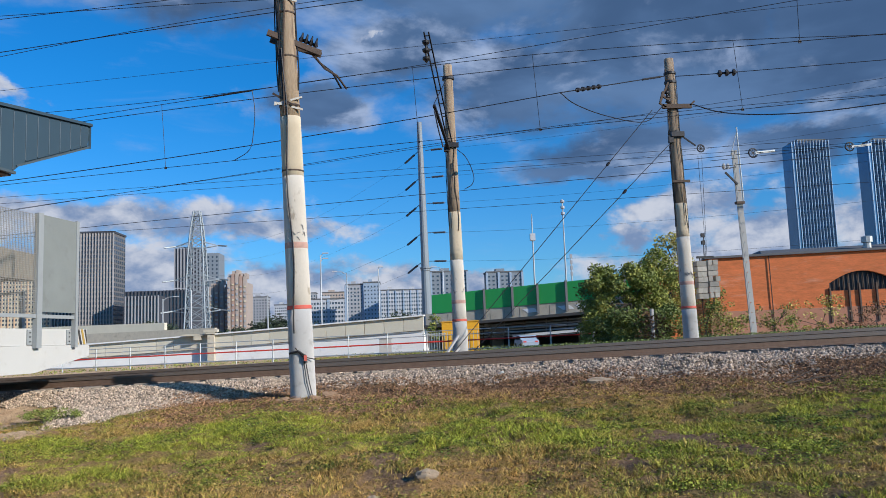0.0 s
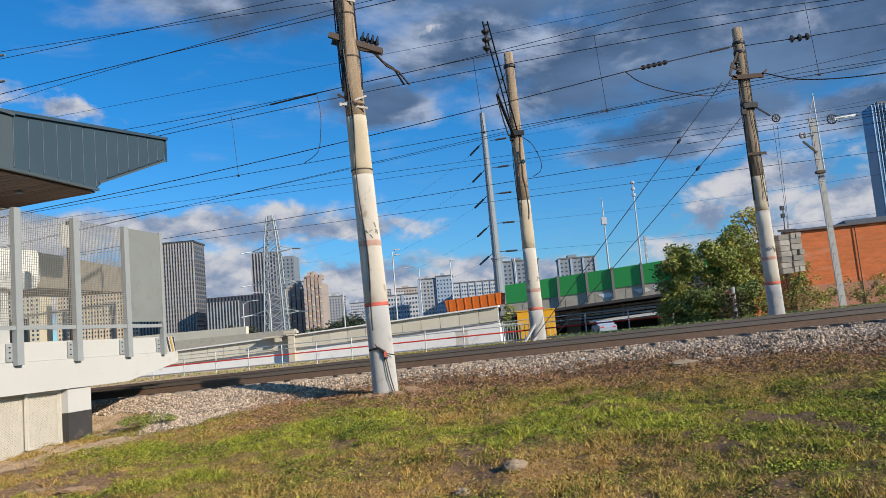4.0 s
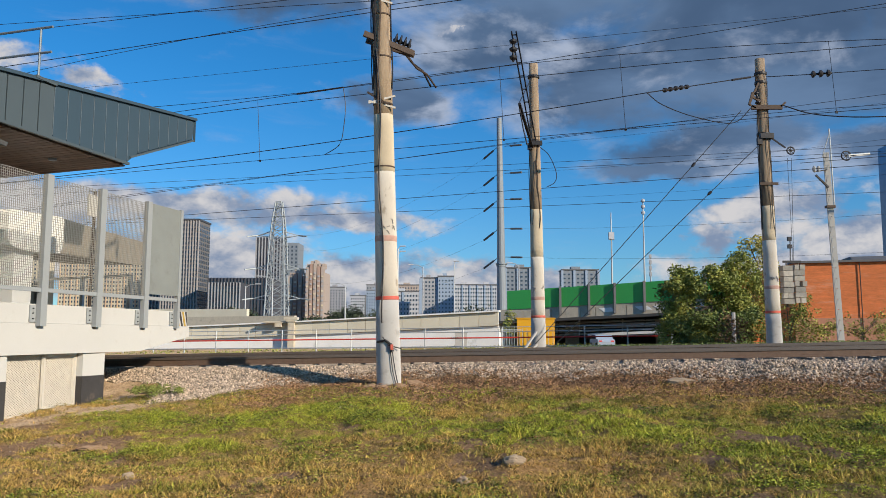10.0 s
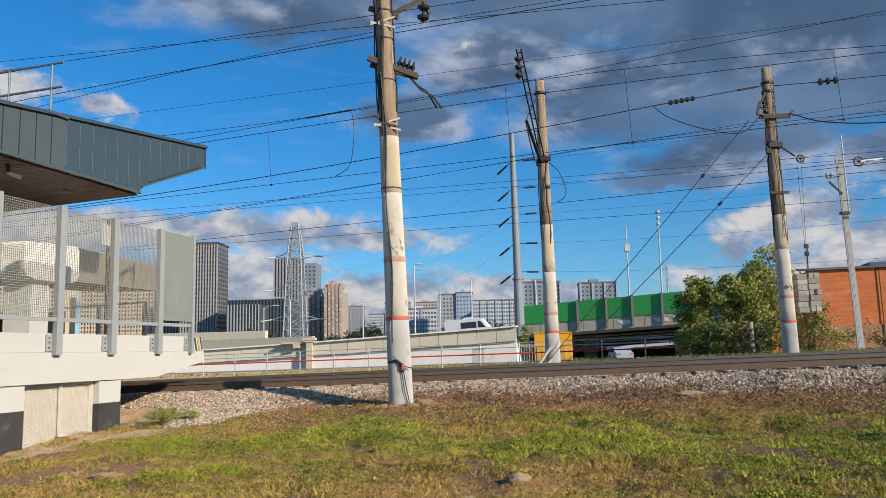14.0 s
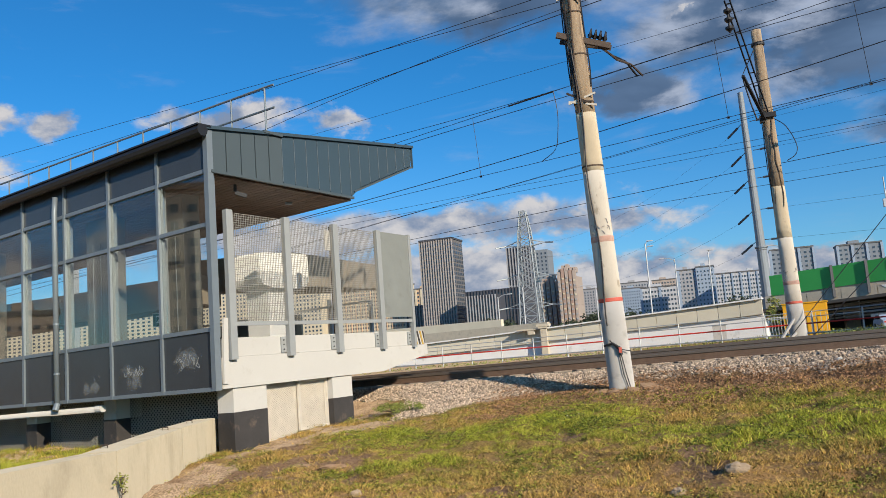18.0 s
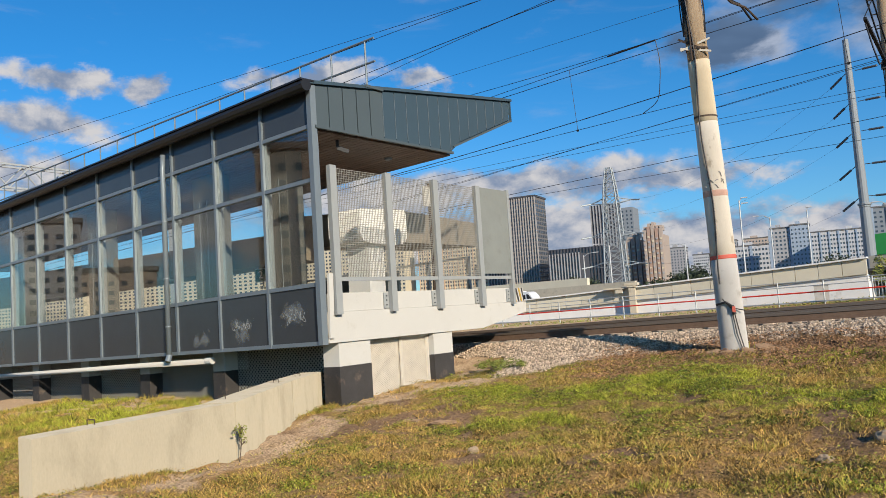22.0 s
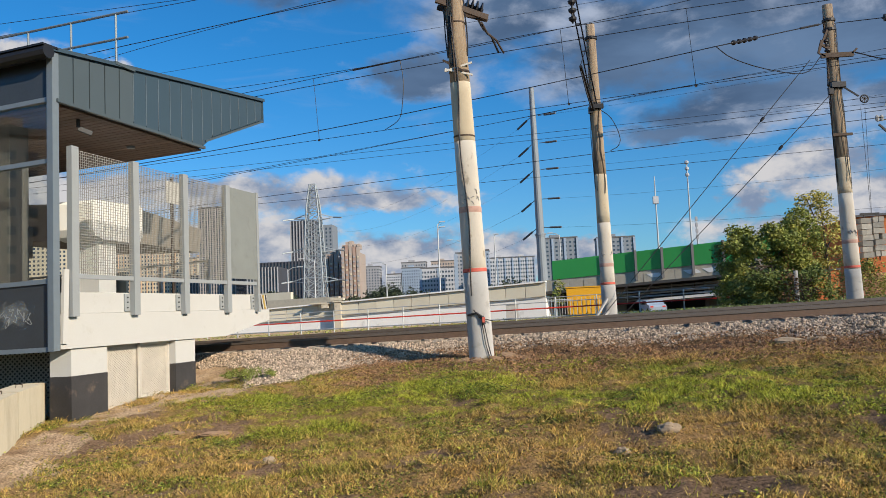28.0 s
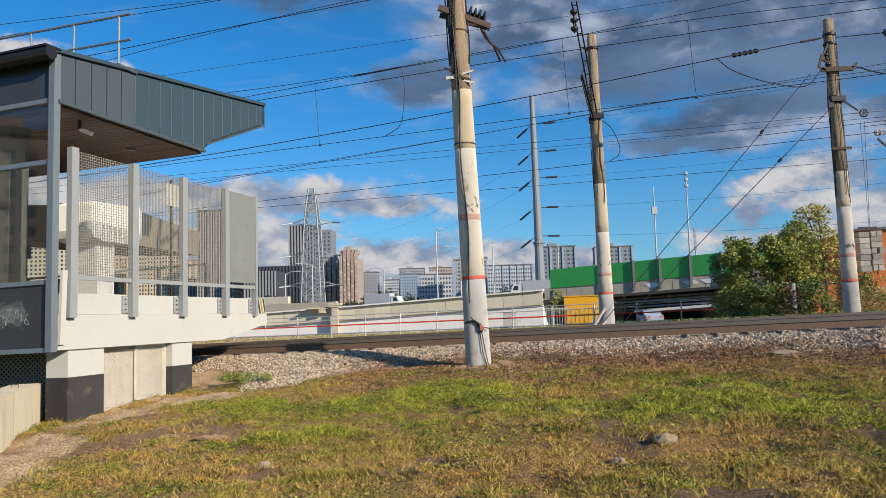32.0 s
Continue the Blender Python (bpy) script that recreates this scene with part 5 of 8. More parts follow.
# ---------------- beyond the tracks ----------------
M |= dict(
    wallwhite=material("limewashed_wall", (0.86, 0.84, 0.81), 0.9, vary=0.08, scale=0.6, fine=12, bump=0.1, second=(0.55, 0.52, 0.48), second_at=(0.6, 0.8), second_scale=0.8),
    parapet=material("beige_parapet_slab", (0.70, 0.645, 0.52), 0.9, vary=0.10, scale=0.7, fine=14, bump=0.1, rand=0.07),
    green=material("green_noise_barrier", (0.05, 0.37, 0.085), 0.45, vary=0.08, scale=0.5, fine=8, bump=0.03, rand=0.06),
    yellowbox=material("orange_yellow_sheet", (0.80, 0.40, 0.02), 0.5, vary=0.06, bump=0.03),
    redtape=material("red_rail", (0.70, 0.05, 0.03), 0.6, vary=0.1, bump=0.0),
    brick=material("old_red_brick", (0.80, 0.255, 0.085), 0.9, vary=0.30, scale=1.6, fine=7, bump=0.3, dist=0.03, second=(0.78, 0.42, 0.26), second_at=(0.56, 0.80), second_scale=0.9, rand=0.06, stretch=(0.55, 0.55, 2.6)),
    brickdark=material("brown_brick_band", (0.60, 0.30, 0.185), 0.9, vary=0.2, scale=1.3, fine=25, bump=0.2),
    roofgrey=material("grey_roof_felt", (0.13, 0.13, 0.135), 0.8, vary=0.2, bump=0.1),
    leaf=material("leaves_mixed", (0.235, 0.265, 0.056), 0.6, vary=0.15, island=0.5, bump=0.0, second=(0.35, 0.32, 0.063), second_at=(0.48, 0.62), second_scale=0.7),
    leafdark=material("leaves_dark", (0.15, 0.19, 0.048), 0.6, vary=0.15, island=0.5, bump=0.0),
    leafdry=material("leaves_yellowing", (0.46, 0.39, 0.09), 0.6, vary=0.2, island=0.4, bump=0.0),
    reddry=material("reddish_weeds", (0.17, 0.095, 0.045), 0.8, vary=0.3, island=0.4, bump=0.0),
    bark=material("bark", (0.12, 0.09, 0.065), 0.9, vary=0.3, scale=6, fine=40, bump=0.4),
    farwood=material("far_tree_foliage", (0.04, 0.055, 0.03), 0.8, vary=0.2, scale=0.2, fine=1, bump=0.0, island=0.5),
    mastdark=material("dull_tubular_steel", (0.25, 0.275, 0.30), 0.5, metal=0.1, vary=0.1, scale=0.6, fine=6, bump=0.02),
    mastblue=material("blue_painted_steel", (0.02, 0.10, 0.42), 0.4, vary=0.1, scale=0.6, fine=6, bump=0.02),
    mast=material("galvanised_mast", (0.33, 0.36, 0.38), 0.5, metal=0.3, vary=0.1, scale=0.6, fine=6, bump=0.02),
    tw_dark=material("dark_brown_facade", (0.072, 0.076, 0.092), 0.7, vary=0.1, scale=0.05, fine=0.6, bump=0.0, rand=0.1),
    tw_pale=material("pale_facade_strip", (0.40, 0.365, 0.35), 0.7, vary=0.1, scale=0.05, fine=0.6, bump=0.0),
    fc_white=material("white_panel_facade", (0.50, 0.51, 0.54), 0.8, vary=0.06, scale=0.05, fine=0.5, bump=0.0),
    fc_slate=material("slate_panel_facade", (0.22, 0.245, 0.28), 0.8, vary=0.06, scale=0.05, fine=0.5, bump=0.0),
    fc_blue=material("blue_panel_facade", (0.31, 0.38, 0.48), 0.8, vary=0.06, scale=0.05, fine=0.5, bump=0.0),
    fc_grey=material("grey_panel_facade", (0.36, 0.36, 0.38), 0.8, vary=0.06, scale=0.05, fine=0.5, bump=0.0),
    tw_mid=material("grey_brown_facade", (0.17, 0.16, 0.16), 0.7, vary=0.1, scale=0.05, fine=0.6, bump=0.0),
    fc_brown=material("tan_brick_facade", (0.43, 0.35, 0.30), 0.8, vary=0.08, scale=0.05, fine=0.5, bump=0.0),
    fc_rust=material("red_brown_brick_facade", (0.40, 0.27, 0.215), 0.8, vary=0.08, scale=0.05, fine=0.5, bump=0.0),
    fc_cream=material("cream_facade", (0.62, 0.54, 0.40), 0.8, vary=0.08, scale=0.05, fine=0.5, bump=0.0),
    fc_peach=material("peach_facade", (0.60, 0.42, 0.28), 0.8, vary=0.08, scale=0.05, fine=0.5, bump=0.0),
    skyglass=material("blue_tower_glass", (0.085, 0.17, 0.28), 0.2, metal=0.5, vary=0.2, scale=0.06, fine=0.4, bump=0.0, rand=0.25),
    skyfin=material("pale_tower_fin", (0.27, 0.37, 0.50), 0.4, metal=0.3, vary=0.05, bump=0.0),
    carpale=material("car_pale_blue", (0.38, 0.45, 0.55), 0.3, vary=0.05, bump=0.0),
    carred=material("car_red", (0.45, 0.03, 0.03), 0.3, vary=0.05, bump=0.0),
    vanwhite=material("vehicle_white", (0.78, 0.78, 0.78), 0.35, vary=0.04, bump=0.0),
    orange=material("vehicle_orange", (0.75, 0.17, 0.02), 0.45, vary=0.08, bump=0.0),
    blue=material("tarpaulin_blue", (0.02, 0.09, 0.42), 0.5, vary=0.08, bump=0.0),
    tyre=material("tyre_rubber", (0.02, 0.02, 0.02), 0.8, vary=0.1, bump=0.0),
    carglass=material("vehicle_glass", (0.02, 0.025, 0.03), 0.08, vary=0.1, bump=0.0, spec=0.8),
    asphalt=material("asphalt", (0.06, 0.06, 0.062), 0.9, vary=0.2, scale=1, fine=20, bump=0.1),
    lampgrey=material("lamp_post_grey", (0.45, 0.46, 0.47), 0.5, metal=0.2, vary=0.08, bump=0.0),
)

# pedestrian railing with a red band
pr = thing("trackside_railing", (2.3, 50, 1.0), "long galvanised pipe railing with a red middle band", "railing")


def rl_y(x):
    return 50.0 - 0.27 * (x - 2.3)


def rl_z(x):
    return 1.02 + 0.016 * (x - 2.3)


for i in range(-22, 5):
    x = 2.3 + 2.5 * i
    part("post", Geo().tube([(x, rl_y(x), rl_z(x) - 0.2), (x, rl_y(x), rl_z(x) + 1.3)], 0.045, 6), "galv", pr)
x0, x1 = 2.3 - 2.5 * 22, 2.3 + 2.5 * 4
for h, mat, r in ((1.28, "galv", 0.03), (1.0, "galv", 0.03), (0.62, "redtape", 0.05), (0.06, "galv", 0.05)):
    part("rail", Geo().tube([(x0, rl_y(x0), rl_z(x0) + h), (x1, rl_y(x1), rl_z(x1) + h)], r, 6), mat, pr, "red band" if mat == "redtape" else "")


# the rising road ramp with its parapet
def ramp_y(x):
    return 75.0 - 0.27 * x


def ramp_top(x):
    return 3.98 + 0.0485 * (x - 0.0) if x > -17.4 else 3.14 + 0.040 * (x + 17.4)


rp = thing("road_ramp", (-17, 80, 0.6), "rising road ramp with beige parapet slabs over a limewashed wall", "ramp", "", "structure")
xs = [3.1, -17.4, -17.9, -62]
for a, b in ((3.1, -17.35), (-18.0, -62.0)):
    g = Geo()
    for yy0, z0, z1 in ((0.0, None, None),):
        g.prism([(b, ramp_y(b) + 0.6, 0.2), (a, ramp_y(a) + 0.6, 0.2), (a, ramp_y(a) + 0.6, ramp_top(a) - 1.25), (b, ramp_y(b) + 0.6, ramp_top(b) - 1.25)], (2.0, 9.0, 0))
    part("embankment_wall", g, "wallwhite", rp, "limewashed retaining wall")
    n = round(abs(a - b) / 1.87)
    for i in range(n):
        p, q = a + (b - a) * i / n - 0.02, a + (b - a) * (i + 1) / n + 0.02
        g = Geo().prism([(q, ramp_y(q) + 0.3, ramp_top(q) - 1.42), (p, ramp_y(p) + 0.3, ramp_top(p) - 1.42), (p, ramp_y(p) + 0.3, ramp_top(p) - 0.13), (q, ramp_y(q) + 0.3, ramp_top(q) - 0.13)], (0.05, 0.25, 0))
        part("panel", g, "parapet", rp)
    g = Geo().prism([(b, ramp_y(b), ramp_top(b) - 0.13), (a, ramp_y(a), ramp_top(a) - 0.13), (a, ramp_y(a), ramp_top(a)), (b, ramp_y(b), ramp_top(b))], (0.2, 0.9, 0))
    part("coping", g, "wallwhite", rp)
part("column", Geo().box((-17.65, ramp_y(-17.65) + 0.1, 1.8), (0.62, 0.8, 3.2)).box((-17.65, ramp_y(-17.65), 3.40), (1.3, 1.0, 0.25)).box((-17.65, ramp_y(-17.65), 3.18), (0.9, 0.9, 0.2)), "concrete", rp, "stained concrete column")
part("side_bracket", Geo().box((-19.3, ramp_y(-19.3) - 0.2, 3.05), (2.4, 0.8, 0.16)).box((-19.0, ramp_y(-19) - 0.2, 2.8), (0.7, 0.5, 0.5)), "concrete", rp)
rs = thing("road", (-20, 95, 1.2), "asphalt road on the ramp", "road", "", "structure")


def road_z(x):
    return max(ramp_top(min(x, 30)) - 1.0, 0.75)


g = Geo()
for a, b in zip((-170, -62, -17.4, 3.1, 30), (-62, -17.4, 3.1, 30, 75)):
    g.prism([(a, ramp_y(a) + 0.7, road_z(a)), (b, ramp_y(b) + 0.7, road_z(b)), (b + 4, ramp_y(b) + 18, road_z(b)), (a + 4, ramp_y(a) + 18, road_z(a))], (0, 0, -0.25))
part("surface", g, "asphalt", rs)
# grey parapet of the second carriageway
bp_ = thing("far_parapet", (-30, 100, 3.4), "grey concrete parapet of a second carriageway", "parapet", "", "structure")
part("wall", Geo().prism([(-70, 118, 0.3), (-21.5, 99, 0.3), (-21.5, 99, 4.15), (-70, 118, 3.9)], (0.2, 0.6, 0)), "concrete", bp_)
part("wall", Geo().prism([(-70, 124, 0.3), (-30.0, 108, 0.3), (-30.0, 108, 5.25), (-70, 124, 5.6)], (0.2, 0.6, 0)), "parapet", bp_, "pale beige wall")


# green noise barrier on the overpass
def gb_y(x):
    return 80 - 0.45 * (x - 4)


ov = thing("overpass", (12, 76, 1), "road overpass with green noise barrier and stained concrete girder", "overpass")
GBX = [4.1, 9.25, 11.87, 14.15, 16.7, 19.2, 21.7, 24.2, 26.7, 29.2]


def gt(x):
    return 6.24 + 0.046 * (x - 4.1)


def gbm(x):
    return 4.36 + 0.046 * (x - 4.1)


for a, b in zip(GBX, GBX[1:]):
    g = Geo().prism([(a + 0.1, gb_y(a), gbm(a)), (b - 0.1, gb_y(b), gbm(b)), (b - 0.1, gb_y(b), gt(b)), (a + 0.1, gb_y(a), gt(a))], (0.03, 0.1, 0))
    part("barrier_panel", g, "green", ov, "green sheet noise barrier")
for x in GBX[1:]:
    part("barrier_post", Geo().bar((x, gb_y(x) - 0.12, gbm(x) - 0.9), (x, gb_y(x) - 0.12, gt(x) + 0.1), 0.22, 0.26, (0, 1, 0)), "roofgrey", ov)
g = Geo().prism([(3.6, gb_y(3.6) + 0.1, 3.15), (30, gb_y(30) + 0.1, 4.3), (30, gb_y(30) + 0.1, 5.55), (3.6, gb_y(3.6) + 0.1, 4.36)], (0.2, 0.6, 0))
part("girder", g, "concrete", ov, "stained concrete edge girder")
for x in np.arange(4.4, 29, 1.35):
    z = 3.15 + 0.0435 * (x - 3.6)
    part("girder_panel", Geo().prism([(x, gb_y(x), z + 0.02), (x + 1.3, gb_y(x + 1.3), z + 0.08), (x + 1.3, gb_y(x + 1.3), z + 1.1), (x, gb_y(x), z + 1.04)], (0.02, 0.08, 0)), "concrete", ov)
for k in range(5):
    z = 2.9 - 0.28 * k
    g = Geo().bar((7, gb_y(7) + 0.4 + 0.3 * k, z), (27, gb_y(27) + 0.4 + 0.3 * k, z + 0.75), 0.3, 0.16)
    part("under_beam", g, "concrete" if k == 2 else "mast", ov, "steel beams under the deck")
for k in range(6):
    part("pale_beam", Geo().bar((8.5 + k, gb_y(8.5 + k) - 0.4 - 0.25 * k, 2.85 - 0.22 * k), (24.5 + k, gb_y(24.5 + k) - 0.4 - 0.25 * k, 3.55 - 0.22 * k), 0.12, 0.06 + 0.02 * (k % 2)), "fc_white" if k % 2 else "galv", ov, "pale steel beam")
part("pale_beam", Geo().bar((11.5, gb_y(11.5) - 2.0, 1.85), (26.5, gb_y(26.5) - 2.0, 2.6), 0.3, 0.24), "wallwhite", ov, "pale concrete beam")
rk = random.Random(8)
for k in range(9):
    xx = 9.0 + 1.9 * k
    part("hanger", Geo().bar((xx, gb_y(xx) - 0.3, 1.6), (xx + 0.1, gb_y(xx) - 0.3, 3.2 + 0.045 * k), 0.08, 0.08, (0, 1, 0)), "galv" if k % 2 else "rust", ov)
for k in range(5):
    xx = 13.0 + 2.4 * k + rk.uniform(-0.5, 0.5)
    part("spalled_patch", Geo().prism([(xx, gb_y(xx) - 0.03, 4.05 + 0.04 * (xx - 4)), (xx + 1.1, gb_y(xx + 1.1) - 0.03, 4.12 + 0.04 * (xx - 4)), (xx + 1.5, gb_y(xx + 1.5) - 0.03, 3.75 + 0.04 * (xx - 4)), (xx + 0.5, gb_y(xx + 0.5) - 0.03, 3.68 + 0.04 * (xx - 4))], (0.01, 0.03, 0)), "wallwhite", ov, "pale spalled concrete")
# added dark grey sheet for the dim space behind the beams
part("back_wall", Geo().prism([(4, 92, 0.2), (34, 80, 0.2), (34, 80, 4.0), (4, 92, 3.2)], (0.3, 0.8, 0)), "roofgrey", ov)
for x in (9.5, 18, 27):
    part("pier", Geo().box((x + 1.5, gb_y(x) + 5, 1.8), (1.2, 1.6, 3.2)), "concrete", ov)

# yellow cabinet
yb = thing("yellow_cabinet", (5.5, 62.5, 0.7), "orange-yellow sheet metal cabinet behind bars", "cabinet")
part("body", Geo().box((5.55, 62.6, 1.9), (2.85, 2.0, 2.4), -8), "yellowbox", yb)
part("roof", Geo().box((5.55, 62.6, 3.12), (3.0, 2.15, 0.08), -8), "yellowbox", yb)
for i in range(8):
    part("bar", Geo().box((4.4 + i * 0.33, 61.35 - i * 0.045, 1.6), (0.04, 0.04, 1.5)), "galv", yb)
gf = thing("bar_fence", (2.7, 60, 0.8), "short grey bar fence", "fence")
for i in range(9):
    part("bar", Geo().box((2.5 + i * 0.2, 60.2, 1.55), (0.04, 0.04, 1.5)), "galv", gf)
for z in (0.95, 2.2):
    part("rail", Geo().bar((2.4, 60.2, z), (4.2, 60.2, z), 0.05, 0.06), "galv", gf)

jb = thing("junction_box", (-0.35, 55.3, 1.0), "pale grey junction cabinet beside the ramp wall", "cabinet")
part("body", Geo().box((-0.36, 55.3, 1.45), (0.85, 0.5, 1.0)), "greywash", jb)
part("lid", Geo().box((-0.36, 55.3, 1.98), (0.95, 0.6, 0.07)), "lampgrey", jb)
fl = thing("floodlight_post", (23.6, 57.5, 7.1), "thin post with two small floodlights on the brick hall", "floodlight")
part("post", Geo().tube([(23.6, 57.5, 6.9), (23.66, 57.5, 8.95)], 0.04, 5), "dark", fl)
for dz_f in (0.1, -0.45):
    part("lamp_head", Geo().box((23.56, 57.4, 8.75 + dz_f), (0.26, 0.2, 0.3)), "dark", fl)

# antenna masts and lamp posts
for (x, y, z0, z1, nm) in ((14.25, 77, 4.0, 13.8, "a"), (17.4, 77, 4.0, 15.2, "b"), (18.45, 79, 4.0, 9.9, "c")):
    am = thing("antenna_mast", (x, y, z0), "thin grey mast with small antennas on the overpass", "mast", "antenna masts")
    part("pole", Geo().tube([(x, y, z0), (x, y, z1)], 0.11, 6, 0.05), "lampgrey", am)
    if nm == "a":
        part("antenna", Geo().box((x, y, z1 - 2.3), (0.5, 0.4, 0.7)), "fc_white", am)
    if nm == "b":
        for k in range(3):
            part("antenna", Geo().lathe((x, y, z1 - 0.4 - 0.6 * k), (0, 0, 1), [(0, 0.05), (0.1, 0.2), (0.3, 0.2), (0.4, 0.05)], 8), "fc_white", am)
    if nm in "cd":
        for k in range(4):
            part("antenna", Geo().box((x, y, z1 - 0.2 - 0.6 * k), (0.22, 0.2, 0.4)), "fc_grey", am)


def street_lamp(x, y, z0, z1, reach, heads=1):
    sl = thing("street_lamp", (x, y, z0), "tall grey street lamp with flat heads", "street lamp", "street lamps")
    part("pole", Geo().tube([(x, y, z0), (x, y, z1)], 0.13, 6, 0.08), "lampgrey", sl)
    for k in range(heads):
        part("arm", Geo().tube([(x, y, z1 - 0.2 - k * 0.7), (x + reach * 0.5, y, z1 + 0.25 - k * 0.7), (x + reach, y, z1 + 0.3 - k * 0.7)], 0.05, 5), "lampgrey", sl)
        part("head", Geo().box((x + reach * 1.25, y, z1 + 0.32 - k * 0.7), (0.8, 0.35, 0.12)), "fc_white", sl)


street_lamp(-9.1, 106, 3, 13.4, 0.5, 2)
for t_ in ((-27.0, 110, 2, 9.6, -1.5), (-7.0, 130, 3, 13.0, -1.6), (-19.0, 125, 3, 9.6, -1.6), (7.4, 110, 3, 11.5, -1.0), (-33, 118, 2, 9.0, 1.5), (-1.6, 115, 3, 12.2, 0.2)):
    street_lamp(*t_)

# tall tubular power mast
tm = thing("power_mast", (6.0, 130, 3), "tall tapered grey tubular power mast with six insulator arms", "power mast")
part("tube", Geo().lathe((6.0, 130, 1), (-0.01, 0, 1), [(0, 0.95), (4.0, 0.86), (12, 0.72), (12.05, 0.8), (12.5, 0.8), (12.55, 0.68), (25, 0.56), (37, 0.42)], 14), "mastdark", tm, smooth=False)
part("flange", Geo().lathe((5.9, 130, 13.3), (0, 0, 1), [(0, 0.72), (0.05, 0.95), (0.3, 0.95), (0.35, 0.7)], 14), "mastdark", tm)
for k, z in enumerate((33.2, 28.6, 24.2, 19.3, 14.6)):
    for s in (-1, 1):
        a = Vector((6.0 + s * 0.5, 130, z))
        b = Vector((6.0 + s * (2.9 if s < 0 else 3.2), 130 - 2 * s, z - (1.7 if s < 0 else 0.25)))
        part("insulator_string", Geo().tube([a, a.lerp(b, 0.35)], 0.06, 5).tube([a.lerp(b, 0.35), b], 0.17, 6), "roofgrey", tm)

# blue tubular mast beyond the brick hall
bm_ = thing("power_mast", (83.9, 120, 1), "bright blue tubular power mast with pale insulators", "power mast")
part("tube", Geo().lathe((84.3, 120, 1), (-0.045, 0, 1), [(0, 0.95), (12, 0.82), (12.05, 0.95), (12.4, 0.95), (12.45, 0.8), (33, 0.62)], 14), "mastblue", bm_)
for k, z in enumerate((15.5, 19.5, 23.5, 27.5)):
    for sgn in (-1, 1):
        a = Vector((84.3 - 0.045 * z + sgn * 0.6, 120, z))
        part("insulator_string", Geo().tube([a, a + Vector((sgn * 2.6, 1.5 * sgn, 0.8))], 0.14, 6), "galv", bm_)

# lattice pylon
py = thing("lattice_pylon", (-59.5, 250, 2), "grey steel lattice transmission pylon with short crossarms", "pylon")


def pyl_w(z):
    return np.interp(z, [2, 14, 30, 38, 44], [3.4, 2.9, 2.3, 1.7, 0.9])


lev = [2, 6, 10, 14, 17.5, 21, 24, 27, 30, 32.5, 35, 37.5, 40, 42, 44]
for sx, sy in ((-1, -1), (1, -1), (1, 1), (-1, 1)):
    for a, b in zip(lev, lev[1:]):
        g = Geo().bar((-59.5 + sx * pyl_w(a), 250 + sy * pyl_w(a), a), (-59.5 + sx * pyl_w(b), 250 + sy * pyl_w(b), b), 0.34, 0.34)
        part("leg", g, "mast", py)
for i in range(4):
    c4 = [(-1, -1), (1, -1), (1, 1), (-1, 1)]
    (ax_, ay_), (bx_, by_) = c4[i], c4[(i + 1) % 4]
    for a, b in zip(lev, lev[1:]):
        wa, wb = pyl_w(a), pyl_w(b)
        A0, B0, A1, B1 = (-59.5 + ax_ * wa, 250 + ay_ * wa, a), (-59.5 + bx_ * wa, 250 + by_ * wa, a), (-59.5 + ax_ * wb, 250 + ay_ * wb, b), (-59.5 + bx_ * wb, 250 + by_ * wb, b)
        for p_, q_ in ((A0, B1), (B0, A1), (A1, B1)):
            part("bracing", Geo().bar(p_, q_, 0.2, 0.2), "mast", py)
for z, L in ((32.5, 6.5), (22, 7.0), (12.5, 7.5)):
    for s in (-1, 1):
        g = Geo()
        for dy in (-1, 1):
            g.bar((-59.5 + s * pyl_w(z), 250 + dy * 1.2, z), (-59.5 + s * L, 250, z + 0.6), 0.22, 0.22).bar((-59.5 + s * pyl_w(z), 250 + dy * 1.2, z + 1.8), (-59.5 + s * L, 250, z + 0.6), 0.2, 0.2)
        g.tube([(-59.5 + s * L, 250, z + 0.6), (-59.5 + s * (L + 3), 248, z + 0.1)], 0.25, 5)
        part("crossarm", g, "mast", py)


# ---------------- vehicles on the roads ----------------
def wheel(parent, x, y, z, r=0.34):
    w = part("wheel", Geo().lathe((x, y - 0.12, z), (0, 1, 0), [(0, r * 0.9), (0.03, r), (0.2, r), (0.23, r * 0.9)], 14), "tyre", parent)
    part("rim", Geo().lathe((x, y - 0.14, z), (0, 1, 0), [(0, r * 0.3), (0.015, r * 0.6)], 12), "galv", w)


def car(at, body, label, rot=0.0):
    t = thing("car", (0, 0, 0), label, "car", "cars")
    prof = [(-2.1, 0.35), (-2.15, 0.75), (-1.95, 0.95), (-1.25, 1.02), (-0.75, 1.42), (0.75, 1.45), (1.5, 1.0), (2.05, 0.9), (2.15, 0.6), (2.1, 0.35)]
    part("body", Geo().prism([(x, -0.85, z) for x, z in prof], (0, 1.7, 0)), body, t)
    part("window", Geo().prism([(-1.08, -0.86, 1.02), (-0.72, -0.86, 1.36), (0.7, -0.86, 1.38), (1.32, -0.86, 1.02)], (0, 1.72, 0)), "carglass", t)
    for x in (-1.3, 1.35):
        for y in (-0.78, 0.78):
            wheel(t, x, y, 0.33)
    for y in (-0.6, 0.6):
        part("tail_light", Geo().box((-2.13, y, 0.78), (0.06, 0.3, 0.14)), "redtape", t)
        part("headlight", Geo().box((2.1, y, 0.72), (0.08, 0.3, 0.14)), "fc_white", t)
    t.location = at
    t.rotation_euler = (0, 0, radians(rot))
    return t


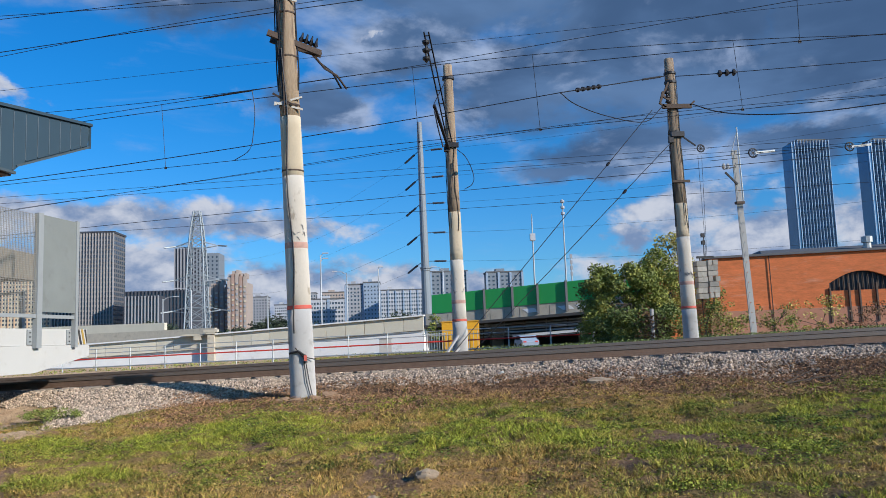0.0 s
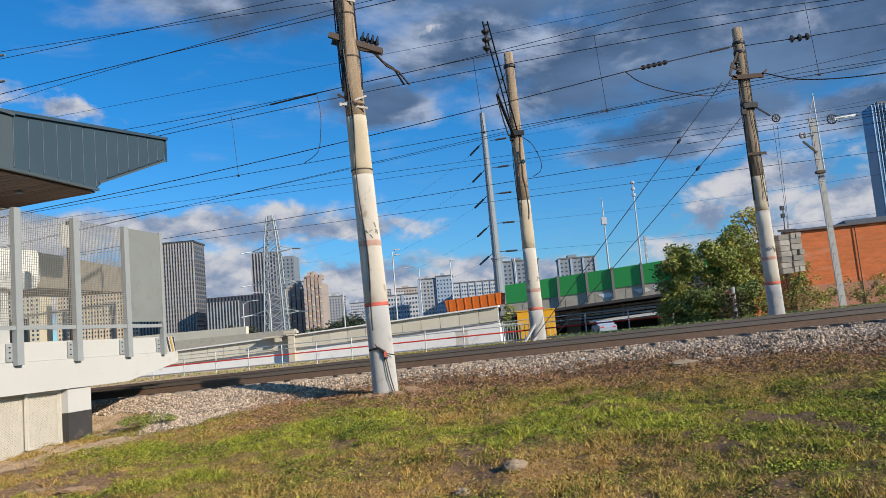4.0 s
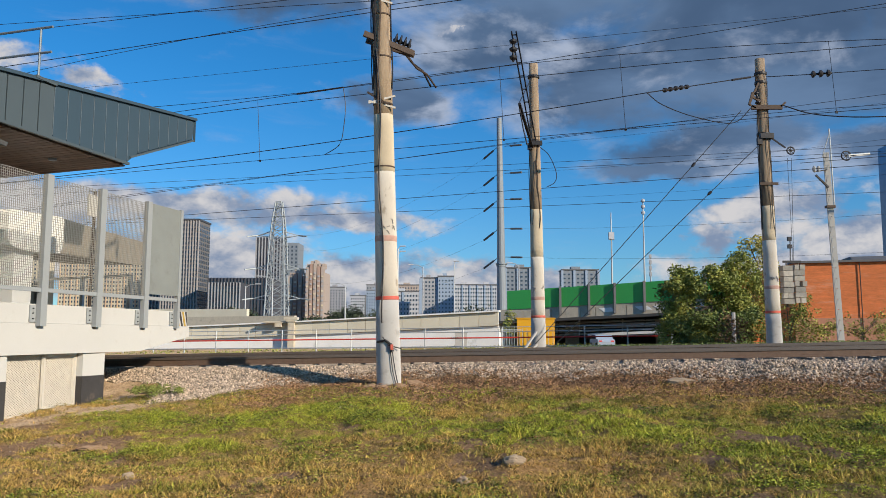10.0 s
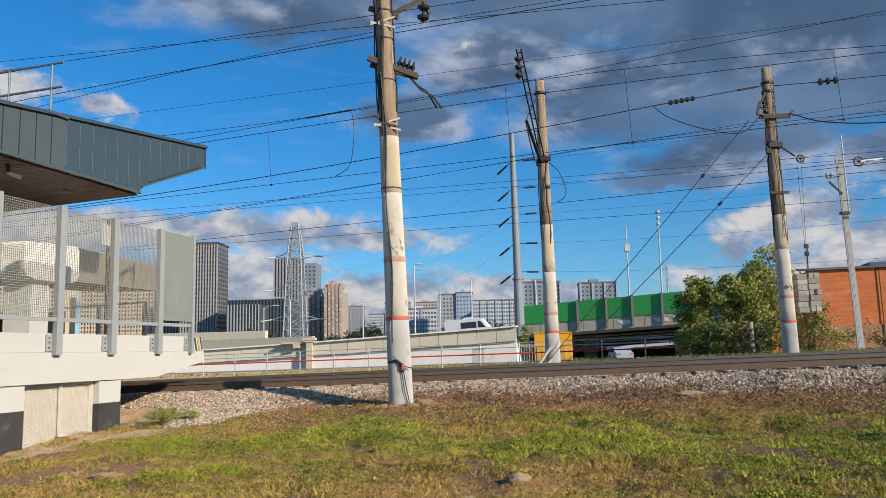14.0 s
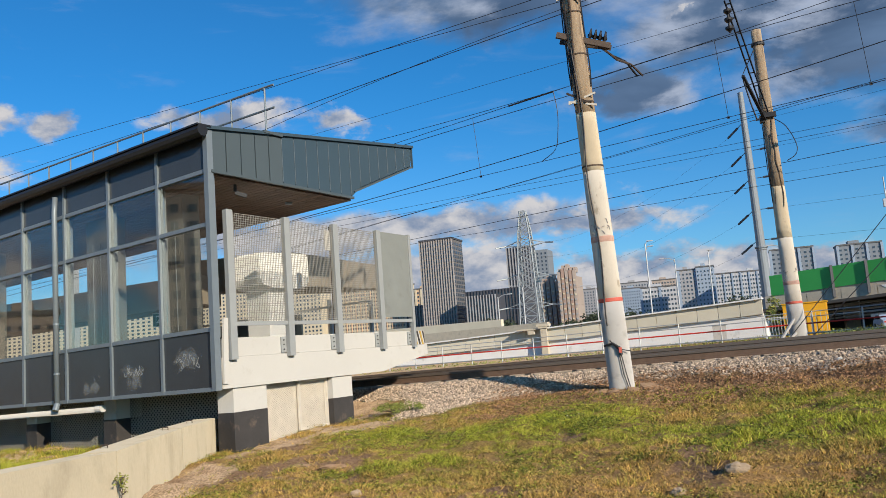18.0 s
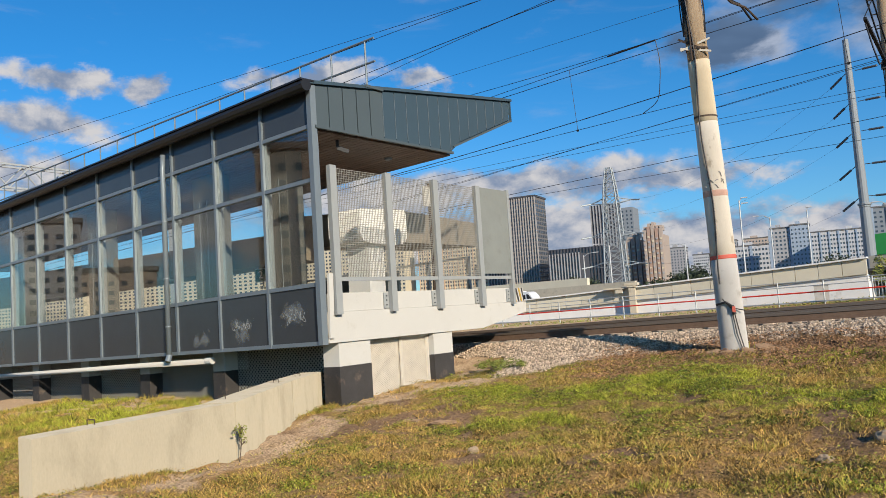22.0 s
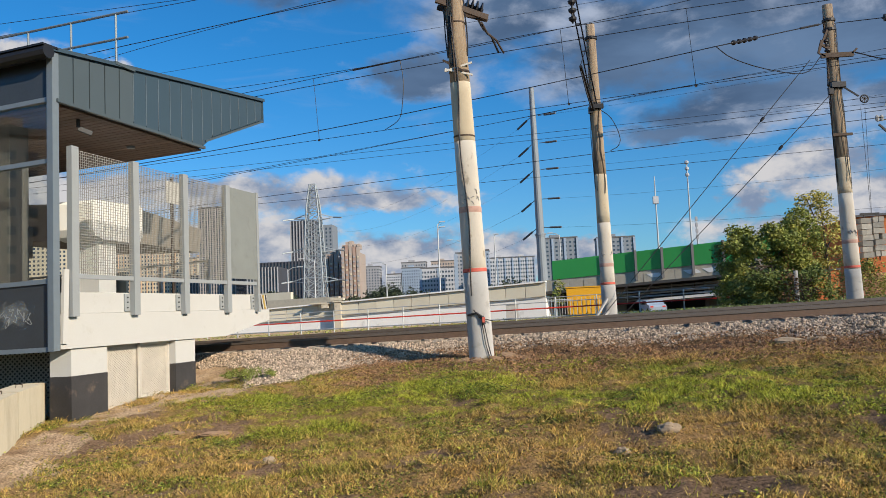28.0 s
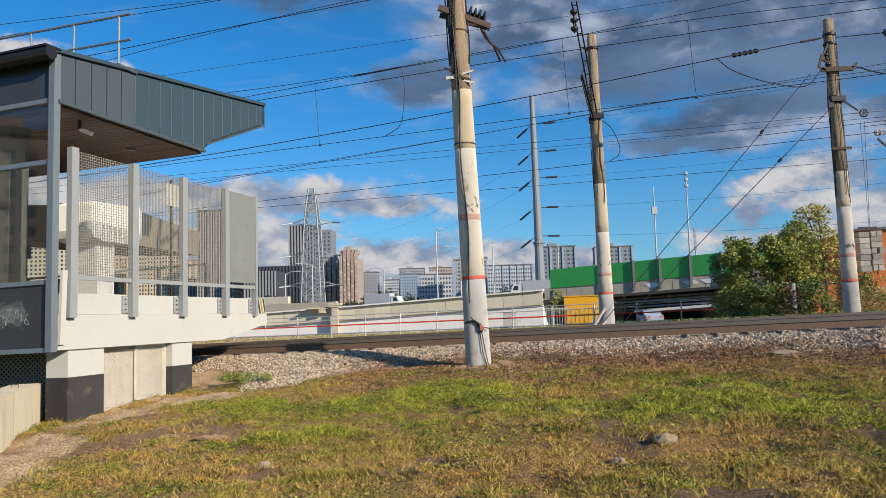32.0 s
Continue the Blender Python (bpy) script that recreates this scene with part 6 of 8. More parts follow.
def van(at, label):
    t = thing("van", (0, 0, 0), label, "van", "vans")
    prof = [(-2.7, 0.4), (-2.75, 2.2), (-2.6, 2.4), (1.0, 2.4), (1.35, 2.25), (2.05, 1.35), (2.75, 1.1), (2.8, 0.4)]
    part("body", Geo().prism([(x, -0.95, z) for x, z in prof], (0, 1.9, 0)), "vanwhite", t)
    part("window", Geo().prism([(1.0, -0.96, 1.35), (1.0, -0.96, 2.05), (1.3, -0.96, 2.05), (1.85, -0.96, 1.35)], (0, 1.92, 0)), "carglass", t)
    part("window", Geo().prism([(-0.9, -0.96, 1.35), (-0.9, -0.96, 2.0), (0.85, -0.96, 2.0), (0.85, -0.96, 1.35)], (0, 1.92, 0)), "carglass", t)
    part("roof_hatch", Geo().box((-0.3, 0, 2.47), (0.9, 0.8, 0.14)), "vanwhite", t)
    for x in (-1.7, 1.75):
        for y in (-0.88, 0.88):
            wheel(t, x, y, 0.36, 0.36)
    t.location = at
    return t


def truck(at, body, label, box=True, cab="vanwhite"):
    t = thing("truck", (0, 0, 0), label, "truck", "trucks")
    if box:
        part("cargo_box", Geo().box((-1.2, 0, 2.15), (6.2, 2.4, 2.3)), body, t)
    else:
        part("cargo_box", Geo().prism([(-4.3, -1.2, 1.1), (-4.5, -1.2, 2.5), (1.6, -1.2, 2.5), (1.4, -1.2, 1.1)], (0, 2.4, 0)), body, t)
        for i in range(7):
            part("rib", Geo().box((-4.0 + i * 0.85, -1.22, 1.85), (0.1, 0.08, 1.3)), body, t)
    part("cab", Geo().prism([(2.1, -1.15, 0.6), (2.1, -1.15, 2.7), (3.6, -1.15, 2.7), (4.1, -1.15, 1.7), (4.2, -1.15, 0.6)], (0, 2.3, 0)), cab, t)
    part("window", Geo().prism([(2.7, -1.16, 1.7), (2.7, -1.16, 2.45), (3.45, -1.16, 2.45), (3.8, -1.16, 1.7)], (0, 2.32, 0)), "carglass", t)
    part("chassis", Geo().box((-0.3, 0, 0.75), (8.2, 1.0, 0.3)), "dark", t)
    for x in (-3.2, -2.1, 3.1):
        for y in (-1.0, 1.0):
            wheel(t, x, y, 0.5, 0.5)
    t.location = at
    return t


parked = car((11.3, 66.0, 0.72), "carpale", "parked pale blue car with red tail lights under the overpass", 92)
parked.scale = (0.85, 0.8, 0.8)


# ---------------- brick works hall ----------------
def bk(s, z, d=0.0):
    """A point on the brick front: s metres along it, z up, d out of the wall."""
    return Vector((25 + s + 0.2 * -d, 57 - 0.2 * s - d, z))


bh = thing("brick_building", (30, 56, 1.4), "long red-brown brick industrial hall with an arched window", "building")
g = Geo()
# the front, with an opening for the arch
ARC = [(7.0 + 4.6 * k / 10, 4.45 + 1.25 * math.sin(math.pi * (0.10 + 0.8 * k / 10))) for k in range(11)]
for poly in ([bk(-1.3, 0.5), bk(6.4, 0.5), bk(6.4, 7.12), bk(-1.3, 7.03)], [bk(6.4, 5.9), bk(12.4, 5.9), bk(12.4, 7.2), bk(6.4, 7.12)],
             [bk(6.4, 0.5), bk(12.4, 0.5), bk(12.4, 4.3), bk(6.4, 4.3)], [bk(12.4, 0.5), bk(34, 0.5), bk(34, 7.35), bk(12.4, 7.2)]):
    part("wall", Geo().prism(poly, (0.1, 0.5, 0)), "brick", bh, "sunlit orange-red brick front")
g = Geo().prism([bk(-1.3, 0.5), bk(-1.3, 7.03), Vector((20.3, 61.8, 6.2)), Vector((20.3, 61.8, 0.5))], (0.35, 0.35, 0))
part("side_wall", g, "brick", bh, "shaded brick side wall")
g = Geo()
top = [bk(s, z) for s, z in ARC]
g.prism([bk(6.4, 4.3), bk(6.4, 5.9)] + [bk(7.0, 5.9)] + top[:1] + [bk(7.0, 4.3)], (0.1, 0.45, 0))
for (a, za), (b, zb) in zip(ARC, ARC[1:]):
    g.prism([bk(a, za), bk(a, 5.9), bk(b, 5.9), bk(b, zb)], (0.1, 0.45, 0))
g.prism([bk(11.6, 4.3), bk(11.6, 5.9), bk(12.4, 5.9), bk(12.4, 4.3)], (0.1, 0.45, 0))
part("arch_wall", g, "brick", bh)
part("arch_glazing", Geo().prism([bk(6.9, 4.3, -0.3), bk(11.6, 4.3, -0.3), bk(11.6, 5.85, -0.3), bk(6.9, 5.85, -0.3)], (0.02, 0.1, 0)), "dark", bh, "dark glazed arch")
for k in range(14):
    s = 7.1 + k * 0.33
    part("glazing_bar", Geo().bar(bk(s, 4.3, -0.22), bk(s, 5.6, -0.22), 0.04, 0.06), "rust", bh)
for s in (7.0, 8.3, 9.0, 10.15, 11.1, 12.2):
    part("rust_post", Geo().bar(bk(s, 2.0, 0.06), bk(s, 4.5 + (0.3 if s > 8 else 0), 0.06), 0.12, 0.16), "rust", bh, "rusty vertical stanchion")
part("plinth", Geo().prism([bk(-1.35, 0.5, 0.05), bk(34, 0.5, 0.05), bk(34, 3.2, 0.05), bk(-1.35, 3.09, 0.05)], (0.01, 0.045, 0)), "brickdark", bh, "plastered brown lower band")
part("roof_edge", Geo().prism([bk(-1.5, 7.03, 0.25), bk(34, 7.35, 0.25), bk(34, 7.55, 0.25), bk(-1.5, 7.18, 0.25)], (0.3, 1.4, 0)), "roofgrey", bh)
part("roof", Geo().prism([bk(2.8, 7.2, -0.8), bk(34, 7.5, -0.8), bk(34, 8.0, -3), bk(3.2, 7.75, -3)], (0.5, 2.5, 0)), "roofgrey", bh)
part("downpipe", Geo().tube([bk(3.0, 7.1, 0.1), bk(3.05, 1.5, 0.1)], 0.035, 6), "rust", bh)
for s, h in ((10.2, 0.9), (12.3, 1.1)):
    part("vent", Geo().lathe(bk(s, 7.4, -1.0), (0, 0, 1), [(0, 0.28), (0.4, 0.28), (0.42, 0.4), (0.4 + h * 0.5, 0.4), (0.45 + h * 0.5, 0.1)], 10), "galv", bh)
part("small_window", Geo().prism([(21.7, 59.6, 3.6), (21.3, 60.1, 3.6), (21.3, 60.1, 4.7), (21.5, 59.9, 4.95), (21.7, 59.6, 4.7)], (-0.06, -0.06, 0)), "dark", bh)
lw = thing("low_brick_wall", (18, 47, 1.4), "low crumbling brick wall with a tin coping", "wall")
part("wall", Geo().prism([(15.8, 47.4, 1.0), (18.4, 46.8, 1.0), (18.4, 46.8, 3.1), (15.8, 47.4, 3.0)], (0.1, 0.4, 0)), "brick", lw)
part("coping", Geo().prism([(15.6, 47.3, 3.02), (18.5, 46.7, 3.12), (18.5, 46.7, 3.21), (15.6, 47.3, 3.11)], (0.2, 0.6, 0)), "roofgrey", lw)


# ---------------- far buildings ----------------
def slab(name, x0, x1, y, z1, depth, wall, label, cols, rows, win_w, win_h, strips=None, z0=0.4, side=0.0, top=True, cat="building", colz=None):
    """A block facing the tracks: wall, windows as separate recesses on the front and, if side, on its sunny end."""
    t = thing(name, ((x0 + x1) / 2, y, z0), label, cat, "far buildings")
    part("wall", Geo().box(((x0 + x1) / 2, y + depth / 2, (z0 + z1) / 2), (x1 - x0, depth, z1 - z0)), wall, t)
    g = Geo()
    zlo = colz if colz is not None else z0 + 3
    if cols:
        cw, rh = (x1 - x0) / cols, (z1 - 1.5 - zlo) / rows
        wins = [(x0 + cw * (i + 0.5), y - 0.05, zlo + rh * (j + 0.5)) for i in range(cols) for j in range(rows)]
        if len(wins) > 330:
            for p in wins:
                g.box(p, (cw * win_w, 0.3, rh * win_h))
            tagged(part("window_grid", g, "farglass", t, "rows of dark windows"), "", "", "", "stuff")
        else:
            first = part("window", Geo().box(wins[0], (cw * win_w, 0.3, rh * win_h)), "farglass", t)
            for p in wins[1:]:
                ob = new("window", first.data)
                ob.parent = t
                ob.location = Vector(p) - Vector(wins[0])
    if strips:
        mat, n, wd, pr_ = strips
        for i in range(n + 1):
            xx = x0 + (x1 - x0) * i / n
            part("strip", Geo().box((xx, y - pr_, (z0 + z1) / 2), (wd, 2 * pr_ + 0.6, z1 - z0)), mat, t)
    if side:
        g = Geo()
        n = max(2, int(depth / 3.5))
        rh = (z1 - 1.5 - zlo) / rows
        for i in range(n):
            for j in range(rows):
                g.box((x1 + 0.05, y + depth * (i + 0.5) / n, zlo + rh * (j + 0.5)), (0.3, depth / n * win_w, rh * win_h))
        tagged(part("side_window_grid", g, "farglass", t), "", "", "", "stuff")
    if top:
        part("parapet", Geo().box(((x0 + x1) / 2, y + depth / 2, z1 + 0.5), (x1 - x0 + 1, depth + 1, 1.0)), "roofgrey", t)
        part("lift_house", Geo().box(((x0 * 0.6 + x1 * 0.4), y + depth / 2, z1 + 2), ((x1 - x0) * 0.25, depth * 0.5, 2.6)), wall, t)
    return t


slab("apartment_tower", -192.5, -169.5, 500, 74.0, 22, "tw_mid", "tall dark brown apartment tower with pale vertical strips", 13, 24, 0.62, 0.62, ("tw_pale", 13, 0.6, 0.25), side=1, top=False)
part("parapet", Geo().box((-181, 511, 74.6), (24, 23, 1.2)), "tw_dark", bpy.data.objects["apartment_tower"])
slab("apartment_tower", -159, -140.5, 600, 75.5, 20, "tw_dark", "tall dark apartment tower with pale vertical strips", 0, 1, 0, 0, ("fc_grey", 8, 0.75, 0.25), top=False)
slab("apartment_tower", -140.5, -128, 606, 72.0, 20, "fc_slate", "plain slate-grey wing of a tall apartment tower", 4, 22, 0.35, 0.5, top=False)
slab("office_block", -156, -119, 480, 36.0, 30, "tw_dark", "dark brown office block", 18, 8, 0.35, 0.75, ("tw_dark", 18, 0.5, 0.3), top=False)
slab("office_block", -136, -119.5, 420, 29.2, 20, "tw_dark", "low dark office block with pale grid facade", 10, 6, 0.45, 0.8, ("fc_grey", 10, 0.4, 0.3), top=False)
def stepped_block(x0, x1, y, z1, n, label, seed):
    """A brick block whose bays step up to the middle, with balconies and roof turrets."""
    r = random.Random(seed)
    t = slab("apartment_block", x0, x1, y, z1 - 6, 20, "fc_brown", label, n * 2, 13, 0.4, 0.4, top=False)
    w = (x1 - x0) / n
    for i in range(n):
        a = x0 + w * i
        h = z1 - 6 + (2.0 + 3.6 * math.sin(math.pi * (i + 0.5) / n)) * r.uniform(0.7, 1.1)
        part("bay", Geo().box((a + w / 2, y - 0.6, h / 2 + 0.4), (w * 0.8, 3.0, h)), "fc_rust" if i % 2 else "fc_brown", t, "projecting brick bay")
        part("turret", Geo().box((a + w / 2, y + 5, h + 1.0), (w * r.uniform(0.4, 0.8), 8, 3.2)), "fc_brown", t)
        for j in range(12):
            part("balcony", Geo().box((a + w * 0.5, y - 2.3, 5 + j * (h - 8) / 12), (w * 0.5, 0.8, 1.1)), "fc_cream" if (i + j) % 3 == 0 else "fc_grey", t)
    return t


stepped_block(-117, -104, 525, 43.5, 4, "stepped tan brick apartment block", 3)
stepped_block(-103.5, -91, 515, 48.0, 5, "stepped tan brick apartment block with set-back top", 5)
slab("apartment_block", -139, -122, 800, 49.0, 18, "fc_grey", "pale grey panel apartment tower", 6, 16, 0.4, 0.5, side=1)
slab("apartment_block", -115, -100, 800, 40.5, 16, "fc_white", "white panel apartment block", 8, 13, 0.5, 0.45)
slab("apartment_block", -99, -78, 800, 46, 16, "fc_blue", "blue-grey panel apartment block", 9, 14, 0.4, 0.45)
slab("apartment_block", -112, -84, 905, 58, 16, "fc_grey", "grey panel apartment block behind", 9, 16, 0.4, 0.5)
slab("apartment_block", -78, -50, 905, 58, 16, "fc_brown", "brown brick apartment block behind", 9, 16, 0.4, 0.5)
slab("apartment_block", -70, -38.5, 700, 39.5, 14, "fc_white", "white panel apartment block with blue end wall", 12, 9, 0.55, 0.45, strips=("fc_blue", 2, 2.2, 0.2))
slab("apartment_block", -36, -22, 652, 48.0, 16, "fc_grey", "blue and grey panel apartment tower", 5, 14, 0.45, 0.45, strips=("fc_blue", 1, 3.0, 0.2))
slab("apartment_block", -22, -8.8, 650, 49.2, 18, "fc_blue", "blue and grey panel apartment tower", 5, 14, 0.35, 0.4)
slab("apartment_block", -9, 11, 700, 45.5, 14, "fc_white", "white panel apartment block with blue balconies", 9, 12, 0.55, 0.45, strips=("fc_blue", 3, 1.2, 0.2))
slab("apartment_block", 11.2, 30, 702, 45.5, 14, "fc_white", "white panel apartment block with blue balconies", 9, 12, 0.55, 0.45, strips=("fc_blue", 3, 1.2, 0.2))
slab("apartment_block", 30.5, 58, 600, 52.0, 18, "fc_slate", "grey panel apartment tower above the green barrier", 8, 15, 0.45, 0.4, strips=("fc_blue", 3, 1.6, 0.3))
slab("apartment_block", 73, 100, 600, 50.5, 18, "fc_slate", "grey panel apartment tower above the green barrier", 8, 15, 0.45, 0.4, strips=("fc_blue", 3, 1.6, 0.3))
# cream and peach blocks seen past the platform
slab("apartment_block", -250, -225, 620, 52, 20, "fc_peach", "peach apartment block in the sun", 9, 15, 0.5, 0.5, strips=("fc_cream", 5, 1.5, 0.3))
slab("apartment_block", -330, -262, 640, 60, 20, "fc_cream", "cream apartment block in the sun", 28, 17, 0.45, 0.5, strips=("fc_peach", 14, 0.8, 0.3))
slab("apartment_block", -480, -345, 640, 75, 20, "fc_cream", "long cream apartment block in the sun", 36, 20, 0.45, 0.5)
slab("apartment_block", -640, -430, 560, 62, 20, "fc_cream", "long cream apartment block in the sun", 36, 18, 0.45, 0.5)
slab("apartment_block", -960, -665, 560, 66, 20, "fc_cream", "long cream apartment block in the sun", 60, 18, 0.45, 0.5)
slab("office_block", -222, -196, 540, 34, 20, "tw_dark", "dark office block with pale strips", 12, 9, 0.5, 0.6, strips=("tw_pale", 12, 0.6, 0.3), top=False)


def skyscraper(x0, x1, y, z1):
    t = thing("glass_skyscraper", ((x0 + x1) / 2, y, 0), "blue glass office skyscraper with pale vertical fins", "skyscraper", "skyscrapers")
    part("core", Geo().box(((x0 + x1) / 2, y + 8.5, z1 / 2), (x1 - x0, 16, z1 - 4)), "skyglass", t)
    part("corner_slab", Geo().box((x0 + 1, y - 1.2, z1 / 2 - 2), (2, 2.6, z1 - 3)), "skyglass", t)
    n = 11
    for i in range(n + 1):
        part("fin", Geo().box((x0 + 2.6 + (x1 - x0 - 2.8) * i / n, y - 1.5, z1 / 2), (0.38, 3, z1)), "skyfin", t)
    part("edge_strip", Geo().box((x0 - 0.3, y - 2.6, z1 / 2 - 1), (0.7, 0.7, z1 - 1)), "skyfin", t)
    part("edge_strip", Geo().box((x0 + 2.4, y - 2.8, z1 / 2 - 1), (0.7, 0.7, z1 - 1)), "skyfin", t)
    for k in range(42):
        part("floor_band", Geo().box(((x0 + 2 + x1) / 2, y - 0.6, 30 + k * (z1 - 36) / 41), (x1 - x0 - 2.4, 1.4, (1.3 if 18 < k < 26 else 0.75) if k % 2 else 0.5)), "skyfin", t)
    part("crown", Geo().box(((x0 + x1) / 2 + 3, y + 10, z1 - 1), (x1 - x0 - 8, 18, 6)), "roofgrey", t)


skyscraper(372, 407, 700, 172)
skyscraper(449, 490, 706, 173)
# housing behind the viewer, mirrored in the shelter's glass
for cx_, cy_, w_, h_, turn_, mat_, cols_, rows_, lab_ in ((-107.7, -35.8, 19, 28.5, 115, "fc_brown", 7, 9, "tan brick apartment block behind the lawn"), (-124, -68, 24, 23, 122, "fc_brown", 8, 7, "lower tan brick apartment block behind the lawn"),
                                               (-166.7, -6, 10, 24, 97.5, "fc_grey", 4, 9, "narrow grey apartment tower behind the lawn"), (-178, -20, 16, 15, 99, "fc_brown", 6, 5, "low brick apartment block behind the lawn")):
    slab("apartment_block", cx_ - w_ / 2, cx_ + w_ / 2, cy_, h_, 14, mat_, lab_, cols_, rows_, 0.4, 0.45).rotation_euler = (0, 0, radians(turn_))


# ---------------- overhead wires ----------------
def wire_line(name, off, coef, xa, xb, r, label, n=24):
    """A wire over the tracks: off metres beyond the near track's centre line, height a polynomial of x, straight on outside its range."""
    pts = []
    lo, hi = xa, xb
    def zz(x):
        xc = clamp(x, lo, hi)
        z = float(np.polyval(coef, xc))
        slope = float(np.polyval(np.polyder(np.array(coef)), xc))
        return z + slope * (x - xc)
    for x in np.linspace(-46, lo, 5)[:-1]:
        pts.append((float(x), axis_y(x) + off, zz(x)))
    for x in np.linspace(lo, hi, n):
        pts.append((float(x), axis_y(x) + off, zz(x)))
    for x in np.linspace(hi, 34, 5)[1:]:
        pts.append((float(x), axis_y(x) + off, zz(x)))
    t = thing("overhead_wire", pts[len(pts) // 2], label, "wire", "overhead wires")
    part("strand", Geo().tube(pts, r * 0.72, 5), "wire", t)
    return zz


LAB = "dark overhead line wire strung between the poles"
w_b = wire_line("messenger", -0.3, [-0.00079, 0.03846, 9.57], -12, 10, 0.014, LAB)
wire_line("messenger", -0.3, [-0.00385, 0.03614, 9.70], -11, 9, 0.010, LAB)
wire_line("feeder", -2.9, [-0.00062, -0.04765, 8.506], -10, -1, 0.009, LAB)
wire_line("feeder", -2.9, [-0.00005, 0.01065, 8.857], -10, 6, 0.010, LAB)
wire_line("contact", 0.0, [-0.00168, 0.03263, 7.655], -9, 10, 0.012, LAB)
wire_line("contact", 0.03, [0.004, 0.07, 7.95], -8, 2.5, 0.010, LAB)
w_m2 = wire_line("messenger", 4.3, [-0.0045, 0.045, 9.42], -3, 12, 0.013, LAB)
w_c2 = wire_line("contact", 4.3, [-0.0002, 0.03034, 7.281], -13, 12, 0.012, LAB)
wire_line("contact", 4.35, [-0.0047, 0.10636, 7.081], 2, 12, 0.010, LAB)
for off, coef, lo, hi, r in ((14, [-0.00014, 0.0344, 7.517], -13, 16, 0.016), (14.1, [0.0814, 9.37], -13, 3, 0.012), (14.2, [0.0027, 8.69], -17, 12, 0.011),
                             (14.4, [0.00488, 8.487], -16, 16, 0.011), (20, [0.00557, 7.845], -14, 19, 0.014), (4.3, [0.0166, 10.05], -13, -3, 0.008)):
    wire_line("line", off, coef, lo, hi, r, "thin distant overhead line wire")
# droppers between messenger and contact wire
for off, xs_, zt, zb in ((0.0, (8.8,), w_b, lambda x: -0.00168 * x * x + 0.03263 * x + 7.655), (4.3, (-6.5, 0.9, 4.2, 9.4), w_m2, w_c2)):
    for x in xs_:
        d = thing("dropper_wire", (x, axis_y(x) + off, zb(x)), "thin dropper wire hanging between two line wires", "wire", "dropper wires")
        part("strand", Geo().tube([(x, axis_y(x) + off - (0.3 if off == 0 else 0), zt(x)), (x + 0.12, axis_y(x) + off, zb(x))], 0.007, 4), "wire", d)
        part("clip", Geo().box((x + 0.12, axis_y(x) + off, zb(x)), (0.06, 0.04, 0.06)), "dark", d)
# splice in the far messenger wire with its slack jumper
sp = thing("wire_splice", (-4.5, 22.35, 9.05), "dark splice in a line wire with a slack jumper loop", "splice")
part("sleeve", Geo().tube([(x, axis_y(x) + 4.3, w_m2(x)) for x in (-5.23, -4.5, -3.75)], 0.026, 6), "dark", sp)
part("jumper", Geo().tube(smooth_line([(-3.75, axis_y(-3.75) + 4.3, w_m2(-3.75)), (-3.68, 22.2, 8.6), (-3.72, 22.22, 8.0), (-3.85, 22.26, 7.45), (-4.3, 22.31, 7.15)]), 0.012, 5), "wire", sp)
# anchored wire running into the anchor pole, with its insulator
an = thing("anchored_wire", (5.0, 21.2, 8.5), "anchored line wire with a porcelain insulator string", "wire")
pts = [(x, axis_y(x) + 4.8, 0.00148 * x * x + 0.09425 * x + 8.032) for x in np.linspace(-46, -14, 4)]
pts = [(x, axis_y(x) + 4.8, 6.99 + 0.05 * (x + 13.8)) for x in np.linspace(-46, -15, 4)] + [(x, axis_y(x) + 4.8, 0.00148 * x * x + 0.09425 * x + 8.032) for x in np.linspace(-13.8, 5.0, 14)]
part("strand", Geo().tube(pts, 0.013, 5), "wire", an)
e0, e1 = Vector(pts[-1]), along(P3, 10.75, -0.12, 10.2)
insulator(e0.lerp(e1, 0.12), e0.lerp(e1, 0.34), 5, 0.07, an)
part("strand", Geo().tube([e0, e0.lerp(e1, 0.12)], 0.016, 5).tube([e0.lerp(e1, 0.34), e1], 0.016, 5), "wire", an)
part("splice", Geo().tube([e0.lerp(e1, 0.72), e0.lerp(e1, 0.9)], 0.035, 6), "dark", an)
part("jumper", Geo().tube(smooth_line([e0, e0 + Vector((0.5, 0.3, -0.26)), e0 + Vector((1.6, 1.0, -0.42)), e0 + Vector((3.0, 1.9, -0.36)), along(P3, 10.75, -0.12, 9.1) + Vector((-0.4, -0.22, 0.0))]), 0.014, 5), "wire", an)
ja = along(P3, 10.75, -0.12, 9.1)
jm = thing("jumper_cable", ja + Vector((3, 0, -0.5)), "sagging dark jumper cable", "cable")
part("strand", Geo().tube(smooth_line([ja + Vector((0.55, -0.22, 0.05)), ja + Vector((1.6, -0.4, -0.32)), ja + Vector((3.4, -0.8, -0.5)), ja + Vector((6, -1.4, -0.42)), ja + Vector((12, -2.8, 0.1))]), 0.02, 5), "wire", jm)
rt = thing("anchored_wire", ja + Vector((3, 0, 1)), "tensioned wire with dark disc insulators", "wire")
a = along(P3, 10.75, -0.12, 10.15)
part("strand", Geo().tube([a, a + Vector((1.45, -0.3, -0.02))], 0.014, 5).tube([a + Vector((2.1, -0.45, -0.02)), a + Vector((20, -4.4, 0.0))], 0.012, 5), "wire", rt)
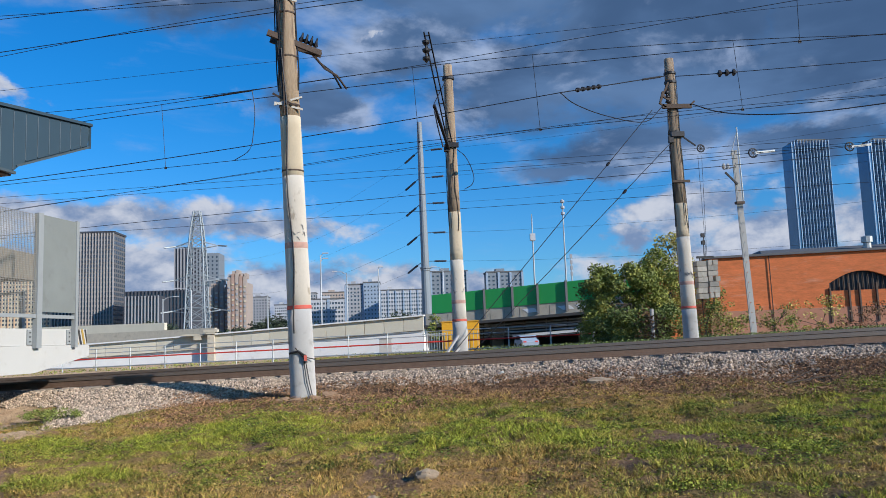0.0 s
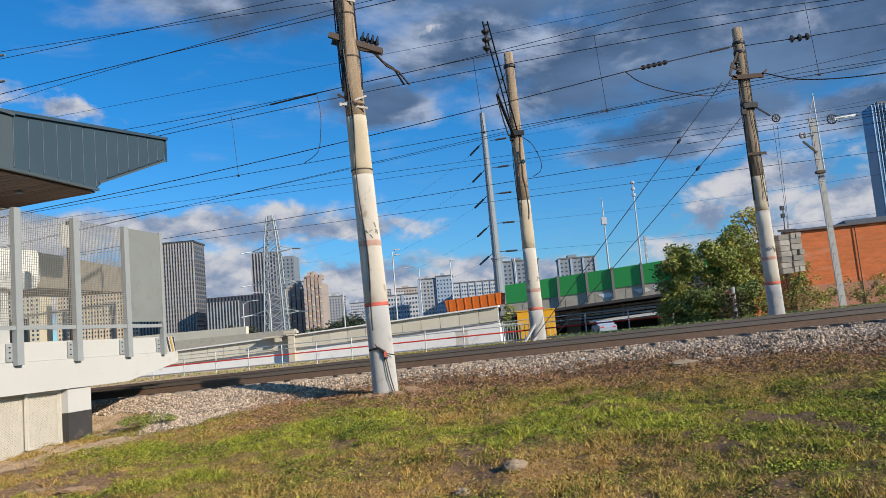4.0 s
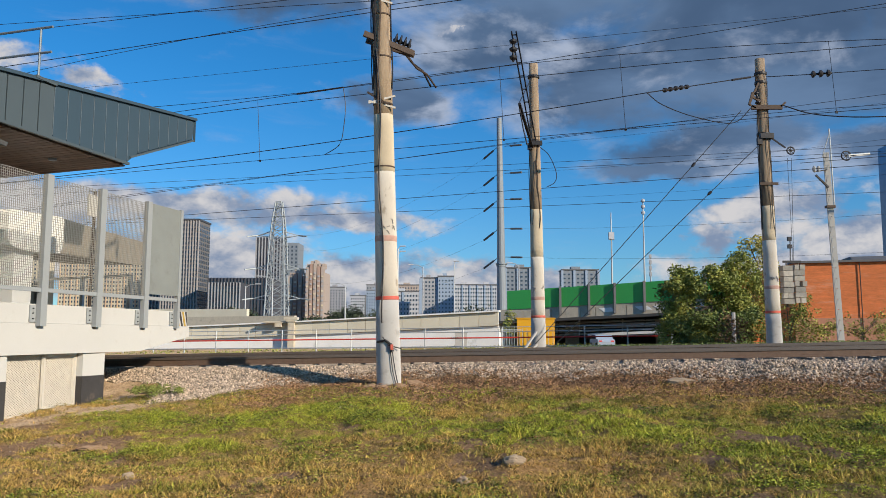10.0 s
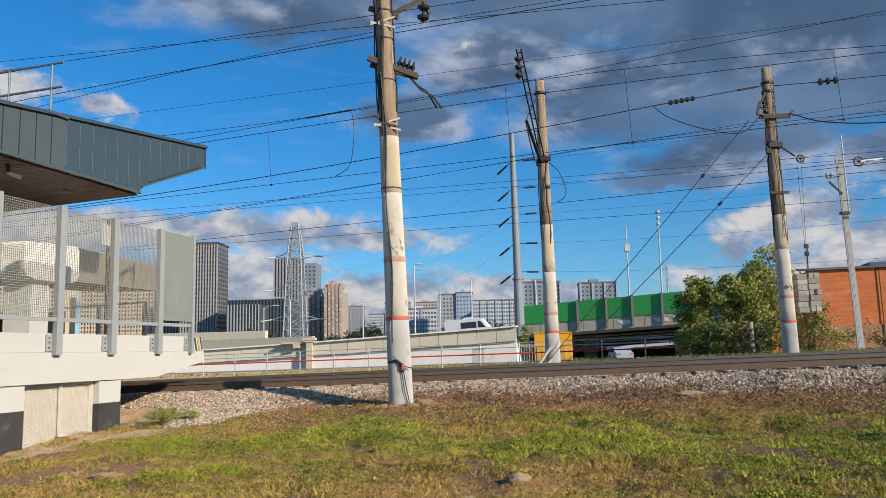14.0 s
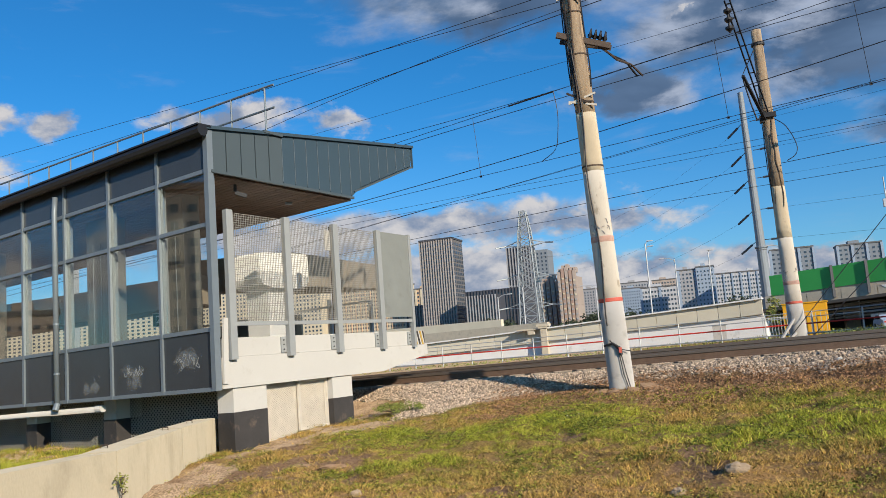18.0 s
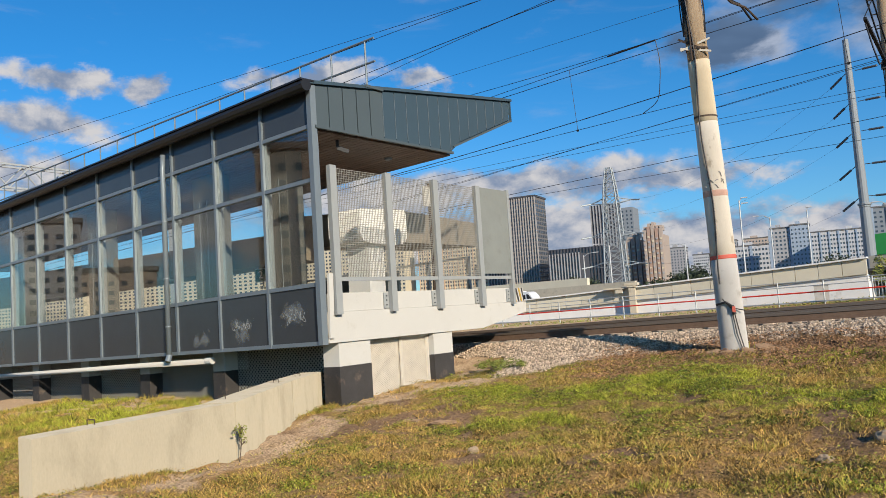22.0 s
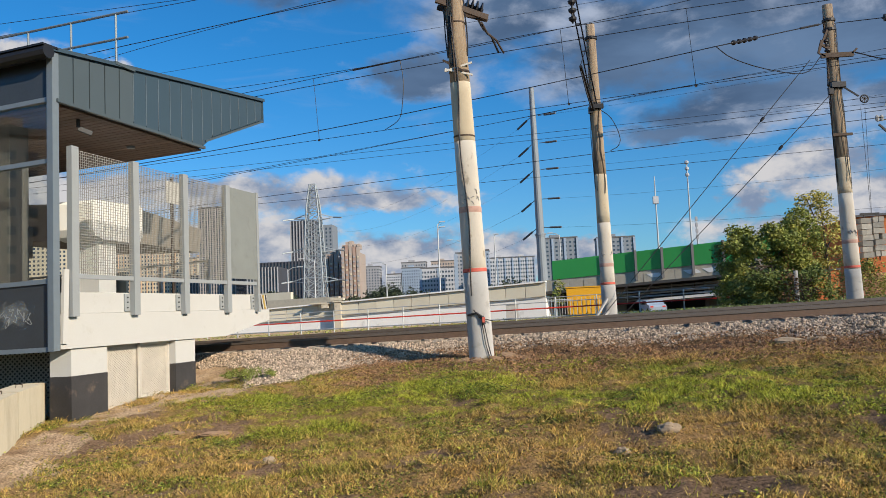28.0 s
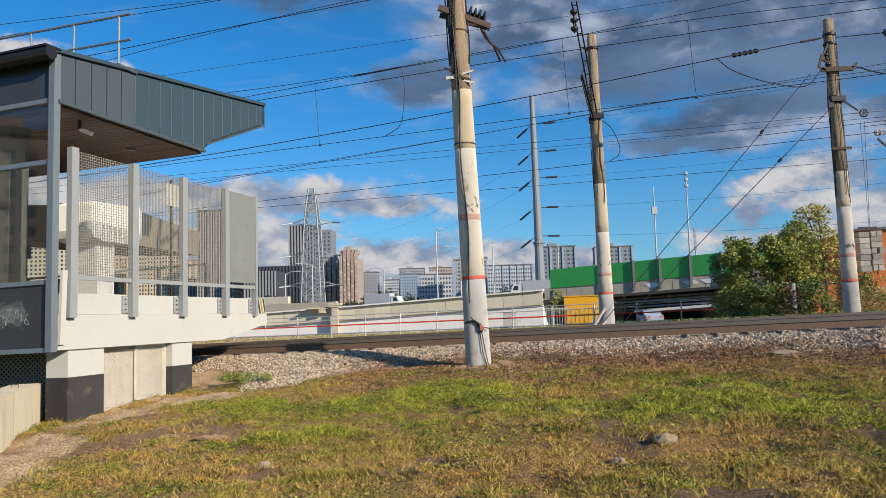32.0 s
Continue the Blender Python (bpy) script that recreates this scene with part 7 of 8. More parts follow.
insulator(a + Vector((1.45, -0.3, -0.02)), a + Vector((2.1, -0.45, -0.02)), 3, 0.12, rt)
for dx_, z_ in ((5.45, 7.9), (9.9, 8.1)):
    wr = thing("wire_tensioner", (P3[0] + dx_ + 1.2, 33, z_), "spoked pulley wheel on a tension bracket", "pulley", "tension wheels")
    c_ = Vector((P3[0] + dx_ + 1.2, 33, z_ + 1.6))
    g = Geo().tube([c_ + Vector((0.2 * math.cos(i * math.pi / 8), 0, 0.2 * math.sin(i * math.pi / 8))) for i in range(17)], 0.03, 5, cap=False)
    for i in range(4):
        dv = Vector((0.2 * math.cos(i * math.pi / 4), 0, 0.2 * math.sin(i * math.pi / 4)))
        g.bar(c_ - dv, c_ + dv, 0.025, 0.025)
    part("wheel", g, "dark", wr)
    part("bracket", Geo().bar(c_ + Vector((0.1, 0, 0)), c_ + Vector((1.0, 0, 0.08)), 0.06, 0.1), "galv", wr)
    part("strand", Geo().tube([c_ + Vector((-6, 1, -0.3)), c_, c_ + Vector((18, -3, 0.4))], 0.012, 4), "wire", wr)
# long sagging power lines from the tall mast
for k, z in enumerate((31.5, 26.9, 22.5, 17.6, 12.9)):
    pl = thing("power_line", (-20, 190, z - 3), "distant sagging power line", "wire", "power lines")
    part("strand", Geo().tube([Vector((3.1, 132, z)).lerp(Vector((-54, 248, min(z + 1.5, 33.5))), f) - Vector((0, 0, 16 * f * (1 - f))) for f in np.linspace(0, 1, 12)], 0.014, 4), "wire", pl)
    part("strand", Geo().tube([Vector((9.2, 128, z + 1.4)).lerp(Vector((130, 40, z + 4)), f) - Vector((0, 0, 14 * f * (1 - f))) for f in np.linspace(0, 1, 12)], 0.014, 4), "wire", pl)


# ---------------- plants and stones ----------------
GXS, GYS = GX[0], GY[:, 0]


def gz_at(x, y):
    i = np.clip(np.searchsorted(GXS, x) - 1, 0, len(GXS) - 2)
    j = np.clip(np.searchsorted(GYS, y) - 1, 0, len(GYS) - 2)
    fx, fy = (x - GXS[i]) / (GXS[i + 1] - GXS[i]), (y - GYS[j]) / (GYS[j + 1] - GYS[j])
    return (GZ[j, i] * (1 - fx) + GZ[j, i + 1] * fx) * (1 - fy) + (GZ[j + 1, i] * (1 - fx) + GZ[j + 1, i + 1] * fx) * fy


def quick(name, v, f, mat, label, category, fields=()):
    me = bpy.data.meshes.new(name)
    k = f.shape[1]
    me.vertices.add(len(v))
    me.vertices.foreach_set("co", np.ascontiguousarray(v, dtype=np.float32).ravel())
    me.loops.add(f.size)
    me.loops.foreach_set("vertex_index", np.ascontiguousarray(f, dtype=np.int32).ravel())
    me.polygons.add(len(f))
    me.polygons.foreach_set("loop_start", np.arange(0, f.size, k, dtype=np.int32))
    me.update(calc_edges=True)
    for nm, val in fields:
        me.attributes.new(nm, "FLOAT", "POINT").data.foreach_set("value", np.ascontiguousarray(val, dtype=np.float32))
    me.materials.append(M[mat] if isinstance(mat, str) else mat)
    return tagged(new(name, me), label, category, "", "stuff")


def turf_material(name, fresh, lush, dry, rough=0.6):
    """Blades that run from fresh to dark green and to straw by the fields sap and dry, each with a shade of its own."""
    m = bpy.data.materials.new(name)
    m.use_nodes = True
    n, l = m.node_tree.nodes, m.node_tree.links
    b = n["Principled BSDF"]
    b.inputs["Roughness"].default_value, b.inputs["Specular IOR Level"].default_value = rough, 0.25

    def field(nm):
        t = n.new("ShaderNodeAttribute")
        t.attribute_name = nm
        return t.outputs["Fac"]

    def mix(f, a, c):
        t = n.new("ShaderNodeMix")
        t.data_type = "RGBA"
        l.new(f, t.inputs["Factor"])
        for k, v in ((6, a), (7, c)):
            if isinstance(v, tuple):
                t.inputs[k].default_value = (*v, 1)
            else:
                l.new(v, t.inputs[k])
        return t.outputs[2]

    c = mix(field("dry"), mix(field("sap"), lush, fresh), dry)
    ge = n.new("ShaderNodeNewGeometry")
    mr = n.new("ShaderNodeMapRange")
    mr.inputs["To Min"].default_value, mr.inputs["To Max"].default_value = 0.12, 1.75
    l.new(ge.outputs["Random Per Island"], mr.inputs["Value"])
    vm = n.new("ShaderNodeVectorMath")
    vm.operation = "SCALE"
    l.new(c, vm.inputs[0])
    l.new(mr.outputs[0], vm.inputs["Scale"])
    l.new(vm.outputs[0], b.inputs["Base Color"])
    return m


def blades(name, n, area, hgt, wid, mat, label, keep, lean=0.6, per=10):
    x = rng.uniform(area[0], area[1], n // per)
    y = area[2] + (area[3] - area[2]) * rng.uniform(0, 1, n // per) ** 1.4
    ok = keep(x, y) > rng.uniform(0, 1, n // per)
    x, y = x[ok], y[ok]
    big = np.clip(0.25 + 1.5 * np.clip(fbm(x, y, 3.2, 7, 3), 0, 2) ** 1.6, 0.3, 2.0) * rng.uniform(0.7, 1.3, len(x))
    green = green_bias(x, y)
    dry = np.clip(0.98 - 1.15 * green + rng.normal(0, 0.22, len(x)) + 0.5 * (fbm(x, y, 6.0, 8, 2) - 0.5), 0, 1)
    sap = np.clip(green * 1.1 - 0.15 + 1.2 * (fbm(x, y, 1.3, 9, 3) - 0.5) + rng.normal(0, 0.15, len(x)), 0, 1)
    big, dry, sap = np.repeat(big, per), np.repeat(dry, per), np.repeat(sap, per)
    x, y = np.repeat(x, per), np.repeat(y, per)
    n = len(x)
    x, y = x + rng.normal(0, 0.026, n) * big, y + rng.normal(0, 0.026, n) * big
    z = gz_at(x, y) - 0.008
    a = rng.uniform(0, 2 * np.pi, n)
    h = hgt * big * rng.uniform(0.4, 1.5, n)
    w = wid * rng.uniform(0.6, 1.4, n)
    ln = rng.normal(0, lean, (n, 2)) * h[:, None]
    dx_, dy_ = np.cos(a) * w, np.sin(a) * w
    v = np.empty((n, 3, 3))
    v[:, 0] = np.stack([x - dx_, y - dy_, z], -1)
    v[:, 1] = np.stack([x + dx_, y + dy_, z], -1)
    v[:, 2] = np.stack([x + ln[:, 0], y + ln[:, 1], z + h], -1)
    f = np.arange(n * 3).reshape(n, 3)
    dry = np.clip(dry + rng.normal(0, 0.2, n), 0, 1)
    return quick(name, v.reshape(-1, 3), f, mat, label, "grass", (("dry", np.repeat(dry, 3)), ("sap", np.repeat(sap, 3))))


def s_of(x, y):
    return 17.4 - 0.22 * (x + 1.5) - y


PATHLINE = [(-7.4, 4.2), (-6.4, 5.7), (-6.5, 7.6), (-7.2, 9.6), (-7.3, 11.4), (-6.3, 12.6)]


def off_path(x, y):
    d = np.full(len(x), 99.0)
    for (ax, ay), (bx, by) in zip(PATHLINE, PATHLINE[1:]):
        t = np.clip(((x - ax) * (bx - ax) + (y - ay) * (by - ay)) / ((bx - ax) ** 2 + (by - ay) ** 2), 0, 1)
        d = np.minimum(d, np.hypot(x - ax - t * (bx - ax), y - ay - t * (by - ay)))
    return np.clip((d - 0.30 - 0.7 * patch(x, y, 2.2, 3)) / 0.6, 0.03, 1)


def reach_of(x):
    return np.interp(x, [-12, -6.7, -6.2, -5.8, -5.3, -4.9, -4.6, -4.2, -3.6, -2.4, -0.5, 3, 12], [2.3, 2.4, 3.3, 4.6, 4.9, 4.5, 3.8, 3.1, 2.5, 2.4, 2.25, 2.2, 2.1])


def lawn(x, y):
    s = s_of(x, y)
    a = np.clip((s - reach_of(x) - 0.9 * np.clip((x + 3) / 2, 0, 1) + 0.5 * patch(x, y, 1.9, 9)) / 1.2, 0, 1)
    wall = np.where((x < -8.0) & (y > 11.3 - 0.27 * (x + 8)), 0.0, 1.0)
    return a * off_path(x, y) * wall


M |= dict(
    blade=turf_material("grass_blades", (0.395, 0.425, 0.042), (0.195, 0.212, 0.027), (0.58, 0.355, 0.105)),
    straw=turf_material("withered_leaves", (0.42, 0.31, 0.10), (0.30, 0.20, 0.075), (0.50, 0.33, 0.14), 0.8),
    herb=turf_material("low_herb_leaves", (0.33, 0.365, 0.038), (0.10, 0.145, 0.023), (0.45, 0.32, 0.07)),
    earth=material("loose_earth", (0.33, 0.21, 0.125), 0.95, vary=0.3, scale=8, fine=50, bump=0.5),
    litter=material("dry_brown_litter", (0.35, 0.195, 0.10), 0.85, vary=0.3, scale=2, fine=6, bump=0.0, island=0.55),
)
blades("grass", 1400000, (-13, 11, 3.4, 14.4), 0.043, 0.0054, "blade", "short patchy grass, green and withered, on the slope", lambda x, y: lawn(x, y) * np.clip(1.0 - 0.88 * bare_bias(x, y), 0, 1) * (0.72 + 0.28 * green_bias(x, y)), 0.75)
blades("bank_grass", 36000, (-2.5, 14, 9.5, 14.8), 0.085, 0.006, "blade", "tufts of taller grass on the embankment foot", lambda x, y: np.clip((fbm(x, y, 1.3, 31) - 0.52) * 5, 0, 1) * np.clip((s_of(x, y) - 2.9) / 0.6, 0, 1) * np.clip((6.6 - s_of(x, y)) / 1.0, 0, 1), 0.6)
blades("near_grass", 190000, (-7, 7, -5.0, 3.5), 0.046, 0.0055, "blade", "short patchy grass underfoot", lambda x, y: 0.25 + 0.6 * green_bias(x, y), 0.7)
blades("side_grass", 170000, (-19, -8.2, 8.0, 16.5), 0.07, 0.007, "blade", "short grass beside the retaining wall", lambda x, y: np.where((x < -8.3) & (y < 10.2 - 0.277 * (x + 7.7) + 1.2), 1.0, 0.0), 0.6)


def leaf_quads(name, pts, size, mat, label, category, flat=0.5, fields=()):
    n = len(pts)
    u = rng.normal(0, 1, (n, 3))
    u[:, 2] *= flat
    u /= np.linalg.norm(u, axis=1)[:, None]
    w = np.cross(u, rng.normal(0, 1, (n, 3)))
    w /= np.linalg.norm(w, axis=1)[:, None]
    sz = size * rng.uniform(0.55, 1.35, (n, 1))
    v = np.empty((n, 4, 3))
    v[:, 0], v[:, 1], v[:, 2], v[:, 3] = pts - u * sz, pts - w * sz * 0.55, pts + u * sz, pts + w * sz * 0.55
    f = np.arange(n * 4).reshape(n, 4)
    return quick(name, v.reshape(-1, 3), f, mat, label, category, [(nm, np.repeat(val, 4)) for nm, val in fields])


# low herbs and dead leaves in the lawn, brown litter on the bank
for nm, n, mat, seed, size, label in (("low_herbs", 760000, "herb", 41, 0.0125, "patches of low broad-leaved weeds in the lawn"), ("lawn_litter", 170000, "straw", 43, 0.010, "withered leaves and stalks in the lawn")):
    x, y = rng.uniform(-11, 11, n), 3.4 + 11.0 * rng.uniform(0, 1, n) ** 1.4
    lush = green_bias(x, y)
    thick = fbm(x, y, 1.9, seed, 4)
    want = np.clip((thick - 0.42) * 3.2, 0, 1) * (0.25 + 0.9 * lush) if mat == "herb" else 1.0 - lush
    ok = (want * lawn(x, y) * (1 - 0.9 * bare_bias(x, y)) > rng.uniform(0, 1, n))
    x, y, lush, thick = x[ok], y[ok], lush[ok], thick[ok]
    z = gz_at(x, y) + rng.uniform(0.002, 0.05, len(x)) * (0.5 + 0.9 * thick)
    leaf_quads(nm, np.stack([x, y, z], -1), size, mat, label, "weeds", 0.35, (("dry", np.clip(0.4 - 0.6 * lush + rng.normal(0, 0.2, len(x)), 0, 1)), ("sap", np.clip(fbm(x, y, 1.5, 46, 3) * 1.3 - 0.25 + rng.normal(0, 0.18, len(x)), 0, 1))))
n = 90000
x = rng.uniform(-4.8, 14, n)
s = rng.uniform(2.0, 6.0, n)
y = 17.4 - 0.22 * (x + 1.5) - s
ok = (np.clip((x + 4.6) / 1.0, 0, 1) * np.clip((5.6 + 1.6 * patch(x, y, 1.1, 51) - s) / 1.2, 0, 1)) > rng.uniform(0, 1, n)
x, y = x[ok], y[ok]
leaf_quads("bank_litter", np.stack([x, y, gz_at(x, y) + rng.uniform(0.0, 0.06, len(x))], -1), 0.020, "litter", "dry reddish-brown weeds and litter on the embankment", "weeds", 0.4)


def stones(name, x, y, lo, hi, mat, label, lift=0.3, up=0.0):
    n = len(x)
    base = np.array([(1, 0, 0), (-1, 0, 0), (0, 1, 0), (0, -1, 0), (0, 0, 1), (0, 0, -1)], float)
    sz = (lo + (hi - lo) * rng.uniform(0, 1, (n, 1)) ** 1.8) * rng.uniform(0.6, 1.25, (n, 3))
    q = rng.normal(0, 1, (n, 4))
    q /= np.linalg.norm(q, axis=1)[:, None]
    a, b, c, d = q.T
    R = np.stack([1 - 2 * (c * c + d * d), 2 * (b * c - a * d), 2 * (b * d + a * c), 2 * (b * c + a * d), 1 - 2 * (b * b + d * d), 2 * (c * d - a * b), 2 * (b * d - a * c), 2 * (c * d + a * b), 1 - 2 * (b * b + c * c)], -1).reshape(n, 3, 3)
    loc = base[None] * sz[:, None] * rng.uniform(0.75, 1.25, (n, 6, 1)) + rng.normal(0, 0.25, (n, 6, 3)) * sz[:, None]
    z = gz_at(x, y) + sz.mean(1) * lift + up
    v = np.einsum("nij,nkj->nki", R, loc) + np.stack([x, y, z], -1)[:, None]
    fb = np.array([(0, 2, 4), (2, 1, 4), (1, 3, 4), (3, 0, 4), (2, 0, 5), (1, 2, 5), (3, 1, 5), (0, 3, 5)])
    f = (fb[None] + 6 * np.arange(n)[:, None, None]).reshape(-1, 3)
    return quick(name, v.reshape(-1, 3), f, mat, label, "stones")


n = 95000
x = rng.uniform(-13, 15, n)
s = np.where(rng.uniform(0, 1, n) < 0.75, rng.uniform(1.1, 3.0, n), rng.uniform(-5.5, 1.1, n))
y = 17.4 - 0.22 * (x + 1.5) - s
ok = (s < reach_of(x) + 0.35 * patch(x, y, 2.5, 61) + 0.5 * patch(x, y, 6.0, 62)) & ~((np.abs(s - 0.76) < 0.1) | (np.abs(s + 0.76) < 0.1))
stones("ballast", x[ok], y[ok], 0.016, 0.036, "stone", "grey-brown crushed stone railway ballast")
n = 52000
x = rng.uniform(-9, -1.5, n)
s = rng.uniform(2.6, 6.8, n)
y = 17.4 - 0.22 * (x + 1.5) - s
ok = (s < reach_of(x) + 0.6 * patch(x, y, 1.6, 63) + 0.6 * patch(x, y, 5.0, 64)) & (off_path(x, y) > 0.5)
stones("gravel_apron", x[ok], y[ok], 0.014, 0.032, "stone", "grey gravel spilled beside the platform")
n = 7000
x, s = rng.normal(5.6, 0.75, n), rng.normal(2.1, 0.42, n)
y = 17.4 - 0.22 * (x + 1.5) - s
up = 0.16 * np.exp(-((x - 5.6) / 0.8) ** 2 - ((s - 2.1) / 0.45) ** 2)
stones("ballast_heap", x, y, 0.016, 0.036, "stone", "pale crushed stone spilled in a low heap down the bank", 0.3, up * rng.uniform(0.3, 1, n))
n = 1600
x, y = rng.uniform(-8, 12, n), rng.uniform(4, 14.8, n)
ok = (patch(x, y, 1.1, 71) > 0.05)
stones("loose_stones", x[ok], y[ok], 0.004, 0.014, "concrete", "small loose stones in the grass", 0.1)


def lump(x, y, sx, sy, sz, mat, label, seed):
    """An irregular stone or clod."""
    bm = bmesh.new()
    bmesh.ops.create_icosphere(bm, subdivisions=3, radius=1)
    for v in bm.verts:
        k = 1 + 0.35 * noise.noise(v.co * 1.3 + Vector((seed, 0, 0))) + 0.18 * noise.noise(v.co * 3.7 + Vector((0, seed, 0)))
        v.co = Vector((v.co.x * sx * k, v.co.y * sy * k, v.co.z * sz * k))
    me = bpy.data.meshes.new("stone")
    bm.to_mesh(me)
    bm.free()
    me.materials.append(M[mat])
    ob = new("stone", me)
    ob.location = (x, y, float(gz_at(np.array([x]), np.array([y]))[0]) + sz * 0.35)
    tagged(ob, label, "stone", "stones in the grass")


lump(0.40, 7.0, 0.11, 0.08, 0.055, "fieldstone", "grey broken stone lying in the grass", 1.0)
lump(-0.1, 6.6, 0.07, 0.06, 0.05, "fieldstone", "small grey stone standing in the grass", 2.0)
lump(-3.49, 7.07, 0.07, 0.06, 0.05, "fieldstone", "brown stone lying in the grass", 3.0)
lump(-5.3, 9.1, 0.16, 0.1, 0.03, "earth", "flat brown stone in the trodden earth", 4.0)
lump(-4.7, 8.84, 0.17, 0.1, 0.03, "earth", "flat brown stone in the trodden earth", 5.0)
lump(3.75, 13.3, 0.30, 0.2, 0.07, "fieldstone", "tan heap of dried mortar on the bank", 6.0)
lump(4.2, 13.25, 0.20, 0.16, 0.06, "fieldstone", "tan heap of dried mortar on the bank", 6.5)
lump(2.2, 14.7, 0.06, 0.05, 0.04, "white", "white stone on the bank", 7.0)
for k, (cx_, cy_, sz_) in enumerate(((-1.08, 14.1, 0.20), (-1.3, 13.85, 0.13), (-1.6, 13.8, 0.12), (-1.85, 13.95, 0.16), (-0.85, 14.2, 0.12), (-0.7, 14.0, 0.09), (-2.1, 14.1, 0.10), (-1.0, 13.75, 0.08), (-0.45, 14.15, 0.07))):
    lump(cx_, cy_, sz_, sz_ * 0.8, sz_ * 0.42, "earth", "clod of earth dug up at the pole foot", 8.0 + k)
bs = thing("fallen_branch", (6.6, 11.9, 0.75), "dark dead branch lying in the grass", "branch")
zb_ = float(gz_at(np.array([6.6]), np.array([11.9]))[0])
part("stem", Geo().tube([(6.0, 11.8, zb_ + 0.03), (6.5, 11.9, zb_ + 0.06), (7.0, 11.95, zb_ + 0.12), (7.6, 12.1, zb_ + 0.16)], 0.018, 5, 0.006), "bark", bs)
part("twig", Geo().tube([(6.4, 11.9, zb_ + 0.05), (6.8, 12.1, zb_ + 0.17), (7.1, 12.2, zb_ + 0.24)], 0.01, 4, 0.004), "bark", bs)


def crown_points(clumps, per):
    out = []
    for cx, cy, cz, rx, ry, rz in clumps:
        k = int(per * rx * rz)
        d = rng.normal(0, 1, (k, 3))
        d /= np.linalg.norm(d, axis=1)[:, None]
        r = rng.uniform(0.35, 1.0, (k, 1)) ** 0.5 * (1 + 0.16 * rng.normal(0, 1, (k, 1)))
        out.append(np.array([cx, cy, cz]) + d * r * np.array([rx, ry, rz]))
    return np.concatenate(out)


def tree(name, at, label, clumps, per, leaf, mat, trunk_h, trunk_r, limbs):
    t = thing(name, at, label, "tree" if trunk_r > 0.05 else "bush", "trees and bushes")
    x, y, z = at
    if trunk_r:
        part("trunk", Geo().tube([(x, y, z - 0.2), (x + 0.05, y, z + trunk_h * 0.5), (x - 0.05, y, z + trunk_h)], trunk_r, 8, trunk_r * 0.6), "bark", t)
        for i in range(limbs):
            c_ = clumps[i % len(clumps)]
            part("limb", Geo().tube([(x, y, z + trunk_h * (0.4 + 0.6 * i / limbs)), ((x + c_[0]) / 2, (y + c_[1]) / 2, (z + trunk_h + c_[2]) / 2 - 0.1), (c_[0], c_[1], c_[2])], trunk_r * 0.5, 6, 0.015), "bark", t)
    pts = crown_points(clumps, per)
    ob = leaf_quads("crown", pts, leaf, mat, "", "")
    del ob["kind"]
    ob.parent = t
    ob.matrix_parent_inverse = Matrix.Translation(-Vector(at))
    return t


def spread(cx, cy, z0, z1, rx, ry, k, r0, r1, seed, top=0.75):
    """Clumps scattered over an uneven dome."""
    r = random.Random(seed)
    out = []
    for _ in range(k):
        f = r.random()
        a, q = r.uniform(0, 6.28), r.random() ** 0.5
        w = math.sqrt(max(0.08, 1 - (max(f - 0.35, 0) / top) ** 2))
        rr_ = r.uniform(r0, r1)
        out.append((cx + math.cos(a) * q * rx * w, cy + math.sin(a) * q * ry * w, z0 + (z1 - z0) * f, rr_, rr_, rr_ * 0.8))
    return out


tree("tree", (13.4, 43, 1.4), "dense bushy green tree beside the tracks", spread(12.9, 43, 1.5, 5.4, 2.35, 1.7, 95, 0.28, 0.6, 1, 0.9) + spread(15.0, 43.6, 1.8, 6.3, 1.4, 1.1, 60, 0.24, 0.5, 31, 0.9), 1900, 0.072, "leaf", 2.4, 0.11, 10)
tree("tree", (17.3, 45.5, 1.4), "taller yellowing tree behind the bushy one", spread(16.9, 45.5, 3.2, 7.5, 1.25, 1.1, 60, 0.22, 0.5, 2, 0.85), 800, 0.07, "leafdry", 3.4, 0.10, 8)
tree("tree", (11.6, 44, 1.4), "dark low tree at the end of the green barrier", spread(11.7, 44, 1.4, 4.6, 1.3, 1.0, 28, 0.35, 0.6, 3), 600, 0.075, "leafdark", 1.6, 0.07, 6)
tree("shrub", (14.6, 41.5, 1.4), "dark undergrowth below the tree", spread(13.6, 41.5, 1.2, 3.0, 2.9, 0.8, 46, 0.3, 0.55, 4), 900, 0.07, "leafdark", 0.5, 0.04, 4)
tree("shrub", (15.6, 38.2, 1.45), "straggly yellow-green shrub by the brick wall", spread(15.9, 38.2, 1.4, 3.7, 1.5, 0.8, 60, 0.22, 0.45, 5), 700, 0.055, "leaf", 0.8, 0.04, 5)
tree("shrub", (13.6, 39.5, 1.45), "reddish shrub before the low brick wall", spread(13.4, 39.8, 1.4, 2.9, 0.9, 0.6, 18, 0.22, 0.4, 6), 330, 0.08, "reddry", 0.6, 0.03, 4)
for k, (bx, by) in enumerate(((19.0, 38.0), (21.5, 38.0), (24.0, 37.5), (26.8, 37.0), (29.5, 36.5))):
    tree("shrub", (bx, by, 1.6), "low mixed weeds along the brick wall", spread(bx, by, 1.5, 2.8 + 0.3 * (k % 2), 1.9, 0.6, 32, 0.2, 0.4, 10 + k), 560, 0.055, ("leaf", "leafdry", "reddry", "leaf", "leafdark")[k], 0.4, 0.03, 4)
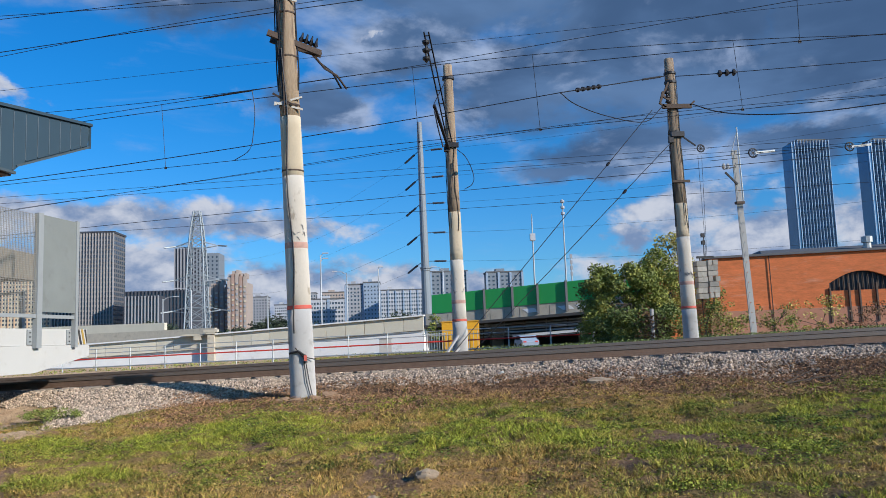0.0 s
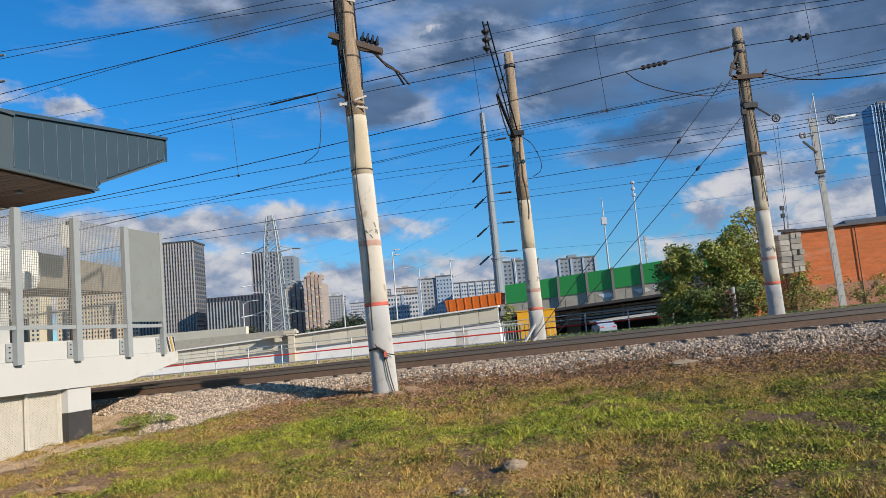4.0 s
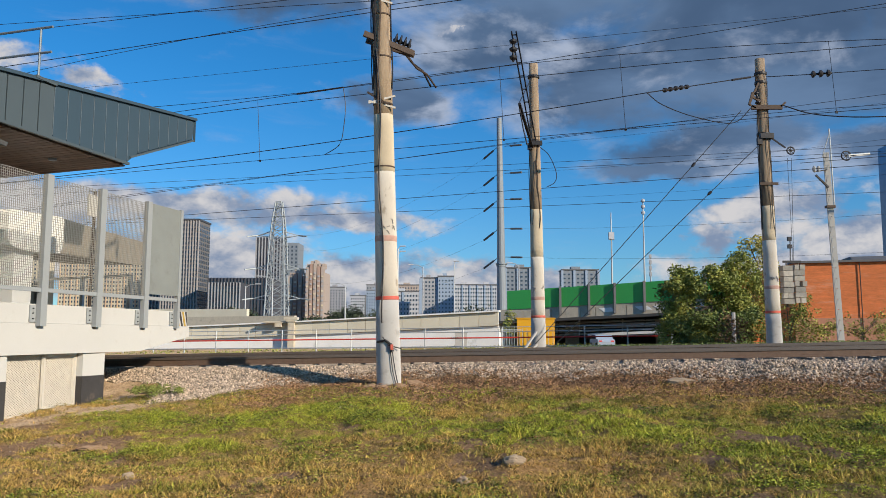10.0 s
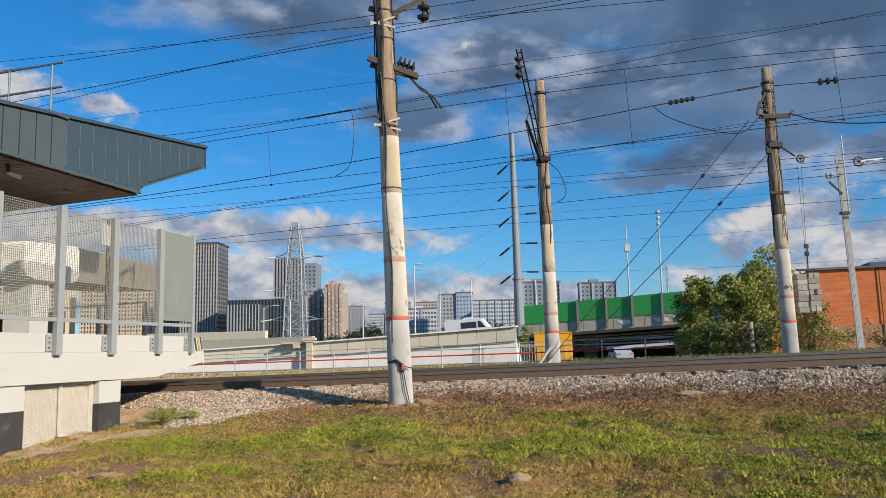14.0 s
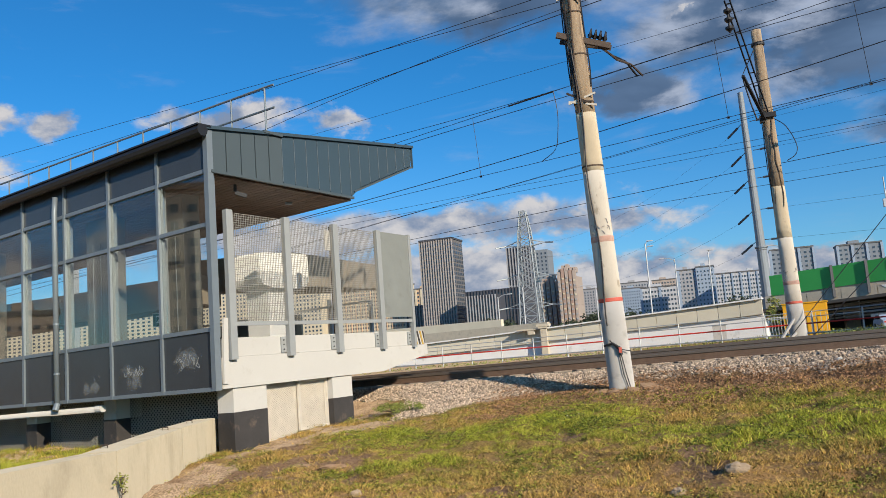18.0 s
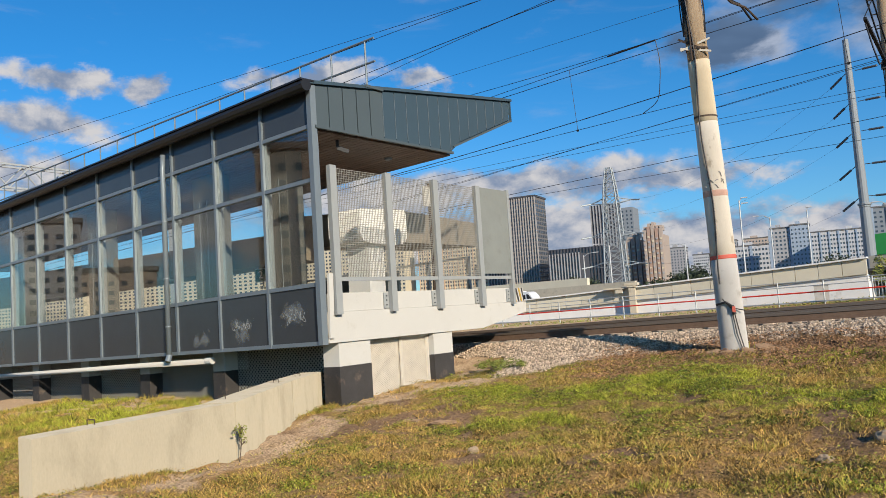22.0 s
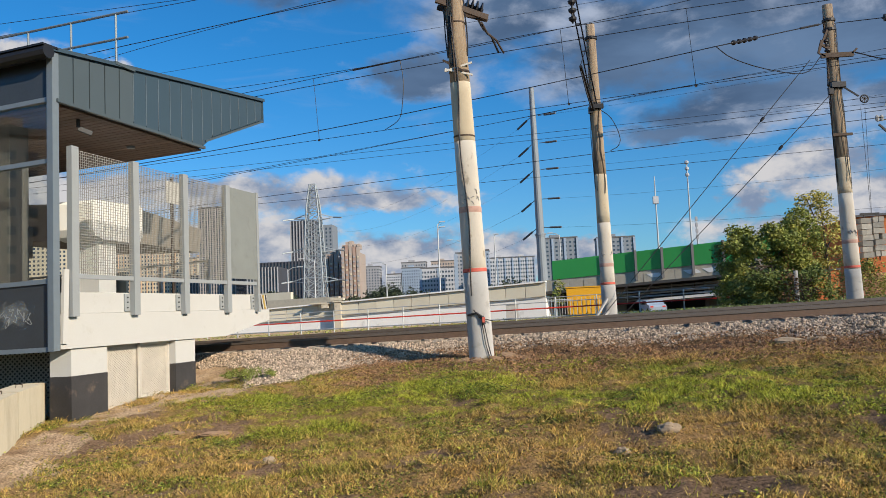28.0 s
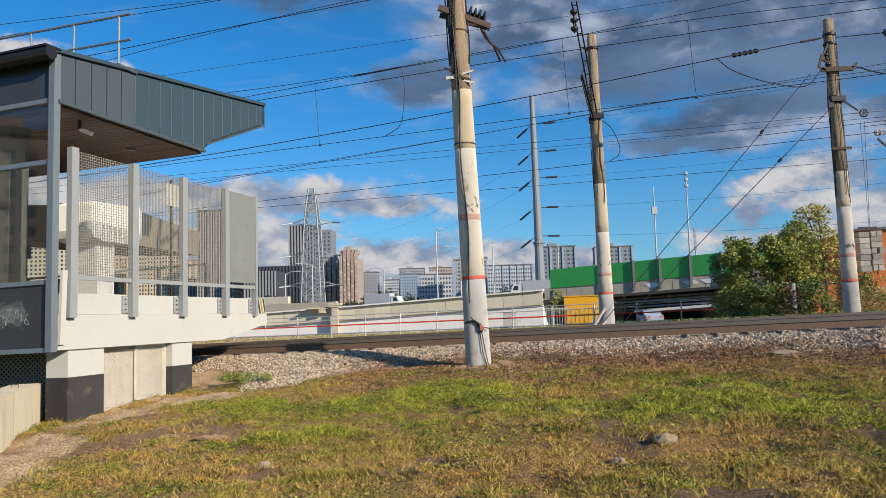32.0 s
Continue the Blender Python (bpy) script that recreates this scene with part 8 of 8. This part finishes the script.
tree("shrub", (3.6, 62, 0.9), "young green sapling beside the ramp end", spread(3.6, 62, 1.8, 3.7, 0.75, 0.5, 14, 0.25, 0.42, 20), 300, 0.10, "leaf", 1.6, 0.04, 5)
tree("shrub", (-5.9, 14.1, 0.72), "green weed clump in the gravel", spread(-5.95, 14.0, 0.68, 0.80, 0.5, 0.5, 44, 0.03, 0.10, 21), 12000, 0.018, "leaf", 0.1, 0.008, 3)
tree("shrub", (-6.55, 6.95, 0.35), "weed growing at the joint of the retaining wall", spread(-6.5, 6.92, 0.38, 0.62, 0.07, 0.06, 8, 0.03, 0.06, 22), 9000, 0.016, "leaf", 0.2, 0.006, 3)
sk = thing("tree_stake", (13.75, 40.6, 1.4), "pale wooden stake under the tree", "stake")
part("post", Geo().tube([(13.75, 40.6, 1.3), (13.75, 40.6, 3.0)], 0.11, 8), "greywash", sk)

# weeds below the trackside railing and by the wall foot
n = 2600
x = rng.uniform(-30, 9, n)
y = 51.5 - 0.27 * (x - 2.3) + rng.uniform(0, 16, n)
leaf_quads("railing_weeds", np.stack([x, y, ground_z(x, y) + rng.uniform(0.0, 0.28, n) * (0.4 + 0.6 * (patch(x, y, 0.5, 81) > 0))], -1), 0.07, "leaf", "low weeds between railing and wall", "weeds", 1.2)
n = 9000
x = rng.uniform(4, 32, n)
y = 26.5 - 0.22 * (x - 4) + rng.uniform(0, 12, n)
leaf_quads("verge_weeds", np.stack([x, y, ground_z(x, y) + rng.uniform(0.0, 0.16, n)], -1), 0.04, "leafdark", "low weeds on the verge beyond the tracks", "weeds", 1.2)
# far belt of trees before the housing blocks
cl = []
rr2 = random.Random(5)
for i in range(230):
    xx = rr2.uniform(-120, 75)
    hh = rr2.uniform(7.5, 11.5) * (0.85 + 0.25 * math.sin(xx * 0.13 + 1))
    cl.append((xx, rr2.uniform(300, 330), hh * 0.55, rr2.uniform(2.2, 4.5), 3, hh * 0.5))
leaf_quads("far_woods", crown_points(cl, 26), 0.55, "farwood", "far belt of dark trees before the housing blocks", "trees")


# ---------------- what moves ----------------
van_a = van((0, 0, 0), "white delivery van driving up the ramp")
van_b = van((0, 0, 0), "white delivery van driving up the ramp")
truck_o = truck((0, 0, 0), "orange", "orange dump truck driving up the ramp", False, "orange")
truck_b = truck((0, 0, 0), "blue", "truck with blue tipper body and orange cab driving up the ramp", False, "orange")
truck_w = truck((0, 0, 0), "fc_white", "small white box truck on the second carriageway")
truck_w2 = truck((0, 0, 0), "fc_white", "white box truck coming down from the overpass")
truck_b.scale = (0.87, 0.87, 0.84)
for small in (truck_w, truck_w2):
    small.scale = (0.62, 0.62, 0.66)
car_s = car((0, 0, 0), "vanwhite", "silver-white car driving up the ramp")
car_d = car((0, 0, 0), "dark", "black car driving up the ramp")
car_d2 = car((0, 0, 0), "dark", "black car driving up the ramp")
car_w = car((0, 0, 0), "vanwhite", "white car driving up the ramp")


def drive(ob, rows_x, y_of, z_of, turn):
    """Moves a vehicle along the second carriageway by rows of time and place."""
    ts = [r[0] for r in rows_x]
    xs_ = [r[1] for r in rows_x]
    rows = []
    for i in range(129):
        t = i * 0.25
        x = float(np.interp(t, ts, xs_))
        rows.append((t, pose(x, y_of(x), z_of(x), 0, 0, turn)))
    walk(ob, rows)


def motions():
    """Each vehicle drives along the ramp at an even pace: time and place on the road, pace, where it waits before and after."""
    for ob, t0, x0, v, first, last in (
        (truck_o, 2.0, -28.3, 15.5, -118, 58), (car_s, 2.0, -19.5, 15.5, -106, 68), (van_a, 13.0, -15.5, 14.3, -130, 47),
        (car_d, 5.5, -16.3, 18.6, -112, 63), (car_d2, 5.5, -30.5, 18.6, -124, 53), (car_w, 8.0, -20.2, 16.0, -136, 42),
        (van_b, 23.5, -12.1, 16.6, -142, 37), (truck_b, 24.0, -26.3, 16.8, -152, 28)):
        rows = []
        for i in range(65):
            t = i * 0.5
            x = clamp(x0 + v * (t - t0), first, last)
            rise = math.degrees(math.atan((road_z(x + 2) - road_z(x - 2)) / 4))
            rows.append((t, pose(x, max(ramp_y(x) + 4.5, gb_y(x) + 3.2), road_z(x), 0, -rise, -15.1)))
        walk(ob, rows)
    # on the second carriageway: one comes out from behind the grey wall, one from behind the green barrier
    drive(truck_w, ((0, -66), (29.0, -66), (32.0, -16.3)), lambda x: 106.0 - 0.38 * (x + 16.3), lambda x: 3.0, -20)
    drive(truck_w2, ((0, 27), (30.7, 27), (32.0, 3.1)), lambda x: 92.0 - 0.3 * (x - 3), lambda x: 3.55, 165)


motions()
